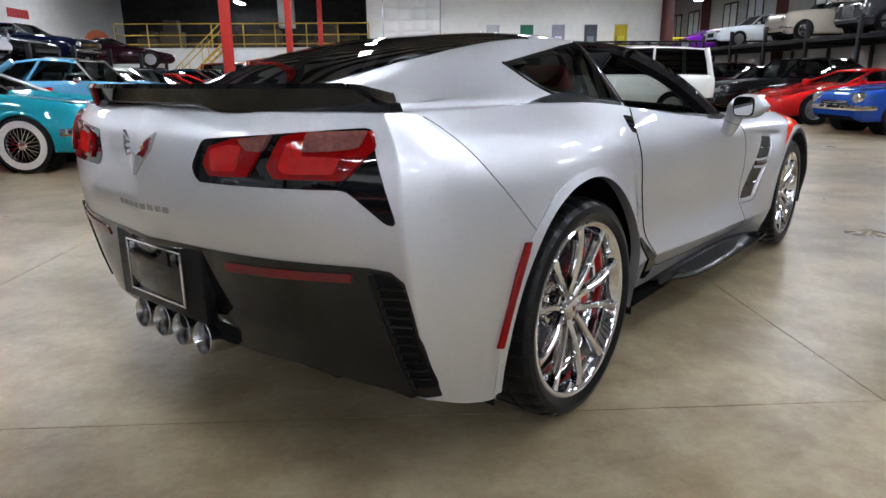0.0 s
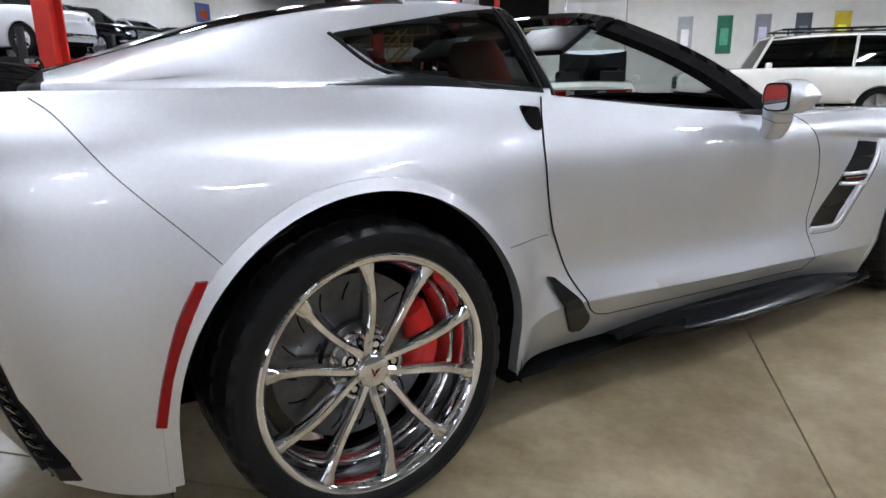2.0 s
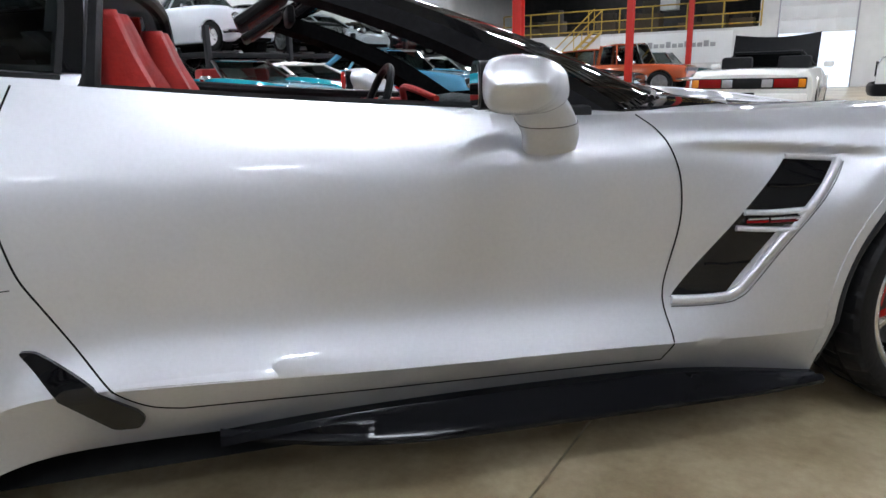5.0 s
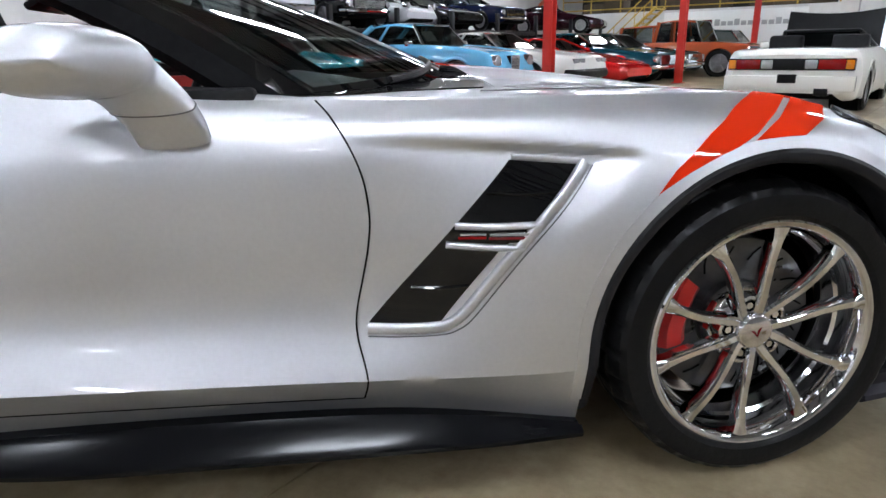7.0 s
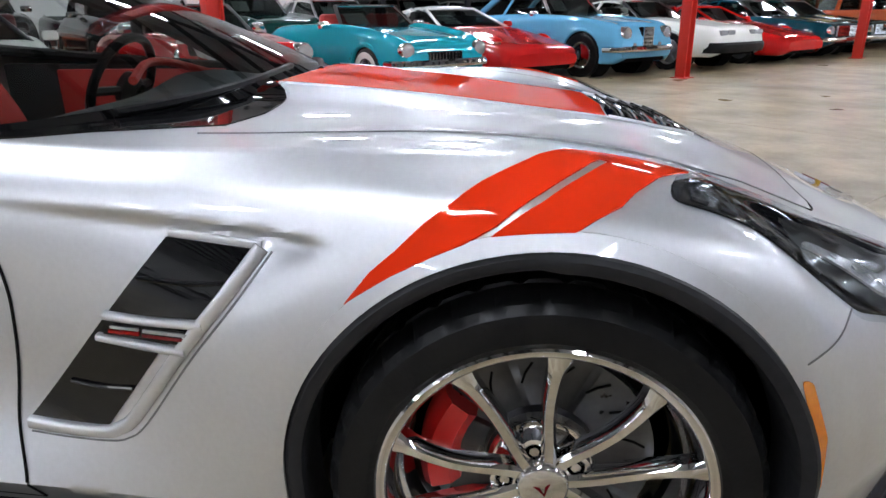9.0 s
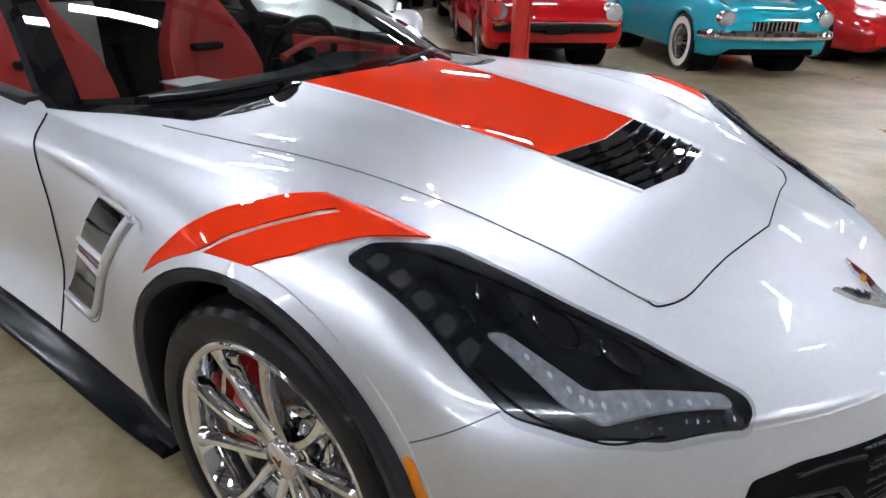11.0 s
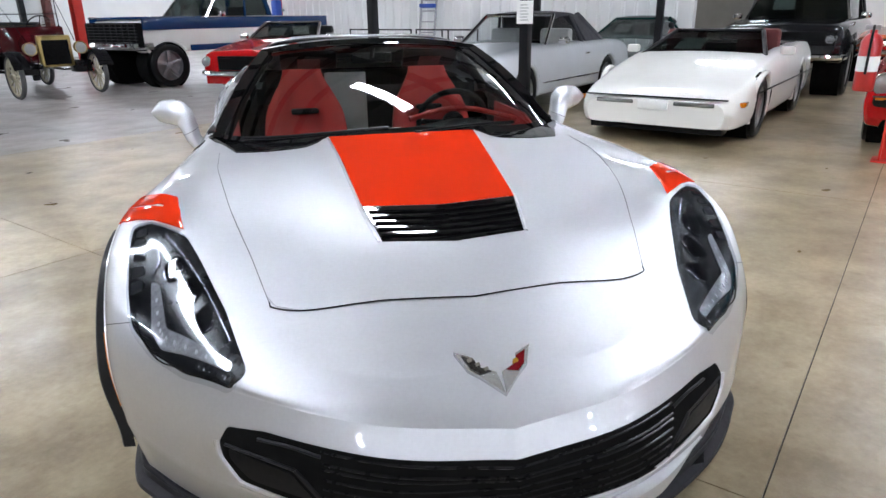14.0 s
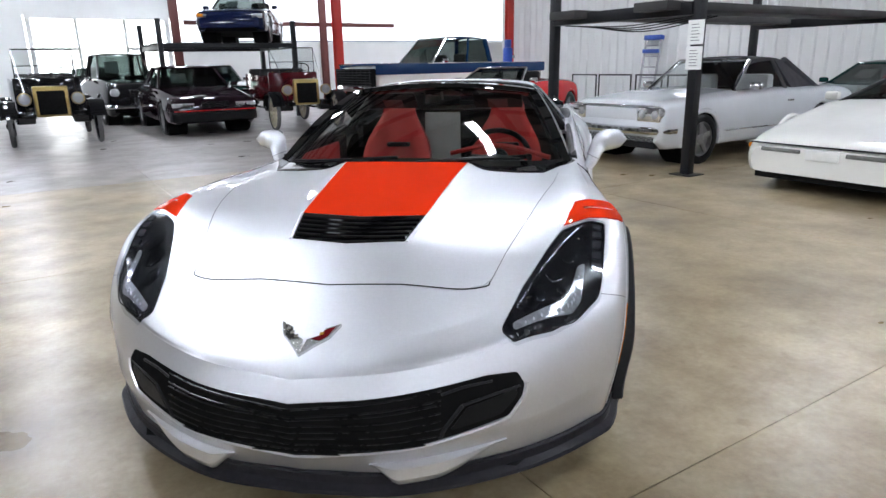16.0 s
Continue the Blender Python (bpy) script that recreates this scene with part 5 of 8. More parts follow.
for hl in heads:
    mirror = hl is heads[1]
    part("led_blade", skin_patch(LED, "z", 0.0050, 0.02, 0.002, None, mirror), mat("led_blade_grey", (.55, .55, .58), .15, .3, grain=.5, scale=75), hl, "pale grey light blade")
    for p in smooth_line([(.775, 3.10), (.757, 3.20), (.735, 3.245), (.66, 3.315), (.592, 3.376)], 3)[1:-1]:
        part("led_dot", skin_patch([(p[0] + .0032 * math.cos(a), p[1] + .0045 * math.sin(a)) for a in np.linspace(0, 2 * math.pi, 9)[:-1]], "z", 0.0068, 0.03, 0.001, None, mirror), LED_DOT, hl)
    for cx, cy, rr in ((.735, 3.06, .024), (.692, 3.14, .027), (.650, 3.235, .024)):
        circ = [(cx + rr * math.cos(a), cy + 1.45 * rr * math.sin(a)) for a in np.linspace(0, 2 * math.pi, 21)]
        pj = part("projector", skin_patch(circ[:-1], "z", 0.0045, 0.03, 0.002, None, mirror), mat("projector_glass", (.012, .012, .014), .03, 0, grain=.3, scale=80), hl)
        bar_on_skin("projector_ring", circ, "z", .0028, mat("dark_chrome", (.07, .07, .08), .15, 1.0, grain=.2, scale=50), .005, mirror, 1, 6, pj)
    for k in range(5):
        cy = 2.900 + 0.040 * k
        part("marker_led", skin_patch(rounded([(.846 - .001 * k, cy), (.818 - .002 * k, cy + .004), (.818 - .002 * k, cy + .026), (.846 - .001 * k, cy + .024)], .006, 2), "z", 0.0062, 0.03, 0.004, None, mirror), mat("smoked_lens", (.10, .10, .11), .08, .4, grain=.6, scale=90), hl)
    for line in ([(.800, 2.905), (.745, 2.975), (.700, 3.05), (.640, 3.17), (.585, 3.31)], [(.835, 3.09), (.815, 3.17), (.760, 3.26), (.69, 3.325)], [(.79, 2.96), (.775, 3.02), (.79, 3.06)]):
        bar_on_skin("bezel_line", line, "z", .0022, mat("dark_chrome", (.07, .07, .08), .15, 1.0, grain=.2, scale=50), .0045, mirror, 5, 6, hl)
    part("lamp_cover", skin_patch(HEAD, "z", 0.0105, 0.0125, 0.008, None, mirror), LAMP_GLASS, hl, "clear outer lens", angle=40)
both("side_marker", rounded([(3.042, .545), (3.058, .542), (3.096, .451), (3.110, .355), (3.096, .355), (3.080, .435)], .006, 2), "x", LENS_AMBER, 0.005, 0.03, 0.004, label="amber side marker")
MARK = [tuple(p) for p in smooth_line([(-.353, .636), (-.392, .568), (-.425, .47), (-.446, .376)], 5)] + [tuple(p) for p in smooth_line([(-.428, .372), (-.406, .475), (-.372, .56), (-.333, .634)], 5)]
both("side_marker", MARK, "x", LENS_RED, 0.009, 0.03, 0.006, label="red side marker")

# grille
SLAT_BLACK = mat("slat_black", (.010, .010, .011), .28, grain=.3, scale=60, spec=.2)
GR = [(.596, .47), (.513, .478), (.356, .467), (.173, .455), (.0, .446), (-.173, .455), (-.356, .467), (-.513, .478), (-.596, .47), (-.618, .434), (-.612, .402), (-.576, .352), (-.374, .318), (-.183, .298), (.0, .276), (.183, .298), (.374, .318), (.576, .352), (.612, .402), (.618, .434)]
gr = part("grille", skin_patch(rounded(GR, .008, 2), "y", 0.003, 0.03, 0.003), VOID, hero, "black mesh front grille", angle=60)
for k in range(9):
    z = 0.300 + 0.02 * k
    hw = 0.40 if z > 0.31 else 0.2
    dip = lambda x: z - 0.016 + 0.075 * abs(x) * (0.2 + 0.8 * k / 8) - (0.012 if k > 6 else 0)
    bar_on_skin("slat", [(x, dip(x)) for x in np.linspace(-hw, hw, 9)], "y", 0.0032, SLAT_BLACK, 0.003, n=2, sides=6, parent=gr)
for sx in (1, -1):
    bar_on_skin("grille_rib", [(sx * .395, .326), (sx * .415, .365), (sx * .455, .415)], "y", 0.006, DARK_GREY, 0.003, parent=gr)
    bar_on_skin("grille_rib", [(sx * .455, .415), (sx * .52, .424), (sx * .605, .432)], "y", 0.004, DARK_GREY, 0.003, parent=gr)
    bar_on_skin("duct_blade", [(sx * .40, .452), (sx * .46, .461), (sx * .53, .462)], "y", 0.004, DARK_GREY, 0.004, parent=gr)
    part("duct_pocket", skin_patch([(sx * x, z) for x, z in rounded([(.42, .345), (.555, .362), (.596, .402), (.598, .426), (.465, .406)], .012, 3)], "y", 0.0045, 0.03, 0.002), SATIN_BLACK, gr)
    bar_on_skin("grille_lip", [(sx * .580, .342), (sx * .620, .398), (sx * .626, .434)], "y", 0.007, SILVER, 0.0)
bar_on_skin("grille_lip", [(.580, .342), (.374, .311), (.18, .290), (0, .268), (-.18, .290), (-.374, .311), (-.580, .342)], "y", 0.008, SILVER, 0.0)

# front splitter, a dark blade round the foot of the nose
low = smooth_line(CURVES[0][:6], 10)
low = [p for p in low if p[1] > 2.98]
path = [(-x, y, z) for x, y, z in low[::-1]] + [tuple(p) for p in low[1:]]
bm = bmesh.new()
rows = []
for i, (x, y, z) in enumerate(path):
    a, b = np.array(path[max(0, i - 1)][:2]), np.array(path[min(len(path) - 1, i + 1)][:2])
    d = (b - a) / np.linalg.norm(b - a)
    nx, ny = -d[1], d[0]
    if nx * x + ny * (y - 2) < 0:
        nx, ny = -nx, -ny
    sec = [(-0.08, .135), (0.024, .138), (0.034, .146), (0.031, .157), (0.012, .170), (0.009, .184), (0.013, .197), (0.008, .203), (-0.08, .205)]
    rows.append([(x + nx * o, y + ny * o, h) for o, h in sec])
vs = grid_mesh(bm, rows, close=True)
bm.faces.new(vs[0])
bm.faces.new(vs[-1][::-1])
part("front_splitter", clean(bm), mat("splitter_black", (.024, .023, .027), .45, grain=.3, scale=60, spec=.1), hero, "dark grey front splitter")
for sx in (1, -1):
    bm = bmesh.new()
    rows = []
    for q in np.linspace(0, 1, 25):
        x = .20 + .37 * q
        top = .246 + .022 * q
        low = top - .060 * step(0, .22, q) * (1 - step(.45, 1.0, q)) - .002
        out = .034 * step(0, .20, q) * (1 - step(.50, 1.0, q)) + .002
        lean = Vector((.45 * x, 1, 0)).normalized()
        a, b = on_skin(x, top, "y"), on_skin(x, max(low, .206), "y")
        b.z = low
        sec = [a - lean * .02, a + lean * .003, a * .82 + b * .18 + lean * (.006 + out * .55), a * .30 + b * .70 + lean * (.004 + out), b + lean * (.003 + out * .96), b + lean * (out * .80) - Vector((0, 0, .007)), b - lean * .02 - Vector((0, 0, .007))]
        rows.append([(sx * p.x, p.y, p.z) for p in sec])
    vs = grid_mesh(bm, rows, close=True)
    bm.faces.new(vs[0])
    bm.faces.new(vs[-1][::-1])
    part("splitter_fin", clean(bm), SILVER, hero, "silver wedge over the splitter" if sx > 0 else "", angle=28)
# side skirts
for sx in (1, -1):
    bm = bmesh.new()
    rows = []
    for y, top, xin, xout, zlow in ((.86, .205, .846, .850, .198), (.95, .212, .848, .862, .184), (1.1, .220, .852, .890, .164), (1.3, .222, .856, .910, .150), (1.6, .214, .858, .918, .142), (1.9, .200, .860, .924, .136), (2.15, .176, .872, .930, .133), (2.33, .152, .890, .930, .136)):
        rows.append([(sx * (xin - .05), y, zlow - .01), (sx * xout, y, zlow), (sx * (xout + .004), y, zlow + .012), (sx * (xout - .012), y, zlow + .022), (sx * (xin + .022), y, top - .012), (sx * (xin + .010), y, top), (sx * (xin - .05), y, top)])
    rows = [[tuple(p) for p in r] for r in smooth_line([np.array(r).ravel() for r in rows], 4).reshape(-1, 7, 3)]
    vs = grid_mesh(bm, rows, close=True)
    bm.faces.new(vs[0])
    bm.faces.new(vs[-1][::-1])
    part("side_skirt", clean(bm), mat("skirt_black", (.005, .005, .006), .17, grain=.2, scale=10, spec=.15), hero, "black side skirt blade")

# tail: lamps, lower fascia, plate, vents, exhausts
TL = rounded([(.252, .824), (.290, .897), (.738, .934), (.754, .926), (.829, .722), (.808, .720), (.714, .796), (.281, .789)], .018, 3)
lamp_panels = both("tail_lamp", TL, "-y", GLOSS_BLACK, 0.002, 0.025, 0.003, label="black-framed tail lamp with red lenses", angle=22)
for tl in lamp_panels:
    mirror = tl is lamp_panels[1]
    for pts, m, up in (([(.327, .879), (.405, .899), (.523, .911), (.467, .815), (.332, .808), (.309, .84)], LENS_RED, .010), ([(.524, .842), (.554, .910), (.613, .920), (.750, .925), (.768, .888), (.713, .818), (.544, .815)], LENS_RED, .010),
                       ([(.428, .898), (.523, .912), (.507, .874), (.463, .875)], SMOKED, .0125), ([(.613, .919), (.746, .924), (.738, .888), (.692, .881), (.614, .877)], SMOKED, .0125)):
        part("lens", skin_patch(rounded(pts, .008, 2), "-y", up, 0.025, 0.008, None, mirror), m, tl)
    for pts in ([(.335, .872), (.40, .887), (.445, .885), (.43, .826), (.345, .822)], [(.556, .84), (.575, .895), (.612, .903), (.612, .868), (.70, .868), (.69, .83), (.575, .828)]):
        part("inner_lens", skin_patch(rounded(pts, .008, 2), "-y", .0115, 0.03, 0.003, None, mirror), mat("bright_red_lens", (.50, .008, .006), .08, grain=.3, scale=50), tl)
LOWB = [(0, .607), (.325, .610), (.60, .616), (.755, .617), (.806, .611), (.836, .585), (.848, .50), (.855, .40), (.86, .27), (.80, .268), (.5, .306), (0, .306)]
LOWB = LOWB + [(-x, z) for x, z in LOWB[::-1] if x > 0]
part("lower_fascia", skin_patch(LOWB, "-y", 0.004, 0.03, 0.006), GLOSS_BLACK, hero, "gloss black lower rear bumper", angle=26)
both("reflector", rounded([(.335, .583), (.717, .600), (.713, .577), (.325, .557)], .006, 2), "-y", LENS_DARKRED, 0.008, 0.04, 0.004, label="red rear reflector")
for sx in (False, True):
    rv = part("corner_vent", skin_patch(rounded([(.765, .607), (.812, .603), (.838, .57), (.860, .30), (.812, .30)], .012, 2), "-y", 0.006, 0.03, 0.004, None, sx), VOID, hero, "black louvred corner vent")
    for k in range(11):
        z = .33 + .024 * k
        x0 = .812 - .047 * (z - .30) / .3
        bar_on_skin("louvre", [(x0 + .004, z), (.83, z + .002), (.857 - .02 * (z - .3) / .3, z + .002)], "-y", 0.005, GLOSS_BLACK, 0.009, sx, 2, 6, rv)
    bar_on_skin("vent_edge", [(.762, .605), (.785, .46), (.810, .29)], "-y", 0.008, SATIN_BLACK, 0.008, sx)
ypl = on_skin(0, .5, "-y").y
for lo, hi, m, nm in (((-.24, .385), (.24, .60), SATIN_BLACK, "plate_recess"),):
    part(nm, boxes([((lo[0], ypl - .008, lo[1]), (hi[0], ypl + .03, hi[1]))], .006), m, hero)
plate = part("licence_plate", boxes([((-.152, ypl - .016, .424), (.152, ypl - .009, .576))], .003), GLOSS_BLACK, hero, "blank black plate in a chrome frame")
bm = bmesh.new()
for a, b in (((-.157, .419), (.157, .426)), ((-.157, .575), (.157, .582)), ((-.157, .426), (-.150, .575)), ((.150, .426), (.157, .575))):
    box(bm, (a[0], ypl - .021, a[1]), (b[0], ypl - .010, b[1]), .002)
part("plate_frame", bm, CHROME, plate)
for sx in (-.12, .12):
    bm = bmesh.new()
    lathe(bm, [(0, .009), (.006, .009), (.008, .005), (.008, .0005)], 12, "y", pose(sx, ypl - .016, .562) @ pose(0, 0, 0, 0, 0, 180))
    part("bolt", clean(bm), STEEL, plate)
# flat black patch stands in for the shaded cut-out round the tips
part("exhaust_recess_shade", skin_patch(rounded([(-.30, .375), (.30, .375), (.275, .312), (-.275, .312)], .02, 3), "-y", 0.007, 0.03, 0.004), VOID, hero)
for x in (-.19, -.07, .045, .16):
    bm = bmesh.new()
    lathe(bm, [(.16, .046), (.0, .050), (-.010, .050), (-.012, .047), (-.008, .044), (.05, .036), (.05, .001)], 32, "y", pose(x, -.80, .318) @ pose(0, 0, 0, -6))
    part("exhaust_tip", clean(bm), mat("polished_steel", (.62, .62, .63), .22, 1.0, grain=.2, scale=40), hero, "round chrome exhaust tip")
    # black disc paints the shade inside the tip
    bm = bmesh.new()
    disc(bm, .046, .034, 24, "y", pose(x, -.80, .318) @ pose(0, 0, 0, -6))
    part("exhaust_bore_shade", bm, VOID, hero)
part("diffuser", boxes([((-.58, -.66, .25), (.58, -.45, .31))], .02), SATIN_BLACK, hero)

# emblems as plain winged shapes
for way, cx, cz, sy in (("z", 0, 3.565, -1), ("-y", 0, .785, 1)):
    for sx in (1, -1):
        pts = [(cx, cz), (cx + sx * .006, cz + sy * .055), (cx + sx * .045, cz + sy * .075), (cx + sx * .050, cz + sy * .098), (cx + sx * .090, cz + sy * .118), (cx + sx * .070, cz + sy * .070), (cx + sx * .045, cz + sy * .048)]
        e = part("emblem", skin_patch(pts, way, 0.008, 0.03, 0.006), mat("emblem_silver", (.80, .80, .82), .16, .75, grain=.2, scale=90), hero, "crossed-wing chrome emblem" if sx > 0 else "")
        mx, my = np.mean(pts, 0)
        q = [(mx + (a - mx) * .68, my + (b - my) * .74) for a, b in pts[1:]]
        red = sx * sy > 0
        part("emblem_inlay", skin_patch(q, way, 0.0105, 0.03, 0.002), LENS_DARKRED if red else mat("emblem_grey", (.30, .30, .32), .12, 1.0, grain=.8, scale=160), e)
        for k in range(3):
            a, b = cx + sx * (.028 + .016 * k), cz + sy * (.064 + .013 * k)
            chip = [(a - .005, b - .006), (a + .006, b - .003), (a + .005, b + .006), (a - .006, b + .003)]
            if not red or k == 1:
                part("emblem_chip", skin_patch(chip, way, 0.0118, 0.03, 0.001), mat("emblem_gold", (.75, .42, .05), .2, .5, grain=.2, scale=80) if red else CHROME, e)
for k in range(8):
    x = -.145 + .036 * k
    # darker silver puts the shade of the sunken letters into their colour
    part("lettering", skin_patch([(x, .690), (x + .026, .690), (x + .026, .706), (x, .706)], "-y", 0.002, 0.05, 0.001), mat("shadow_silver", (.32, .33, .35), .35, .7, grain=.1, scale=300, coat=1.0), hero)

# roof hoop: quarter windows, hatch glass, black front edge, intakes
QW = rounded(QUARTER, .012, 3)
both("quarter_window", QW, "x", TINT, 0.003, 0.03, 0.003, BACK, "dark tinted quarter window")
for mirror in (False, True):
    part("window_gap", skin_line([(.646, .943), (.646, 1.05), (.636, 1.168)], "x", 0.012, 0.004, BACK, mirror), SATIN_BLACK, hero)
    part("window_gap", skin_line([(.100, 1.087), (.183, .992), (.381, .962), (.65, .937)], "x", 0.010, 0.003, BACK, mirror), SATIN_BLACK, hero)
    part("window_gap", skin_line([(.19, .985), (.20, .965), (.205, .955)], "x", 0.005, 0.002, BACK, mirror), VOID, hero)
both("pillar_cover", [(.650, .945), (.684, .942), (.683, 1.06), (.676, 1.165), (.634, 1.166), (.645, 1.05)], "x", GLOSS_BLACK, 0.003, 0.03, 0.003, BACK, "black pillar cover")
part("hatch_glass", skin_patch(HATCH, "z", 0.003, 0.035, 0.003, BACK), TINT, hero, "dark rear hatch glass", angle=60)
rows = fastback_rows(1)[0]
edge = [(x, y, z) for x, y, z in rows] + [(-x, y, z) for x, y, z in rows[::-1][1:]]
bm = bmesh.new()
tube(bm, [(x * .985, y - .004, z - .018) for x, y, z in edge], .026, 10)
part("roof_seal", bm, SATIN_BLACK, hero, "black seal on the roof hoop")
for sx in (1, -1):
    bm = bmesh.new()
    rws = []
    for y, h, w in ((.02, .004, .004), (.10, .018, .025), (.20, .030, .045), (.28, .034, .055), (.36, .026, .050), (.44, .010, .03), (.50, .003, .008)):
        b = on_skin(.74, y, "z")
        rws.append([(sx * (.725 - w), y, b.z + h * .3), (sx * (.735 - w * .4), y, b.z + h), (sx * .755, y, b.z + h * .9), (sx * (.775 + w * .1), y, b.z + h * .3), (sx * (.785 + w * .1), y, b.z - .005)])
    grid_mesh(bm, rws, flip=sx < 0)
    bmesh.ops.solidify(bm, geom=bm.faces[:], thickness=0.006)
    part("shoulder_intake", clean(bm), SATIN_BLACK, hero, "dark shoulder intake")

# rear spoiler
bm = bmesh.new()
rows = []
for x in np.linspace(-.745, .745, 61):
    a = abs(x)
    yb = -.83 + .235 * (a / .745) ** 2.2
    end = step(.745, .66, a)
    mid = 1 - step(.26, .34, a)
    top = .985 + (.043) * end
    low = .957 + .022 * mid
    deep = .10 * end + .03
    rows.append([(x, yb + deep, top - .020), (x, yb + .02, top), (x, yb - .012, top + .004 * end), (x, yb - .020, top - .008), (x, yb - .006, low + .006), (x, yb + .01, low), (x, yb + deep, low + .01)])
vs = grid_mesh(bm, rows, close=True)
bm.faces.new(vs[0])
bm.faces.new(vs[-1][::-1])
part("spoiler", clean(bm), GLOSS_BLACK, hero, "black rear spoiler lip", angle=40)

# windshield, pillars, header
BASE = [(.765 * q, 2.165 - .36 * q**3.5, .866 - .046 * q**1.5) for q in np.linspace(0, 1, 25)]
HEAD_TOP = [(.565 * q, 1.255 - .155 * q**2.6, 1.192 - .05 * q**2.4) for q in np.linspace(0, 1, 25)]
bm = bmesh.new()
for sx in (1, -1):
    rows = []
    for i in range(13):
        v = i / 12
        bow = .022 * math.sin(math.pi * v)
        rows.append([(sx * (b[0] * (1 - v) + t[0] * v), b[1] * (1 - v) + t[1] * v + bow * .5, b[2] * (1 - v) + t[2] * v + bow) for b, t in zip(BASE, HEAD_TOP)])
    grid_mesh(bm, rows, flip=sx < 0)
bmesh.ops.remove_doubles(bm, verts=bm.verts, dist=1e-4)
bmesh.ops.recalc_face_normals(bm, faces=bm.faces)
ws = part("windshield", bm, WSHIELD, hero, "curved clear windshield")


def shield_point(k, v, sx, lift):
    b, t = BASE[k], HEAD_TOP[k]
    bow = .022 * math.sin(math.pi * v)
    return (sx * (b[0] * (1 - v) + t[0] * v), b[1] * (1 - v) + t[1] * v + bow * .5 + lift * .6, b[2] * (1 - v) + t[2] * v + bow + lift * .8)


last = len(BASE) - 1
bm = bmesh.new()
for sx in (1, -1):
    grid_mesh(bm, [[shield_point(k, v, sx, .003) for k in range(last + 1)] for v in (0, .025, .05)], flip=sx < 0)
    grid_mesh(bm, [[shield_point(k, v, sx, .003) for k in range(last + 1)] for v in (.94, .97, 1)], flip=sx < 0)
    grid_mesh(bm, [[shield_point(k, v, sx, .003) for k in range(last - 1, last + 1)] for v in np.linspace(.05, .94, 13)], flip=sx < 0)
part("glass_border", clean(bm), GLOSS_BLACK, ws, "black painted border of the glass")
for sx in (1, -1):
    bm = bmesh.new()
    rows = []
    for i in range(15):
        v = i / 14
        b, t = BASE[-1], HEAD_TOP[-1]
        x, y, z = [b[k] * (1 - v) + t[k] * v for k in range(3)]
        y, z = y + .015 * math.sin(math.pi * v) + .01, z + .032 * math.sin(math.pi * v)
        w = .060 - .012 * v
        rows.append([(sx * (x - .045), y + .035, z + .006), (sx * (x + .002), y + .012, z + .012), (sx * (x + .018), y - .02, z - .004), (sx * (x + .016), y - w * 1.1, z - w * .5), (sx * (x - .015), y - w * 1.4, z - w * .75), (sx * (x - .055), y - .03, z - .03)])
    vs = grid_mesh(bm, [[r[2], r[3], r[4], r[5], r[0]] for r in rows])
    pil = part("windshield_pillar", clean(bm), MATT_BLACK, hero, "black windshield pillar")
    bm = bmesh.new()
    grid_mesh(bm, [r[:3] for r in rows])
    bmesh.ops.recalc_face_normals(bm, faces=bm.faces)
    part("pillar_cover", bm, GLOSS_BLACK, pil, "gloss black outer face")
bm = bmesh.new()
top = [(-x, y, z) for x, y, z in HEAD_TOP[::-1]] + [tuple(p) for p in HEAD_TOP[1:]]
rows = [[(x, y + .035, z - .012), (x, y + .01, z + .014), (x, y - .045, z + .016), (x, y - .075, z - .002), (x, y - .07, z - .03), (x, y - .01, z - .032)] for x, y, z in top]
vs = grid_mesh(bm, rows, close=True)
bm.faces.new(vs[0])
bm.faces.new(vs[-1][::-1])
part("windshield_header", clean(bm), GLOSS_BLACK, hero, "black windshield header")
# cowl and wipers
bm = bmesh.new()
rows = []
for x, y, z in [(-p[0], p[1], p[2]) for p in BASE[::-1]] + [tuple(p) for p in BASE[1:]]:
    rows.append([(x, y - .05, z - .035), (x, y + .02, z - .022), (x * 1.005, y + .09, z - .034), (x, y + .09, z - .08)])
grid_mesh(bm, rows)
bmesh.ops.solidify(bm, geom=bm.faces[:], thickness=.006)
part("cowl", clean(bm), GLOSS_BLACK, hero)
for pts in ([(.62, 1.98, .852), (.50, 2.06, .862), (.30, 2.11, .876), (.05, 2.12, .890)], [(-.05, 2.17, .874), (-.3, 2.10, .882), (-.52, 1.98, .866)]):
    bm = bmesh.new()
    tube(bm, smooth_line(pts, 5), .008, 6)
    part("wiper", bm, SATIN_BLACK, hero, "black wiper arm")

# door mirrors: a boxy housing whose arm bends down to the door
MIRROR_SPINE = [(1.066, .906, 1.440, .046, .003), (1.052, .905, 1.442, .058, .026), (1.030, .904, 1.452, .070, .046), (1.00, .904, 1.466, .080, .053), (.958, .900, 1.490, .092, .055),
                (.926, .884, 1.507, .082, .048), (.905, .858, 1.543, .069, .038), (.891, .828, 1.566, .066, .034), (.880, .800, 1.580, .062, .030), (.862, .770, 1.586, .060, .026)]


def boxy(v, k):
    return math.copysign(abs(v) ** k, v)


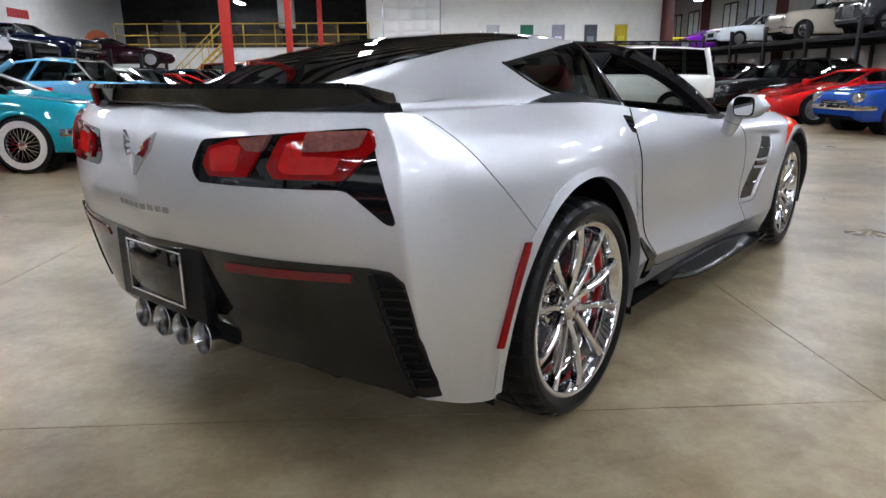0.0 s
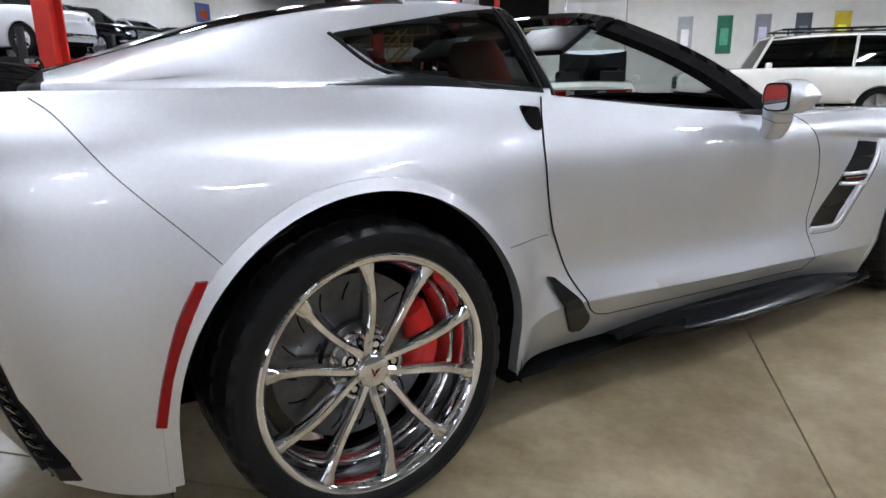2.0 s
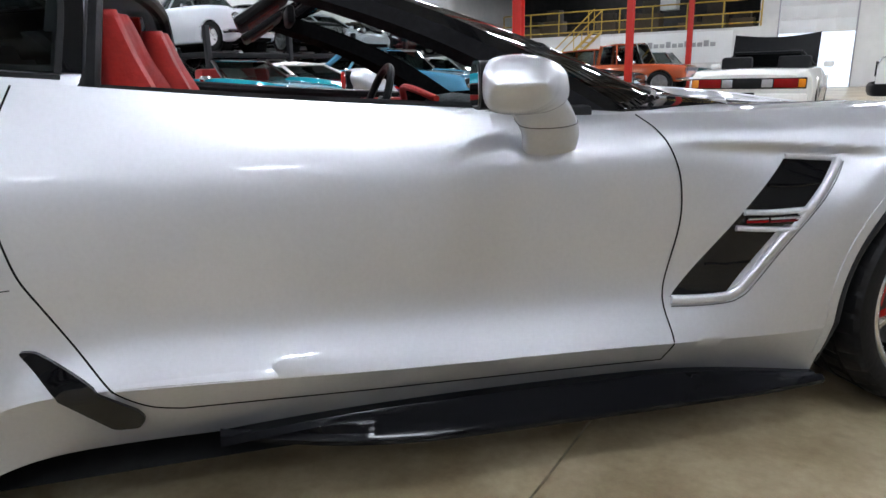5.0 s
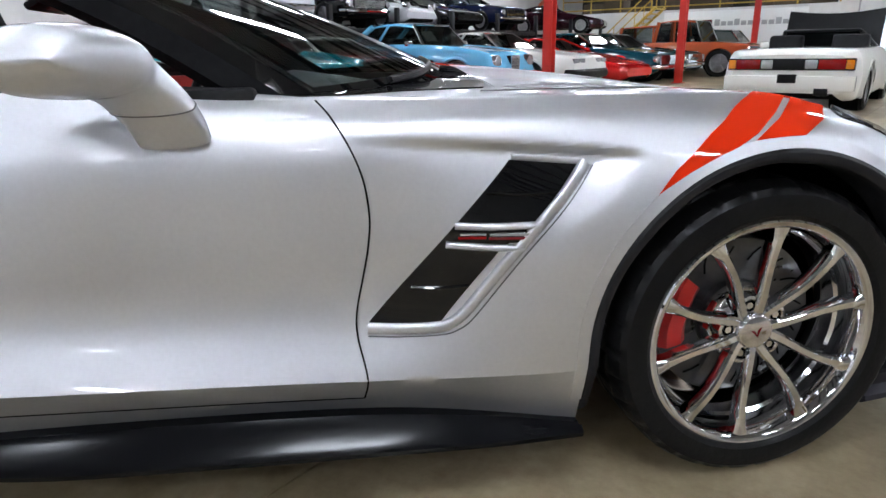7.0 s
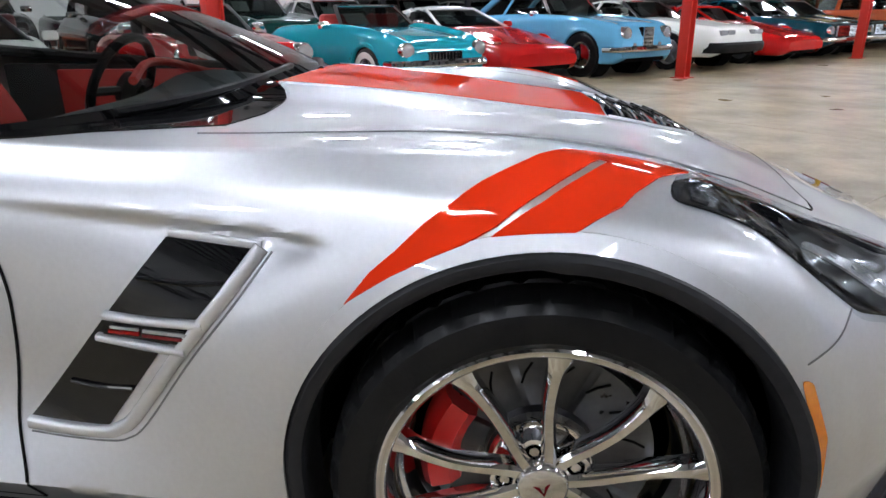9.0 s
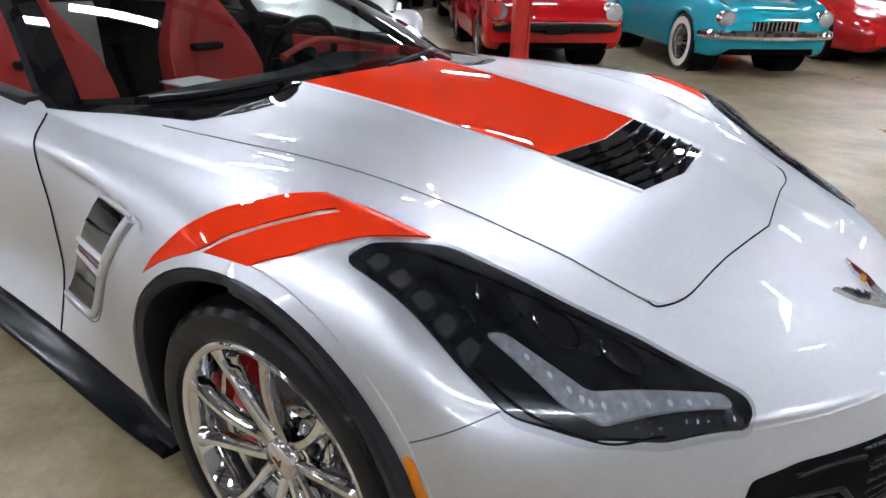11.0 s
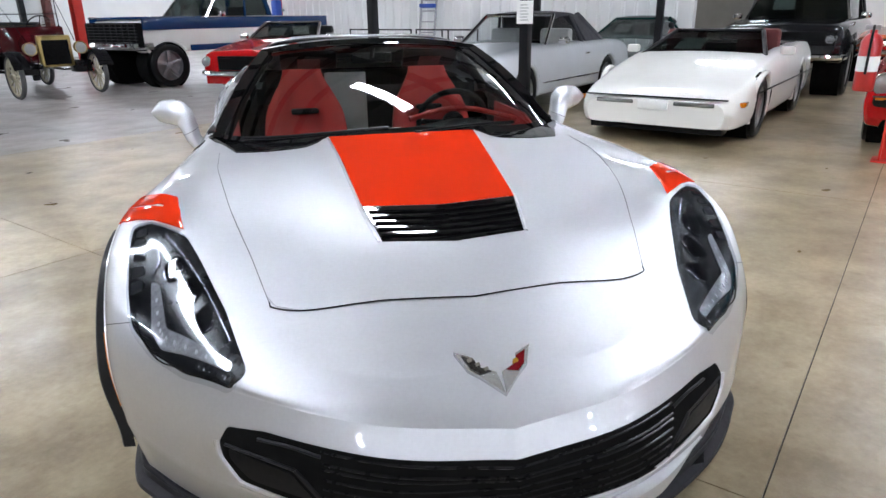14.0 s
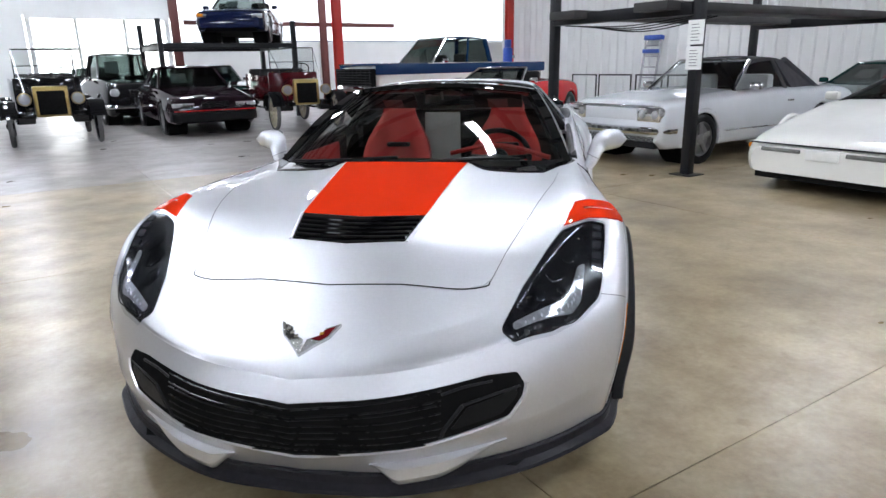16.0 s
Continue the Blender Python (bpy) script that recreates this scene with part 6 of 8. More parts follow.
def mirror_rows(sx):
    line = smooth_line(MIRROR_SPINE, 6)
    rows = []
    for i, (x, z, yc, hy, hn) in enumerate(line):
        a, b = line[max(0, i - 1)], line[min(len(line) - 1, i + 1)]
        tx, tz = b[0] - a[0], b[1] - a[1]
        q = math.hypot(tx, tz)
        nx, nz = tz / q, -tx / q  # across the spine, upwards on the housing
        rows.append([(sx * (x + nx * hn * boxy(math.sin(w), .62) * (1 - .22 * max(0, math.cos(w)))), yc + hy * boxy(math.cos(w), .70), z + nz * hn * boxy(math.sin(w), .62) * (1 - .22 * max(0, math.cos(w)))) for w in np.linspace(0, 2 * math.pi, 41)[:-1]])
    return rows


for sx in (1, -1):
    bm = bmesh.new()
    vs = grid_mesh(bm, mirror_rows(sx), close=True)
    bm.faces.new(vs[0])
    bm.faces.new(vs[-1][::-1])
    mb = part("door_mirror", clean(bm), SILVER, hero, "silver door mirror", angle=55)
    for nm, grow, back_y, material in (("glass_surround", .92, 1.386, SATIN_BLACK), ("mirror_glass", .80, 1.382, MIRROR)):
        bm = bmesh.new()
        f = bm.faces.new([bm.verts.new((sx * (.980 + .050 * grow * boxy(math.cos(w), .5)), back_y - .12 * .050 * grow * boxy(math.cos(w), .5), .904 + .047 * grow * boxy(math.sin(w), .5))) for w in np.linspace(0, 2 * math.pi, 33)[:-1]])
        ext = bmesh.ops.extrude_face_region(bm, geom=[f])
        bmesh.ops.translate(bm, verts=[v for v in ext["geom"] if isinstance(v, bmesh.types.BMVert)], vec=(0, .03, 0))
        part(nm, clean(bm), material, mb)
    ring = [Vector(p) for p in mirror_rows(sx)[42]]
    mid = sum(ring, Vector()) / len(ring)
    bm = bmesh.new()
    tube(bm, [mid + (p - mid) * 1.002 for p in ring], .0014, 6, closed=True)
    part("seam", bm, mat("grey_gap", (.12, .12, .13), .5, grain=.2, scale=50), mb)

# cabin
bm = boxes([((-.72, .45, .28), (.72, 2.0, .33)), ((-.66, .44, .28), (.66, .48, .80)), ((-.66, -.55, .76), (.66, .46, .80)), ((-.66, -.60, .76), (.66, -.55, .93)), ((-.68, -.55, .76), (-.64, .70, .93)), ((.64, -.55, .76), (.68, .70, .93)), ((-.80, .72, .3), (-.755, 1.72, .85)), ((.755, .72, .3), (.80, 1.72, .85)), ((-.13, .72, .33), (.13, 1.75, .60))], .01)
part("cabin_tub", clean(bm), INTERIOR, hero, "black cabin lining")
for sx in (1, -1):
    bm = bmesh.new()
    tube(bm, smooth_line([(sx * .765, .72, .901), (sx * .772, 1.1, .868), (sx * .775, 1.45, .842), (sx * .765, 1.70, .826)], 6), .022, 8)
    part("door_top", clean(bm), SATIN_BLACK, hero)
    lo, hi = sorted((sx * .732, sx * .752))
    part("door_panel", boxes([((lo, .95, .60), (hi, 1.62, .83))], .008), LEATHER_RED, hero, "red leather door panel")
bm = bmesh.new()
rows = []
for x in np.linspace(-.74, .74, 25):
    hump = .045 * math.exp(-(((x + .37) / .19) ** 2)) - .035 * (x / .74) ** 4
    yb = 1.62 + .05 * (x / .74) ** 2
    rows.append([(x, yb, .62), (x, yb - .02, .73), (x, yb + .01, .800 + hump), (x, yb + .10, .818 + hump * .8), (x, yb + .25, .818 + hump * .3), (x, 2.05 - .3 * (x / .74) ** 2, .812)])
grid_mesh(bm, rows)
bmesh.ops.solidify(bm, geom=bm.faces[:], thickness=.01)
part("dashboard", clean(bm), INTERIOR, hero, "black dashboard")
bm = bmesh.new()
tube(bm, smooth_line([(-.12, 1.60, .84), (-.30, 1.55, .875), (-.45, 1.55, .870), (-.66, 1.60, .82)], 6), .013, 8)
part("dash_trim", clean(bm), LEATHER_RED, hero, "red leather dashboard trim")
m = pose(-.37, 1.42, .80, 68, 0, 0)
bm = bmesh.new()
tube(bm, [m @ Vector((.175 * math.cos(a), .165 * math.sin(a), 0)) for a in np.linspace(0, 2 * math.pi, 33)[:-1]], .015, 8, closed=True)
for a in (0, 180, 270):
    tube(bm, [m @ Vector((.17 * math.cos(radians(a)), .16 * math.sin(radians(a)), 0)), m @ Vector((.03 * math.cos(radians(a)), .03 * math.sin(radians(a)), -.02))], .014, 6)
lathe(bm, [(-.06, .03), (-.03, .06), (-.005, .055), (0, .001)], 20, "z", m)
part("steering_wheel", clean(bm), SATIN_BLACK, hero, "black steering wheel")


def bucket_seat(x0, back_by=.20):
    bm = bmesh.new()
    # backrest: a shell lofted from the cushion to the head, with side wings
    rows = []
    for h, w, wing, y, dep in ((.42, .22, .10, 1.04, .10), (.55, .235, .10, 1.015, .10), (.68, .235, .085, .99, .095), (.80, .215, .06, .965, .09), (.90, .165, .035, .945, .085), (.98, .120, .015, .925, .08), (1.05, .105, .01, .905, .07), (1.085, .085, .006, .895, .05)):
        rows.append([(x0 - w, y + wing, h), (x0 - w * .80, y + wing * .85 + .01, h), (x0 - w * .62, y + .01, h), (x0 - w * .25, y - .004, h), (x0 + w * .25, y - .004, h), (x0 + w * .62, y + .01, h), (x0 + w * .80, y + wing * .85 + .01, h), (x0 + w, y + wing, h),
                     (x0 + w * .95, y - dep * .5, h), (x0 + w * .6, y - dep, h), (x0 - w * .6, y - dep, h), (x0 - w * .95, y - dep * .5, h)])
    rows = [[tuple(p) for p in r] for r in smooth_line([(np.array(r) - (0, back_by, 0)).ravel() for r in rows], 3).reshape(-1, 12, 3)]
    vs = grid_mesh(bm, rows, close=True)
    bm.faces.new(vs[0])
    bm.faces.new(vs[-1][::-1])
    seat = part("seat", clean(bm), LEATHER_RED, hero, "red leather bucket seat", angle=60)
    part("cushion", boxes([((x0 - .22, 1.0 - back_by, .33), (x0 + .22, 1.48 - back_by, .47))], .05), LEATHER_RED, seat)
    part("shoulder_slot", boxes([((x0 - .080, .95 - back_by, .775), (x0 + .080, 1.005 - back_by, .805))], .012), INTERIOR, seat)


bucket_seat(.37)
bucket_seat(-.37)
part("rear_panel", boxes([((-.02, .50, .62), (.235, .52, .985))], .01), CARD, hero, "white panel behind the seats")
part("paper", boxes([((-.16, 1.0, .70), (.02, 1.2, .706))]), CARD, hero)
for sx in (1, -1):
    bm, tilt = bmesh.new(), pose(sx * .33, 1.10, 1.135, 32, 0, 0)
    box(bm, (-.15, -.16, -.012), (.15, 0, .012), .01, tilt)
    v = part("sun_visor", bm, SATIN_BLACK, hero, "black sun visor")
    bm = bmesh.new()
    box(bm, (-.06, -.135, -.018), (.06, -.045, -.0125), 0, tilt)
    part("visor_label", bm, mat("red_grey_label", (.30, .12, .11), .6, grain=.2, scale=60), v)
bm = bmesh.new()
box(bm, (-.11, 1.10, 1.075), (.11, 1.125, 1.13), .012)
tube(bm, [(0, 1.13, 1.11), (0, 1.20, 1.16)], .012, 8)
part("rear_view_mirror", clean(bm), SATIN_BLACK, hero)

# ---- parked cars, row by row ----
SPORT = dict(L=4.48, W=1.80, H=1.17, zb=0.17, fo=0.95, wb=2.44, r=0.32, tyre=0.24, rim="modern", bumper="", sticker=True,
             top=[(0, .44), (.03, .53), (.12, .62), (.38, .83), (.7, .89), (.95, .88), (1, .78)], cab=(.36, .52, .62, .86), wroof=.62, lamps=[], cpillar=.05, edge=.86)
CLASSIC = dict(L=4.0, W=1.50, H=1.26, zb=0.22, fo=0.72, wb=2.25, r=0.30, tyre=0.16, rim="cap", chrome=True,
               top=[(0, .56), (.03, .70), (.12, .78), (.34, .86), (.6, .86), (.85, .82), (1, .60)], cab=(.36, .46, .56, .66), lamps=[(.74, .62, .085)], grille=(0, .38, .3, .56, CHROME))
MUSCLE = dict(L=4.75, W=1.82, H=1.30, zb=0.24, fo=0.95, wb=2.75, r=0.33, tyre=0.21, rim="modern", chrome=True,
              top=[(0, .62), (.02, .74), (.1, .80), (.36, .92), (.7, .95), (.93, .90), (1, .76)], cab=(.36, .48, .66, .82), lamps=[(.78, .60, .085)], grille=(0, .48, .66, .70, CHROME), zbump=.42, gbars=8)
SALOON = dict(MUSCLE, H=1.42, top=[(0, .60), (.02, .76), (.1, .84), (.32, .94), (.7, .96), (.95, .92), (1, .76)], cab=(.32, .44, .70, .84))
OLD = dict(CLASSIC, L=4.5, W=1.68, H=1.52, r=.36, wb=2.8, fo=.75, fat=.05, top=[(0, .74), (.03, .92), (.1, 1.0), (.34, 1.06), (.7, 1.04), (.9, .9), (1, .66)], cab=(.34, .42, .66, .82), lamps=[(.70, .78, .10)], grille=(7, .5, .34, .86, CHROME))


def spec(base, **more):
    return {**base, **more}


RED = paint("red", (.45, .010, .012))
WHITE = paint("white", (.78, .77, .73))
BLUE = paint("royal_blue", (.015, .06, .30))
TRUCK_BLUE = paint("truck_blue", (.008, .035, .11))
NAVY = paint("navy", (.006, .010, .035))
MAROON = paint("maroon", (.020, .004, .008))
BLACK = paint("black", (.008, .008, .009))
GREEN = paint("dark_green", (.008, .035, .032))
TEAL = paint("dark_teal", (.006, .045, .065))
ORANGE = paint("orange", (.36, .075, .030))
TURQ = paint("turquoise", (.012, .30, .38))
SILVERCAR = paint("pale_silver", (.62, .64, .67))
CANVAS = mat("grey_canvas", (.07, .07, .08), .9, grain=.2, scale=90, bump=.2)
AMBER = LENS_AMBER

# the row along the aisle
wedge = parked_car("white wedge-nosed sports car with a black side line", hall(-5.13, 1.62, 0, -90), spec(SPORT, paint=WHITE, open=True, lift=.02, trim=mat("dark_red_trim", (.12, .012, .012), .6, grain=.2, scale=40), H=1.12, extra=[
    ("plate", (-.16, -.02, .35), (.16, .014, .46), CARD, "blank white plate"), ("nose_lamp", (-.62, -.05, .40), (-.21, .008, .445), mat("fog_lens", (.22, .22, .21), .12, grain=.5, scale=60), ""), ("nose_lamp", (.21, -.05, .40), (.62, .008, .445), mat("fog_lens", (.22, .22, .21), .12), ""), ("valance", (-.70, -.30, .12), (.70, -.06, .20), SATIN_BLACK, "black lower valance"), ("hood_badge", (-.05, -.62, .60), (.05, -.56, .634), CHROME, ""),
    ("marker", (.80, -.34, .40), (.865, -.16, .45), AMBER, "amber marker"), ("marker", (-.865, -.34, .40), (-.80, -.16, .45), AMBER, "amber marker"),
    ("side_line", (-.908, -4.2, .50), (-.895, -.5, .515), SATIN_BLACK, ""), ("side_line", (.895, -4.2, .50), (.908, -.5, .515), SATIN_BLACK, ""), ("nose_line", (-.74, -.03, .475), (.74, .006, .487), SATIN_BLACK, "")]))
parked_car("pale silver compact convertible with its grey canvas top up", hall(-5.33, -1.27, 0, -90), spec(CLASSIC, L=4.66, W=1.77, H=1.33, fo=.78, wb=2.74, r=.32, paint=SILVERCAR, roof_mat=CANVAS, rim="modern",
           top=[(0, .62), (.02, .76), (.08, .82), (.34, .90), (.7, .90), (.93, .86), (1, .70)], canvas=True, sticker=False, glass=CLEAR_GLASS, shield=CLEAR_GLASS, trim=mat("pale_trim", (.45, .45, .44), .6, grain=.15, scale=40), cab=(.33, .44, .62, .78), lamps=[(.60, .66, .078), (.82, .66, .078)], grille=None, zbump=.46, extra=[("trim_strip", (-.80, -.05, .752), (.80, .022, .768), CHROME, "chrome strip over the lamps"), ("front_panel", (-.44, -.05, .585), (.44, .010, .735), SILVERCAR, ""), ("lamp_bezel", (-.80, -.05, .570), (-.45, .006, .745), CHROME, ""), ("lamp_bezel", (.45, -.05, .570), (.80, .006, .745), CHROME, ""), ("indicator", (.60, -.02, .38), (.72, .05, .42), LENS_RED, ""), ("valance", (-.74, -.10, .24), (.74, .0, .40), DARK_GREY, "grey lower valance"), ("side_trim", (-.892, -4.3, .40), (-.876, -1.2, .415), CHROME, ""), ("side_trim", (.876, -4.3, .40), (.892, -1.2, .415), CHROME, ""), ("door_handle", (-.885, -2.75, .72), (-.860, -2.60, .745), CHROME, ""), ("door_handle", (.860, -2.75, .72), (.885, -2.60, .745), CHROME, "")], wide=[(0, .9), (.03, .96), (.2, .99), (.6, 1), (.92, .97), (.97, .92), (1, .80)]))
parked_car("red open two-seat roadster with a thin chrome bumper", hall(-5.74, 4.23, 0, -90), spec(CLASSIC, open=True, L=4.25, W=1.63, H=1.22, fo=.75, wb=2.25, paint=RED, bumper="black", bump_h=.55, zbump=.49, lamps=[(.80, .64, .095)], grille=(0, .40, .16, .56, VOID), wide=[(0, .92), (.03, .97), (.2, .99), (.6, 1), (.92, .97), (.97, .92), (1, .80)], rim="modern",
           extra=[("bumper_strip", (-.72, -.02, .528), (.72, .07, .542), CHROME, "chrome strip"), ("shield_grille", (-.13, -.02, .42), (.13, .112, .53), SATIN_BLACK, "black shield grille"), ("indicator", (.55, -.02, .50), (.70, .055, .54), AMBER, ""), ("indicator", (-.70, -.02, .50), (-.55, .055, .54), AMBER, "")]))
parked_car("turquoise classic roadster with whitewall wire wheels", hall(-5.25, 6.52, 0, -90), spec(CLASSIC, open=True, paint=TURQ, rim="wire", white=True, r=.32, fat=.07, H=1.2, grille=(11, .40, .36, .60, CHROME), gbars=1, trim=LEATHER_RED))
parked_car("red wedge-nosed sports coupe with a white roof", hall(-5.9, 8.95, 0, -90), spec(SPORT, paint=paint("bright_red", (.48, .012, .012)), roof_mat=WHITE))
parked_car("light blue classic saloon with a tall chrome grille", hall(-5.55, 11.0, 0, -90), spec(OLD, paint=paint("light_blue", (.13, .40, .62)), L=4.6, fat=.03, top=[(0, .62), (.03, .80), (.1, .88), (.34, .98), (.7, .98), (.9, .86), (1, .62)], grille=(9, .42, .17, .80, CHROME), lamps=[(.64, .70, .10), (.40, .52, .05)], H=1.42))
parked_car("white muscle coupe with a black front bumper", hall(-5.2, 13.35, 0, -90), spec(MUSCLE, paint=WHITE, bumper="black", lamps=[(.66, .66, -.11), (.40, .66, -.11)], grille=None, H=1.28))
parked_car("red wedge-nosed sports coupe with dark windows", hall(-5.1, 15.7, 0, -90), spec(SPORT, paint=paint("bright_red", (.5, .01, .01))))
parked_car("dark teal muscle coupe with a chrome grille", hall(-5.2, 17.75, 0, -90), spec(MUSCLE, paint=TEAL))
parked_car("dark green muscle coupe with a chrome grille", hall(-5.2, 19.8, 0, -90), spec(MUSCLE, paint=GREEN))
BRONCO = dict(MUSCLE, L=4.6, W=1.98, H=1.90, zb=.5, r=.40, tyre=.26, fo=.8, wb=2.65, top=[(0, 1.0), (.02, 1.08), (.1, 1.12), (.30, 1.16), (.7, 1.16), (1, 1.12)], cab=(.30, .36, .62, .64), lamps=[(.72, .88, .09)], grille=(0, .78, .80, 1.0, SATIN_BLACK), zbump=.62, rear_bumper=True)
parked_car("orange off-road pickup on tall tyres", hall(-4.35, 22.75, 0, -90), spec(BRONCO, paint=ORANGE, H=1.70, zb=.44, top=[(0, .86), (.02, .95), (.1, .99), (.30, 1.03), (.7, 1.03), (1, .98)], lamps=[(.72, .78, .09)], grille=(0, .78, .70, .88, SATIN_BLACK), zbump=.54))
parked_car("orange two-door off-roader with dark windows", hall(-5.2, 25.3, 0, -90), spec(BRONCO, paint=ORANGE, H=1.64, zb=.44, top=[(0, .84), (.02, .93), (.1, .97), (.30, 1.01), (.7, 1.01), (1, .97)], lamps=[(.72, .76, .09)], grille=(0, .78, .68, .86, SATIN_BLACK), zbump=.54, cab=(.30, .36, .95, .97)))
parked_car("dark green boxy estate car", hall(-4.4, 27.8, 0, -90), spec(SALOON, paint=GREEN, cab=(.32, .42, .92, .97), H=1.5))

# the second row behind it
parked_car("black pre-war saloon with a chrome bumper", hall(-9.9, 4.4, 0, -90), spec(OLD, paint=BLACK, H=1.62))
parked_car("dark green rounded classic coupe", hall(-10.6, 7.0, 0, -90), spec(OLD, paint=GREEN))
parked_car("red classic saloon with a pale roof", hall(-10.8, 9.2, 0, -90), spec(SALOON, paint=RED, roof_mat=WHITE))
parked_car("maroon rounded classic saloon", hall(-11.0, 11.5, 0, -90), spec(OLD, paint=MAROON))
parked_car("white classic saloon with chrome trim", hall(-11.0, 13.9, 0, -90), spec(SALOON, paint=WHITE))
parked_car("red open roadster with chrome bumper", hall(-11.0, 16.3, 0, -90), spec(CLASSIC, paint=RED, open=True))
parked_car("dark green classic coupe", hall(-11.0, 18.8, 0, -90), spec(SALOON, paint=GREEN))
parked_car("dark green coupe with a price card", hall(-10.6, -1.4, 0, -90), spec(SPORT, paint=GREEN, H=1.22))
parked_car("black off-roader with a chrome grille", hall(-10.0, 1.9, 0, -90), spec(BRONCO, paint=BLACK, cab=(.30, .36, .95, .97), H=1.78))
parked_car("maroon classic saloon with chrome trim", hall(-15.4, 4.5, 0, -90), spec(OLD, paint=MAROON))
parked_car("orange classic coupe beside the back wall", hall(-15.6, 2.6, 0, -90), spec(MUSCLE, paint=ORANGE))

# in the aisle
nissan = parked_car("white open sports car with its dark hood raised", hall(-1.0, 15.1, 0, 0), spec(SPORT, L=4.3, W=1.80, H=1.16, fo=.9, wb=2.45, paint=WHITE, open=True, sticker=False, roof_mat=SATIN_BLACK, top=[(0, .55), (.03, .66), (.12, .72), (.38, .86), (.7, .86), (.95, .84), (1, .76)],
    tail=[(.58, .65, .16, .065, LENS_RED)], extra=[("tail_panel", (-.79, -4.308, .57), (.79, -4.2, .73), SATIN_BLACK, "black lamp panel"), ("amber_lamp", (-.78, -4.32, .59), (-.685, -4.2, .71), AMBER, ""), ("amber_lamp", (.685, -4.32, .59), (.78, -4.2, .71), AMBER, ""), ("clear_lamp", (-.35, -4.32, .59), (-.20, -4.2, .71), LENS_CLEAR, ""), ("clear_lamp", (.20, -4.32, .59), (.35, -4.2, .71), LENS_CLEAR, ""), ("exhaust_box", (.35, -4.34, .24), (.52, -4.2, .34), SATIN_BLACK, ""),
    ("plate_holder", (-.12, -4.34, .40), (.12, -4.28, .52), SATIN_BLACK, ""), ("rear_bumper", (-.82, -4.33, .30), (.82, -4.2, .50), WHITE, "")]))
bm = bmesh.new()
grid_mesh(bm, [[(x, -1.25 - .05 * (x / .7) ** 2 + dy, .80 + dz - .07 * math.cos(x * 2.0) * (dz > .4)) for x in np.linspace(-.72, .72, 9)] for dy, dz in ((0, 0), (.05, .25), (.12, .48), (.20, .68))])
bmesh.ops.solidify(bm, geom=bm.faces[:], thickness=.03)
part("raised_hood", clean(bm), SATIN_BLACK, nissan, "dark underside of the raised hood")
jeep = parked_car("white boxy off-road estate with a black roof rack", hall(.62, 12.5, 0, 90), spec(BRONCO, glass=DARK_WINDOW, L=4.2, W=1.75, H=1.62, zb=.42, r=.35, fo=.7, wb=2.58, paint=WHITE, cab=(.30, .37, .96, .985), top=[(0, .88), (.02, .98), (.1, 1.0), (.30, 1.04), (.7, 1.05), (1, 1.02)], lamps=[(.66, .80, -.10)], grille=(9, .70, .46, .92, SATIN_BLACK), bumper="black", zbump=.52, chrome=False))
bars = [([(x, -1.7, 1.70), (x, -3.9, 1.70)], .02) for x in (-.55, .55)] + [([(x, y, 1.60), (x, y, 1.70)], .015) for x in (-.55, .55) for y in (-1.8, -2.8, -3.8)]
bars += [([(-.55, y, 1.70), (.55, y, 1.70)], .012) for y in np.linspace(-1.7, -3.9, 8)]
for line, rad in bars:
    bm = bmesh.new()
    tube(bm, line, rad, 6)
    part("rack_bar", bm, SATIN_BLACK, jeep)

# the east row
parked_car("blue classic roadster with a chrome grille", hall(6.0, 9.6, 0, 90), spec(CLASSIC, paint=BLUE, open=True, grille=(0, .42, .50, .58, CHROME), H=1.25))
parked_car("red wide sports car with side strakes", hall(5.9, 12.4, 0, 90), spec(SPORT, paint=paint("bright_red", (.5, .01, .01)), W=1.95, H=1.13))
parked_car("black saloon beside the racks", hall(6.0, 14.9, 0, 90), spec(SALOON, paint=BLACK, chrome=False, grille=None, bumper="black", lamps=[(.7, .66, -.12)]))
parked_car("black coupe with dark windows", hall(6.4, 17.3, 0, 90), spec(SPORT, paint=BLACK, H=1.25))
parked_car("pale yellow classic saloon", hall(1.8, 19.2, 0, 60), spec(SALOON, paint=paint("cream", (.66, .60, .36))))
parked_car("white classic saloon near the roller door", hall(2.5, 22.0, 0, 60), spec(SALOON, paint=WHITE))
parked_car("dark red coupe under the racks", hall(6.2, 20.0, 0, 90), spec(SALOON, paint=MAROON))
parked_car("silver coupe under the racks", hall(6.2, 22.6, 0, 90), spec(SALOON, paint=SILVERCAR))

# the south bay
parked_car("dark maroon two-door coupe with a red side stripe", hall(-2.08, -8.75, 0, 0), spec(MUSCLE, paint=paint("dark_plum", (.012, .006, .009)), chrome=False, bumper="black", lamps=[(.78, .62, -.10), (.55, .62, -.10)], grille=(0, .56, .30, .68, SATIN_BLACK), zbump=.40, H=1.38, extra=[("red_line", (-.80, -.02, .50), (.80, .045, .52), RED, "red stripe")]))
parked_car("red open classic two-door with a chrome bumper", hall(-5.5, -5.5, 0, -67), spec(MUSCLE, paint=RED, W=1.75, L=4.3, H=1.25, open=True, trim=INTERIOR, grille=(0, .46, .54, .70, SATIN_BLACK), extra=[("valance", (-.72, -.12, .24), (.72, .0, .42), RED, "red lower valance"), ("front_plate", (-.10, -.02, .28), (.20, .02, .40), CARD, "pale blank plate")]))
parked_car("black upright pre-war saloon with round lamps", hall(-1.3, -12.7, 0, 4), spec(OLD, paint=BLACK, H=1.74, W=1.62))
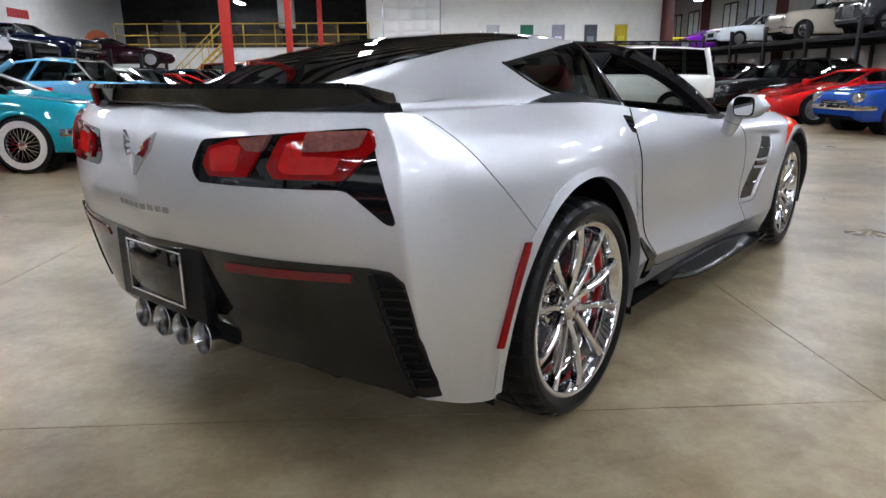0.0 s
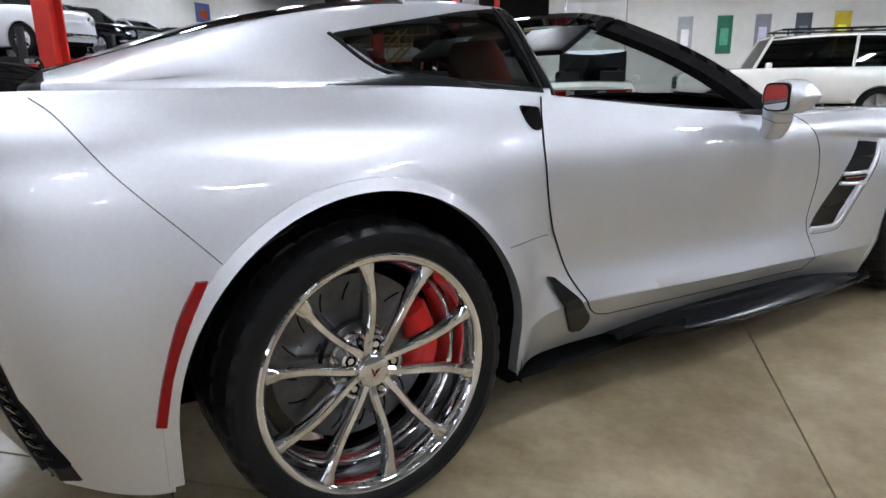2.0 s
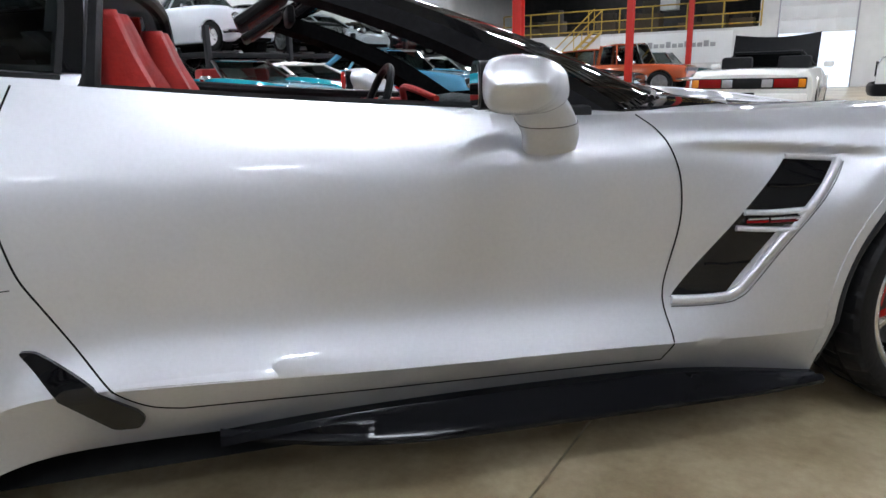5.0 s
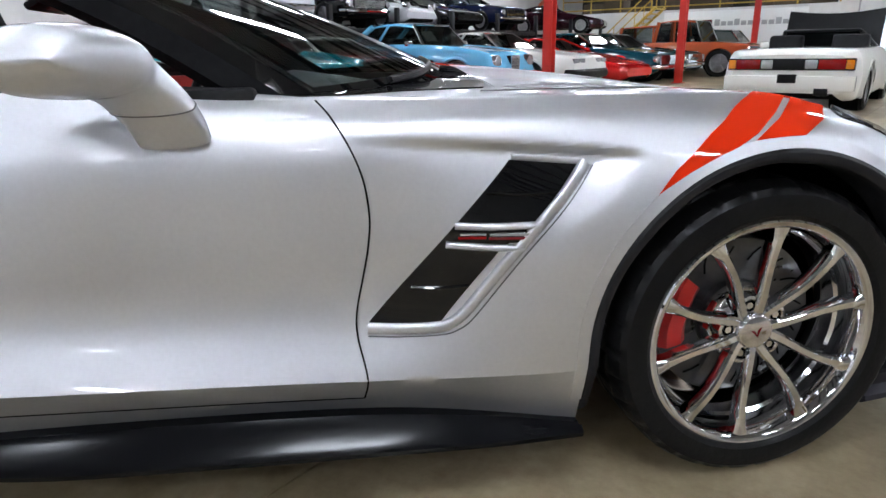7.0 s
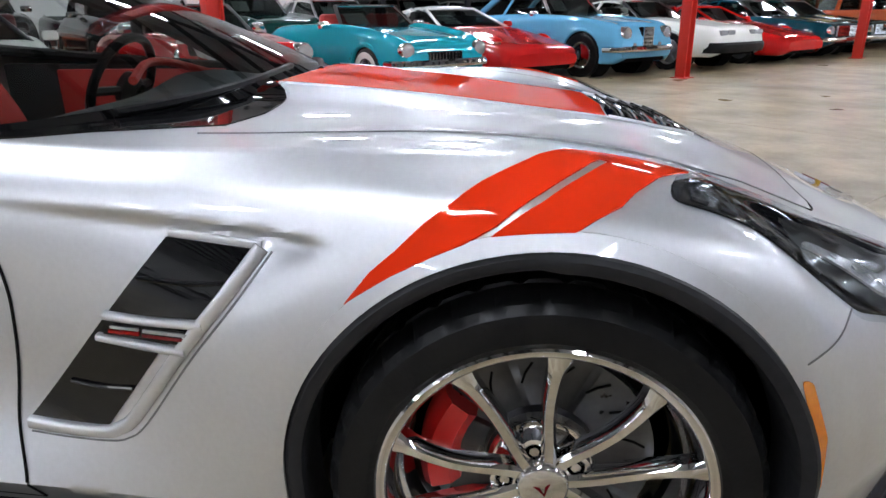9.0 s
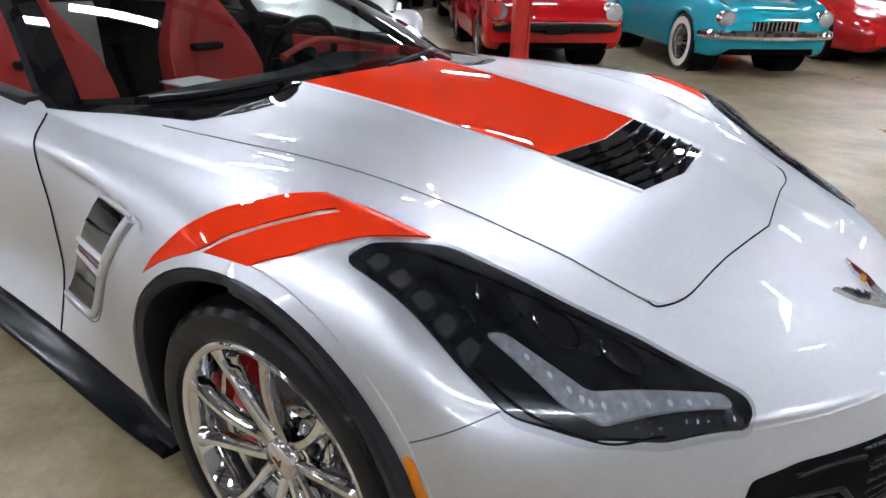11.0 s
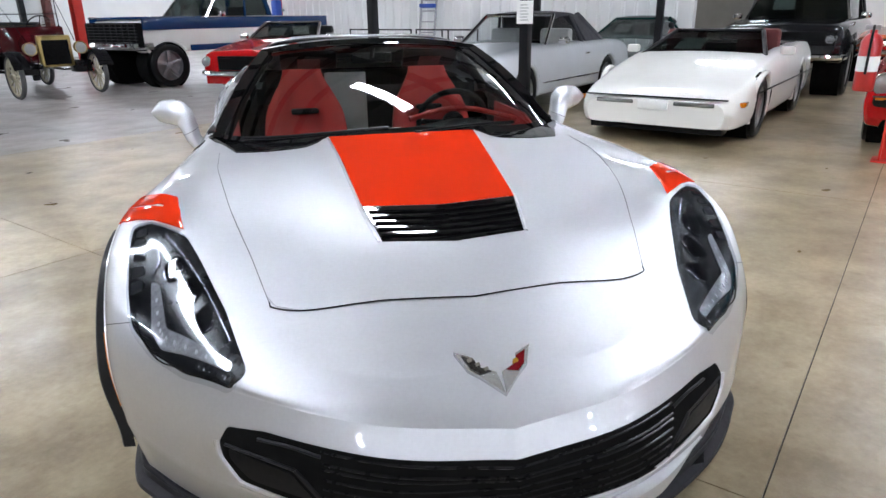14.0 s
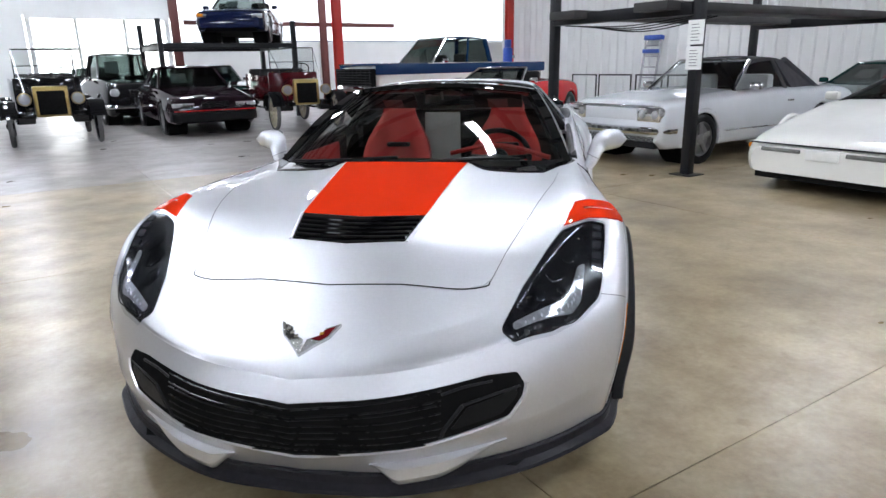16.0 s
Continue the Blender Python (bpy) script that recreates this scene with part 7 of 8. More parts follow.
parked_car("dark green coupe behind the open tourer", hall(-4.0, -14.6, 0, 0), spec(SALOON, paint=GREEN))
parked_car("pale green car standing outside the door", hall(-1.2, -19.5, 0, 0), spec(SALOON, paint=paint("pale_green", (.25, .45, .36))))
truck = parked_car("blue and white off-road pickup on tall tyres", hall(-5.45, -9.45, 0, -90), spec(BRONCO, L=5.05, W=1.98, H=1.95, fo=.60, wb=3.3, paint=WHITE, roof_mat=TRUCK_BLUE, r=.42, zb=.66, top=[(0, 1.16), (.02, 1.26), (.1, 1.30), (.30, 1.34), (.7, 1.34), (1, 1.30)], cab=(.33, .43, .66, .68), grille=(9, .78, 1.00, 1.24, DARK_GREY), lamps=[(.84, 1.12, -.09)], zbump=.80, bump_r=.085))
for lo, hi in (((-1.0, -5.0, 1.10), (-.955, -.10, 1.33)), ((.955, -5.0, 1.10), (1.0, -.10, 1.33)), ((-.995, -3.5, .68), (-.945, -1.1, .80)), ((.945, -3.5, .68), (.995, -1.1, .80)), ((-.93, -1.50, 1.300), (.93, -.05, 1.350)), ((-.95, -5.03, 1.1), (.95, -5.01, 1.32))):
    part("blue_panel", boxes([(lo, hi)], .018), TRUCK_BLUE, truck, "blue painted upper panel")


# ---- open tourers of the brass age ----
def brass_tourer(label, at, body_paint):
    t = thing("antique_car", label, "car", at, "antique cars")
    part("radiator", boxes([((-.28, -.10, .52), (.28, .0, 1.06))], .03), BRASS, t, "brass radiator shell")
    part("radiator_core", boxes([((-.22, -.02, .56), (.22, .012, .98))], .01), VOID, t)
    bm = bmesh.new()
    grid_mesh(bm, [[(-.26, y, .60), (-.27, y, .95), (-.14, y, h), (.14, y, h), (.27, y, .95), (.26, y, .60)] for y, h in ((-.08, 1.03), (-.5, 1.06), (-.95, 1.10))])
    bmesh.ops.solidify(bm, geom=bm.faces[:], thickness=.01)
    part("hood", clean(bm), body_paint, t)
    bm = bmesh.new()
    rows = []
    for y, w, z in ((-.95, .30, 1.12), (-1.10, .52, 1.14), (-1.5, .60, 1.12), (-2.0, .62, 1.14), (-2.6, .64, 1.18), (-3.05, .60, 1.16), (-3.15, .5, 1.0)):
        rows.append([(-w, y, .60), (-w * 1.02, y, .85), (-w, y, z), (-w + .06, y, z - .01), (-w + .08, y, .75), (w - .08, y, .75), (w - .06, y, z - .01), (w, y, z), (w * 1.02, y, .85), (w, y, .60)])
    grid_mesh(bm, rows)
    bmesh.ops.solidify(bm, geom=bm.faces[:], thickness=.015)
    part("body_tub", clean(bm), body_paint, t)
    part("firewall", boxes([((-.56, -1.04, .58), (.56, -.95, 1.20))], .03), body_paint, t)
    part("apron", boxes([((-.60, -.35, .40), (-.30, -.05, .62))], .03), BLACK, t)
    part("apron", boxes([((.30, -.35, .40), (.60, -.05, .62))], .03), BLACK, t)
    part("frame_rails", boxes([((-.35, -3.2, .50), (-.28, .05, .58)), ((.28, -3.2, .50), (.35, .05, .58)), ((-.62, -2.3, .40), (-.40, -.9, .43)), ((.40, -2.3, .40), (.62, -.9, .43))], .005), BLACK, t)
    for y in (-1.45, -2.55):
        part("seat", boxes([((-.52, y - .45, .72), (.52, y, .92)), ((-.52, y - .52, .85), (.52, y - .40, 1.28))], .05), INTERIOR, t, "black buttoned seat")
    R = .38
    for y in (-.12, -2.66):
        for sx in (1, -1):
            w = new("wheel")
            w.parent = t
            w.matrix_local = pose(sx * .70, y, R, 0, 0, 0 if sx > 0 else 180)
            bm = bmesh.new()
            lathe(bm, [(-.035, R - .05), (-.04, R - .02), (0, R), (.04, R - .02), (.035, R - .05)], 36, closed=True)
            part("tyre", clean(bm), mat("grey_rubber", (.10, .10, .10), .7, grain=.3, scale=40), w)
            bm = bmesh.new()
            lathe(bm, [(-.025, R - .075), (-.025, R - .05), (.025, R - .05), (.025, R - .075)], 36, closed=True)
            for k in range(12):
                a = 2 * math.pi * k / 12
                tube(bm, [(0, .05 * math.cos(a), .05 * math.sin(a)), (0, (R - .06) * math.cos(a), (R - .06) * math.sin(a))], .014, 6)
            lathe(bm, [(-.05, .06), (.05, .06), (.07, .03), (.07, .001)], 16)
            part("spoke_wheel", clean(bm), body_paint if "black" in label else mat("cream_spoke", (.55, .50, .36), .5, grain=.15, scale=20), w)
            bm = bmesh.new()
            arc = [radians(a) for a in (range(20, 176, 12) if y > -1 else range(5, 185, 12))]
            grid_mesh(bm, [[(sx * (.70 + dx), y + (R + .07) * math.cos(a), R + (R + .07) * math.sin(a) - .02 * abs(dx) / .12) for dx in (-.13, -.06, .06, .13)] for a in arc])
            bmesh.ops.solidify(bm, geom=bm.faces[:], thickness=.012)
            part("fender", clean(bm), BLACK, t)
    for sx in (1, -1):
        bm = bmesh.new()
        lathe(bm, [(-.14, .05), (-.10, .10), (0, .115), (.012, .11), (.0, .095)], 24, "y", pose(sx * .42, .02, .84))
        hl = part("headlight", clean(bm), BRASS, t, "round brass headlight")
        bm = bmesh.new()
        lathe(bm, [(.0, .095), (.012, .05), (.015, .001)], 24, "y", pose(sx * .42, .02, .84))
        part("lens", clean(bm), LENS_CLEAR, hl)
        bm = bmesh.new()
        tube(bm, [(sx * .42, -.04, .58), (sx * .42, -.04, .74)], .012, 6)
        part("lamp_bracket", bm, BLACK, t)
    bm = bmesh.new()
    pts = [(-.50, -.98, 1.12), (-.50, -1.0, 1.72), (.50, -1.0, 1.72), (.50, -.98, 1.12)]
    tube(bm, pts, .013, 6)
    tube(bm, [(-.5, -.99, 1.42), (.5, -.99, 1.42)], .009, 6)
    for sx in (-.5, .5):
        tube(bm, [(sx, -1.0, 1.72), (sx * .8, -.15, .95)], .006, 6)
    part("windshield_frame", clean(bm), BLACK, t)
    bm = bmesh.new()
    panel(bm, [(-.49, -.985, 1.13), (.49, -.985, 1.13), (.49, -1.0, 1.71), (-.49, -1.0, 1.71)], .006)
    part("windshield", clean(bm), CLEAR_GLASS, t)
    m = pose(-.30, -1.38, 1.24, 50, 0, 0)
    bm = bmesh.new()
    tube(bm, [m @ Vector((.20 * math.cos(a), .20 * math.sin(a), 0)) for a in np.linspace(0, 2 * math.pi, 25)[:-1]], .013, 6, closed=True)
    for a in (0, 90, 180, 270):
        tube(bm, [m @ Vector((.2 * math.cos(radians(a)), .2 * math.sin(radians(a)), 0)), m @ Vector((0, 0, -.03))], .009, 6)
    tube(bm, [m @ Vector((0, 0, -.03)), m @ Vector((0, 0, -.6))], .015, 6)
    part("steering_wheel", clean(bm), BLACK, t)
    return t


brass_tourer("black open antique tourer with a brass radiator", hall(.72, -9.0, 0, 0), BLACK)
brass_tourer("dark red open antique tourer with a brass radiator", hall(-4.02, -8.75, 0, -4), paint("deep_red", (.055, .004, .006)))
brass_tourer("black open antique tourer at the bay's edge", hall(2.9, -9.2, 0, 0), BLACK)


# ---- racks and lifts ----
def car_rack(label, x0, y0, y1, deck, depth=4.6, step_y=2.6, rot=0):
    """A steel storage rack along y with a deck for an upper row of cars."""
    t = thing("car_rack", label, "rack", hall(x0, y0, 0, rot), "car racks")
    n = max(1, round((y1 - y0) / step_y))
    for i in range(n + 1):
        y = (y1 - y0) * i / n
        for x in (0.0, -depth):
            part("upright", boxes([((x - .06, y - .06, 0), (x + .06, y + .06, deck + .55))], .006), POST_BLACK, t)
        part("cross_beam", boxes([((-depth, y - .05, deck - .16), (0, y + .05, deck - .02))], .006), POST_BLACK, t)
    for x in (-.03, -depth + .03):
        part("long_beam", boxes([((x - .05, 0, deck - .16), (x + .05, y1 - y0, deck - .04))], .006), POST_BLACK, t)
    for i in range(n):
        y = (y1 - y0) * (i + .5) / n
        for dy in (-.72, .72):
            part("runway", boxes([((-depth, y + dy - .24, deck - .04), (0.1, y + dy + .24, deck))], .006), DARK_STEEL, t)
    return t


car_rack("black steel two-level car rack along the white wall", -12.4, 10.2, 23.2, 1.55)
for y, nm, s in ((11.6, "silver rounded two-door car on the rack deck", spec(OLD, paint=SILVERCAR, L=4.0, W=1.55, H=1.45, wb=2.4, grille=None)), (14.2, "dark saloon on the rack deck", spec(SALOON, paint=BLACK)),
                 (16.4, "silver rounded sports coupe on the rack deck", spec(SPORT, paint=SILVERCAR, W=1.7, H=1.25, L=4.2, wb=2.3, lamps=[(.7, .62, .09)])), (18.9, "dark grey coupe on the rack deck", spec(SPORT, paint=BLACK)), (21.6, "navy coupe with silver sills on the rack deck", spec(SALOON, paint=NAVY, H=1.32))):
    parked_car(nm, hall(-12.3, y, 1.55, -90), spec(s, group="cars on the racks", sticker=False))
car_rack("black steel two-level car rack by the stairs", -12.4, 26.0, 28.8, 1.5)
parked_car("maroon coupe on the rack deck", hall(-11.6, 27.6, 1.5, -70), spec(SPORT, paint=MAROON, group="cars on the racks"))
car_rack("black steel two-level car rack along the east wall", 16.8, 13.0, 38.0, 2.25, 4.4, 2.8)
for y, nm, s in ((15.2, "black coupe on the rack deck", spec(SPORT, paint=BLACK)), (19.4, "dark grey pre-war coupe on the rack deck", spec(OLD, paint=paint("dark_grey", (.05, .05, .055)), H=1.5)), (23.8, "beige streamlined hot rod on the rack deck", spec(OLD, paint=paint("beige", (.36, .32, .26)), H=1.42, grille=None)),
                 (29.2, "silver saloon on the rack deck", spec(SALOON, paint=SILVERCAR, H=1.42, chrome=False, bumper="", lamps=[(.7, .66, -.13)], grille=(0, .42, .35, .62, SATIN_BLACK))), (35.2, "yellow and purple hot rod on the rack deck", spec(SPORT, paint=paint("purple", (.16, .02, .30))))):
    c = parked_car(nm, hall(12.5, y, 2.25, 90), spec(s, group="cars on the racks", sticker=False))
    if "yellow" in nm:
        part("yellow_flame", boxes([((-.85, -1.5, .50), (.85, -.10, .72))], .06), paint("yellow", (.70, .55, .02)), c, "yellow flame paint")
car_rack("black steel rack carrying a navy convertible", -1.9, -15.6, -12.8, 1.95, 3.4, 2.8)
parked_car("navy convertible on the rack deck", hall(-3.55, -12.5, 1.95, -25), spec(MUSCLE, paint=NAVY, open=True, grille=None, bumper="", lamps=[(.74, .62, -.13)], chrome=False, group="cars on the racks", extra=[("indicator", (.62, -.1, .60), (.78, .03, .68), AMBER, "amber indicator")]))


def four_post_lift(label, x0, y0, y1, depth, deck):
    t = thing("car_lift", label, "lift", hall(x0, y0))
    w = y1 - y0
    for x in (0, -depth):
        for y in (0, w):
            p = part("post", boxes([((x - .055, y - .055, .012), (x + .055, y + .055, 2.5))], .006), POST_BLACK, t)
            part("base_plate", boxes([((x - .14, y - .14, 0), (x + .14, y + .14, .012))], .002), POST_BLACK, p)
    for x in (0, -depth):
        part("cross_beam", boxes([((x - .07, .055, deck - .16), (x + .07, w - .055, deck - .02))], .008), POST_BLACK, t)
    for y in (.45, w - .45):
        part("runway", boxes([((-depth - .3, y - .24, deck - .10), (.3, y + .24, deck))], .006), DARK_STEEL, t)
    for k in range(4):
        bm = bmesh.new()
        tube(bm, smooth_line([(-.1 - .12 * k, .1, deck - .16), (-.1 - .12 * k, w / 2, deck - .22 - .02 * k), (-.1 - .12 * k, w - .1, deck - .16)], 6), .008, 6)
        part("cable", bm, SATIN_BLACK, t)
    return t


lift = four_post_lift("black four-post car lift raised over the parked convertible", -5.3, -2.36, 0.0, 4.7, 1.95)
for z0, h in ((1.20, .25), (1.47, .26)):
    pap = new("paper_notice", mesh_of(boxes([((-.002, -.105, 0), (.002, .105, h))]), "paper_notice", CARD, False))
    pap.matrix_world = hall(-5.232, .02, z0)
    tagged(pap, "white paper notice taped to the lift post", "notice", "paper notices")
    for k in range(6):
        part("text_bar", boxes([((.002, -.06, h * (.15 + .13 * k)), (.0035, .05 - .02 * (k % 2), h * (.15 + .13 * k) + .008))]), mat("print_grey", (.2, .2, .2), .8), pap)

# ---- fittings ----
ext = thing("fire_extinguisher", "red fire extinguisher hung on a red post", "extinguisher", hall(-5.31, 3.44, .62))
bm = bmesh.new()
lathe(bm, [(0, .001), (0, .075), (.02, .085), (.42, .085), (.47, .06), (.49, .03), (.52, .03), (.52, .001)], 28, "z")
part("cylinder", clean(bm), mat("extinguisher_red", (.5, .015, .015), .3, coat=.6, grain=.1, scale=20), ext)
bm = bmesh.new()
tube(bm, smooth_line([(0, 0, .53), (.06, 0, .55), (.10, 0, .45), (.095, 0, .15)], 6), .011, 8)
part("hose", bm, SATIN_BLACK, ext)
part("handle", boxes([((-.02, -.07, .52), (.02, .05, .56))], .006), STEEL, ext)
bm = bmesh.new()
lathe(bm, [(.17, .0865), (.30, .0865)], 28, "z")
part("label", bm, CARD, ext)

# low stands along the sheet wall
def wall_stand(at):
    t = thing("steel_stand", "low black tube stand leaning at the sheet wall", "stand", at, "steel stands")
    for x in (-.55, .55):
        bm = bmesh.new()
        tube(bm, [(x, 0, 0), (x, 0, .95)], .022, 8)
        part("upright", bm, POST_BLACK, t)
    for z in (.12, .93):
        bm = bmesh.new()
        tube(bm, [(-.55, 0, z), (.55, 0, z)], .02, 8)
        part("cross_bar", bm, POST_BLACK, t)
    for x in (-.55, .55):
        part("foot", boxes([((x - .03, -.25, 0), (x + .03, .25, .03))], .004), POST_BLACK, t)
    return t


stand = wall_stand(hall(-13.0, -9.6, 0, 84))
for y, rz in ((-8.4, 95), (-7.1, 88), (-6.2, 92)):
    copy_thing(stand, hall(-13.0, y, 0, rz))
h_post(-13.0, -13.2, 3.4, .22, POST_RED, "steel_post", "red steel post of a vehicle hoist", "hoist posts")
h_post(-7.3, -14.4, ZC, .24, POST_RED, "steel_post", "red painted steel H-section post on the floor", "red posts")
h_post(-3.25, -17.6, ZC, .24, MAROON_STEEL, "steel_post", "dark red steel column by the door", "dark columns")
h_post(-9.8, -21.5, ZC, .24, MAROON_STEEL, "steel_post", "dark red steel column by the wall", "dark columns")
for y in (14.0, 22.5, 31.0, 39.6, 47.8):
    h_post(16.78, y, ZC, .4, MAROON_STEEL, "steel_post", "brown steel column on the east wall", "brown columns")
h_post(10.62, 29.75, ZC, .45, MAROON_STEEL, "steel_post", "brown steel column in the corner", "brown columns")
pump = thing("pump_unit", "blue hydraulic pump unit on a red post", "pump", hall(-12.75, -12.95, 1.25))
part("tank", boxes([((-.13, -.12, 0), (.13, .12, .55))], .05), BLUE_PLASTIC, pump)
part("motor", boxes([((-.09, -.09, .55), (.09, .09, .80))], .03), BLUE_PLASTIC, pump)
part("clamp", boxes([((-.2, -.14, .2), (-.1, .14, .3))], .01), STEEL, pump)

lad = thing("step_ladder", "folded aluminium step ladder with a blue top", "ladder", hall(-13.2, -7.5, 0, 90) @ pose(0, 0, 0, -8))
for x in (-.25, .25):
    part("rail", boxes([((x - .03, -.02, .0), (x + .03, .02, 1.85))], .005), STEEL, lad)
for k in range(6):
    part("rung", boxes([((-.24, -.05, .28 + .28 * k), (.24, .03, .31 + .28 * k))], .004), STEEL, lad)
part("cap", boxes([((-.29, -.08, 1.85), (.29, .08, 1.97))], .02), BLUE_PLASTIC, lad)
part("tray", boxes([((-.26, -.10, 1.50), (.26, .05, 1.60))], .02), BLUE_PLASTIC, lad)

# posters on the north wall
for x, col in ((2.4, (.45, .46, .50)), (4.0, (.02, .16, .09)), (5.5, (.30, .30, .38)), (7.05, (.07, .08, .10)), (8.5, (.55, .42, .02))):
    p = thing("wall_poster", "tall hanging fabric poster on the white wall", "poster", hall(x, YN - .012, 1.78), "wall posters")
    part("sheet", boxes([((-.31, -.006, 0), (.31, .0, 1.55))]), mat("poster_%d" % round(x * 10), col, .7, grain=.35, scale=3), p)
    part("figure", boxes([((-.16, -.009, .35), (.16, -.006, 1.05))], .03), mat("poster_mark_%d" % round(x * 10), tuple(min(1, c * 2.2 + .05) for c in col), .7, grain=.3, scale=6), p)
    part("rod", boxes([((-.33, -.015, 1.55), (.33, .003, 1.57))], .004), STEEL, p)

rd = thing("roller_door", "white sectional roller door half raised in the wall", "door", hall(-1.4, YN - .02), kind="structure")
for k in range(5):
    part("door_panel", boxes([((-1.3, -.05, 2.05 + .52 * k), (1.3, 0, 2.55 + .52 * k))], .012), WALL_METAL, rd)
    for i in range(4):
        part("panel_frame", boxes([((-1.25 + .64 * i, -.062, 2.10 + .52 * k), (-.68 + .64 * i, -.05, 2.50 + .52 * k))], .006), WALL_METAL, rd)
for x in (-1.36, 1.30):
    part("jamb", boxes([((x, -.08, 0), (x + .06, 0, 4.7))], .006), STEEL, rd)
part("daylight_pane", boxes([((-1.3, -.03, 0), (1.3, -.01, 2.05))]), mat("outdoor_light", (.8, .88, 1.0), .5, emit=.9), rd, "daylight under the raised door")

# mezzanine: sign wall, yellow rail and stair
rail = thing("guard_rail", "yellow steel guard rail along the mezzanine edge", "railing", hall(-15.0, YN + .1, 2.42))
for i in range(9):
    bm = bmesh.new()
    tube(bm, [(1.45 * i, 0, 0), (1.45 * i, 0, 1.05)], .03, 8)
    part("rail_post", bm, YELLOW_RAIL, rail)
for z in (.15, .55, 1.05):
    bm = bmesh.new()
    tube(bm, [(0, 0, z), (11.6, 0, z)], .028, 8)
    part("rail_bar", bm, YELLOW_RAIL, rail)
st = thing("stair", "yellow steel stair up to the mezzanine", "stair", hall(-12.4, YN - 1.3, 0))
run, rise, n = 2.7, 2.42, 13
for i in range(n):
    part("tread", boxes([((run * i / n, -.45, rise * (i + 1) / n - .03), (run * (i + 1) / n + .03, .45, rise * (i + 1) / n))], .004), YELLOW_RAIL, st)
for y in (-.48, .48):
    bm = bmesh.new()
    tube(bm, [(0, y, .05), (run, y, rise + .05)], .06, 6)
    part("stringer", bm, YELLOW_RAIL, st)
    bm = bmesh.new()
    tube(bm, [(0, y, .95), (run, y, rise + .95)], .025, 6)
    for i in range(4):
        tube(bm, [(run * i / 3, y, rise * i / 3), (run * i / 3, y, rise * i / 3 + .95)], .02, 6)
    part("handrail", clean(bm), YELLOW_RAIL, st)
sg = thing("wall_sign", "white sign board with grey and red lettering bars", "sign", hall(-8.0, YN - .02, 1.15))
part("board", boxes([((-2.0, -.02, -.1), (3.6, 0, 1.15))], .004), CARD, sg)
part("letter_bar", boxes([((-.35, -.026, .55), (.05, -.02, .80))], .01), LENS_DARKRED, sg)
for k in range(11):
    part("letter_bar", boxes([((.15 + .26 * k, -.026, .55), (.36 + .26 * k, -.02, .72 + .08 * ((k * 5) % 3 == 0)))], .01), mat("sign_grey", (.36, .36, .36), .6), sg)
part("badge", boxes([((-1.6, -.026, .30), (-1.15, -.02, .62))], .03), NAVY, sg)
for x, y in ((-10.2, 34.0),):
    copy_thing(first_lamp, hall(x, y, LAMP_Z))
for k, (x, h) in enumerate(((-14, .8), (-12.9, 1.3), (-11.6, .5), (-10.2, 1.0), (-9.0, .9), (-8.2, 1.4), (-6.4, .6), (-5.4, 1.1), (-4.3, .7))):
    cr = thing("storage_crate", "cluttered boxes stored on the mezzanine", "crate", hall(x, YN + 1.6, 2.42), "stored boxes")
    # cardboard colours darkened to carry the mezzanine's shade
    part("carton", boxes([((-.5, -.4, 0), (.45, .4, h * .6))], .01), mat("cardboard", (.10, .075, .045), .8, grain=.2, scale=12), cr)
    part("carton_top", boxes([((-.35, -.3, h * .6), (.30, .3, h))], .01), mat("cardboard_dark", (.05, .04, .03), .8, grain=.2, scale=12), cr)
duct = thing("air_duct", "grey sheet metal duct over the mezzanine", "duct", hall(-7.5, YN + 2.0, 3.4))
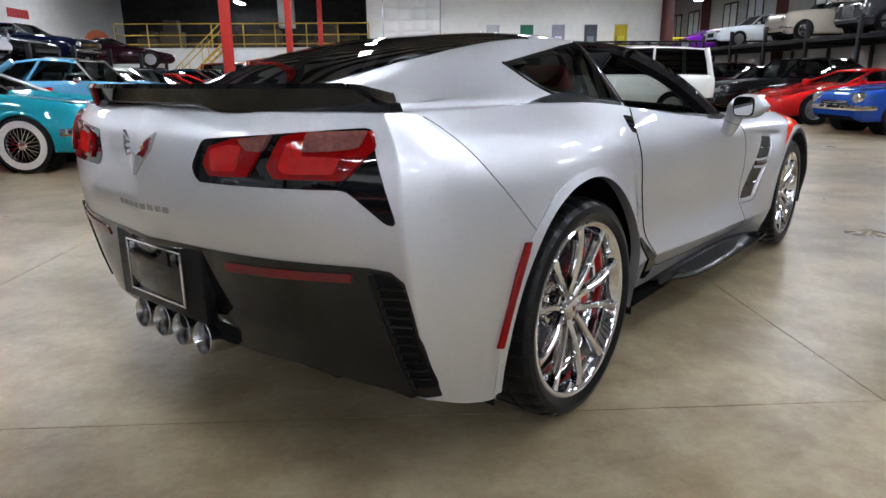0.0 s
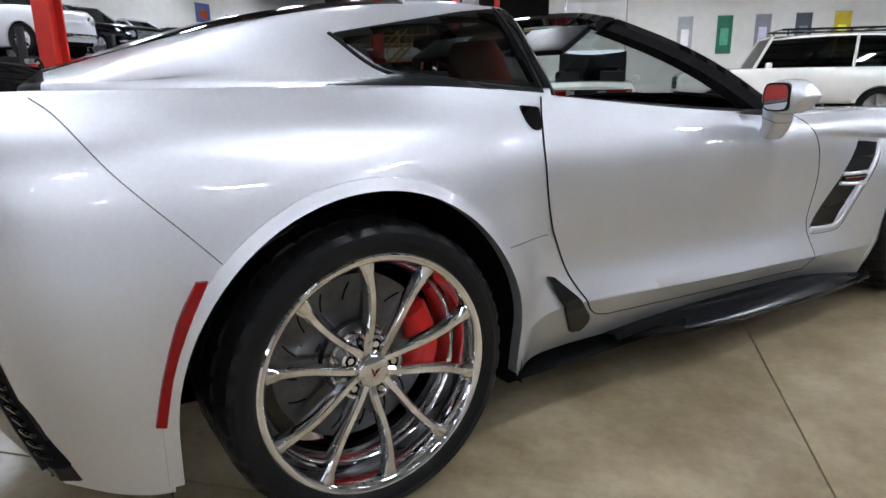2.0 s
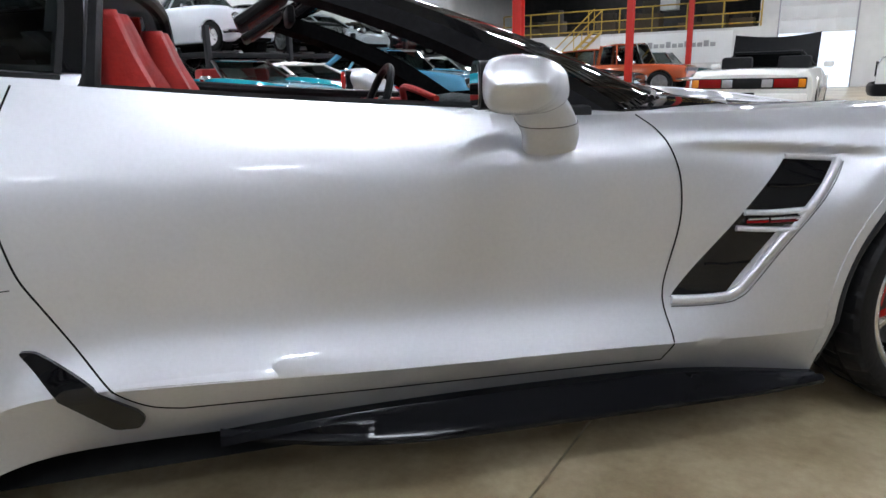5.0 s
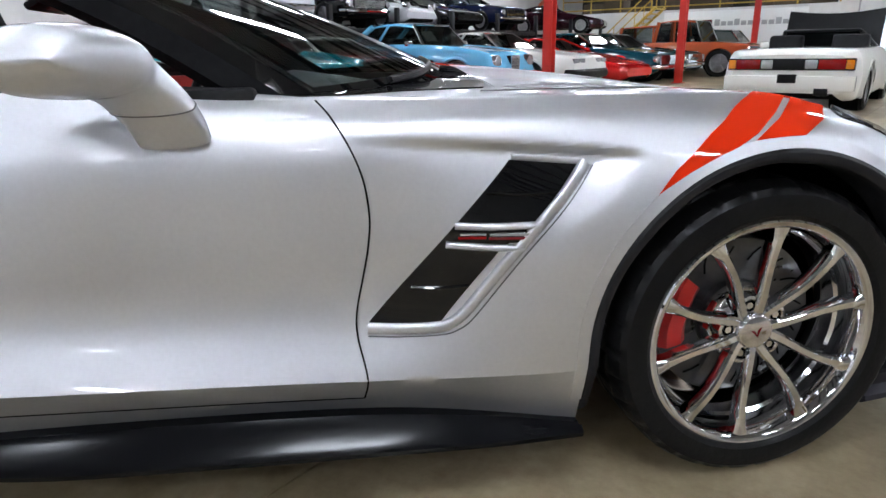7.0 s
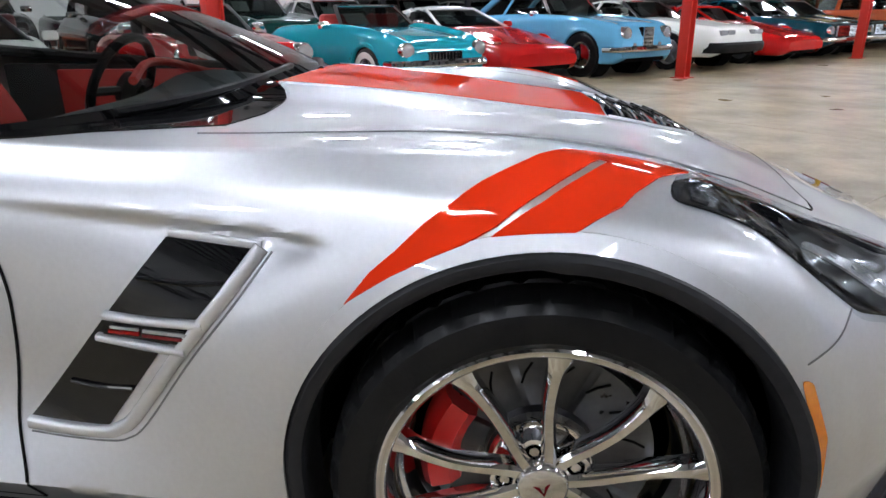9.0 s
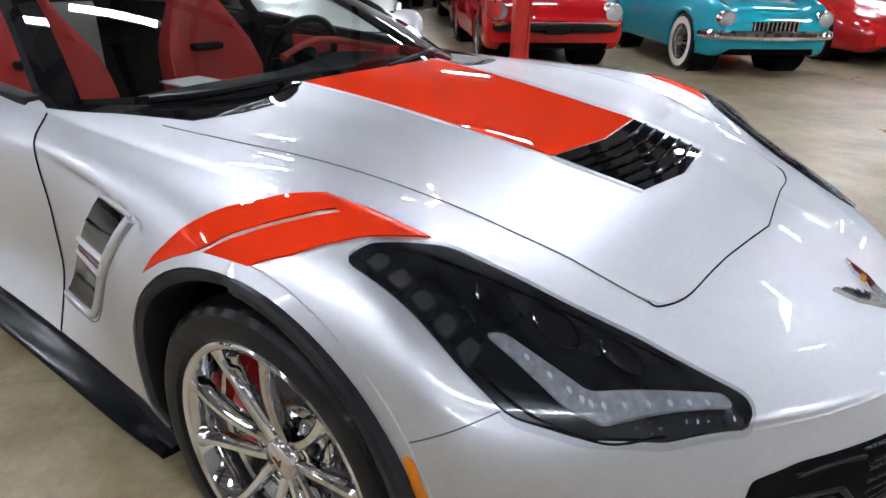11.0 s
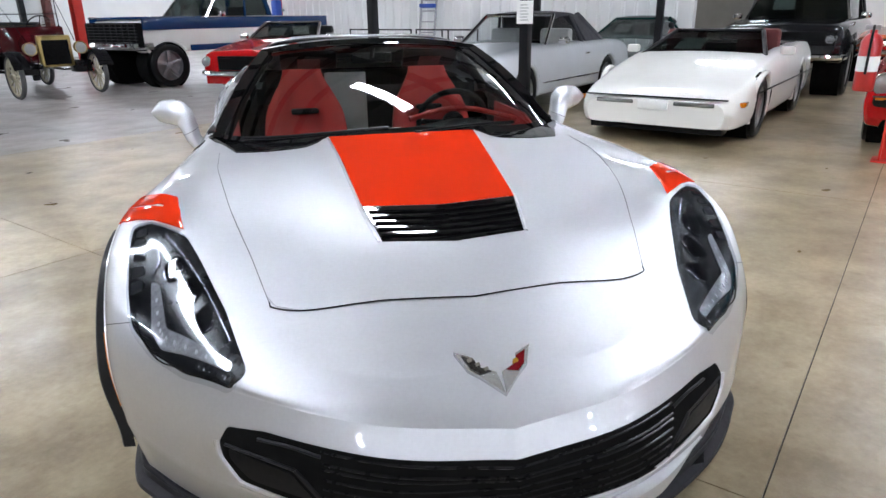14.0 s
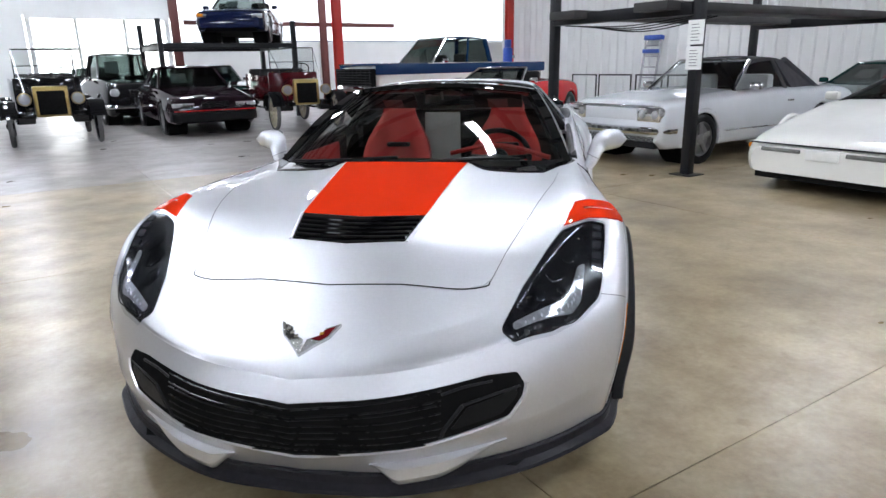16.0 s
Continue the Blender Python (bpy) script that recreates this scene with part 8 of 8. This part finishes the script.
part("shaft", boxes([((-.35, -.35, 0), (.35, .35, 2.8))], .01), WALL_METAL, duct)

# signs on the west wall
for y, z, wd, hh, m, nm in ((21.4, 3.05, 1.5, .34, mat("sign_red", (.45, .02, .02), .5, grain=.2, scale=8), "red lettering shape on the wall"), (19.4, 2.95, 1.0, .75, mat("sign_blue", (.02, .05, .22), .5, grain=.2, scale=8), "blue square sign with an orange mark")):
    s1 = thing("wall_sign", nm, "sign", hall(XW + .012, y * 1.22, z * 1.12), "wall signs")
    if "red" in nm:
        for k in range(8):
            part("letter_bar", boxes([((0, -wd / 2 + k * wd / 8, 0), (.02, -wd / 2 + (k + .8) * wd / 8, hh))], .01), m, s1)
    else:
        part("board", boxes([((0, -wd / 2, 0), (.02, wd / 2, hh))], .01), m, s1)
        part("mark", boxes([((.02, -wd / 4, .15), (.026, wd / 4, hh - .25))], .01), ORANGE, s1)
rs = thing("round_sign", "round orange and black sign on the wall", "sign", hall(-15.8, YN - .01, 2.6))
bm = bmesh.new()
lathe(bm, [(0, .001), (0, .62), (-.02, .62), (-.02, .001)], 40, "y")
part("disc", clean(bm), mat("sign_orange", (.40, .10, .03), .5, grain=.3, scale=4), rs)
bm = bmesh.new()
lathe(bm, [(-.024, .001), (-.024, .28), (-.02, .28)], 32, "y")
part("inner_disc", clean(bm), SATIN_BLACK, rs)
# wall pipes
for z in (2.6, 3.3):
    bm = bmesh.new()
    tube(bm, [(0, 0, 0), (0, 9.5, 0)], .07, 10)
    pp = new("wall_pipe", mesh_of(bm, "wall_pipe", DARK_STEEL))
    pp.matrix_world = hall(XW + .075, 4.0, z)
    tagged(pp, "dark steel pipe along the white wall", "pipe", "wall pipes")

# exit sign in the side bay
ex = thing("exit_sign", "red lit exit sign over the side bay", "sign", hall(-21.78, -2.76, 2.19))
part("case", boxes([((0, -.17, 0), (.05, .17, .2))], .01), CARD, ex)
part("lit_face", boxes([((.05, -.13, .05), (.056, .13, .15))]), mat("exit_red", (1.0, .05, .06), .5, emit=2.0), ex)
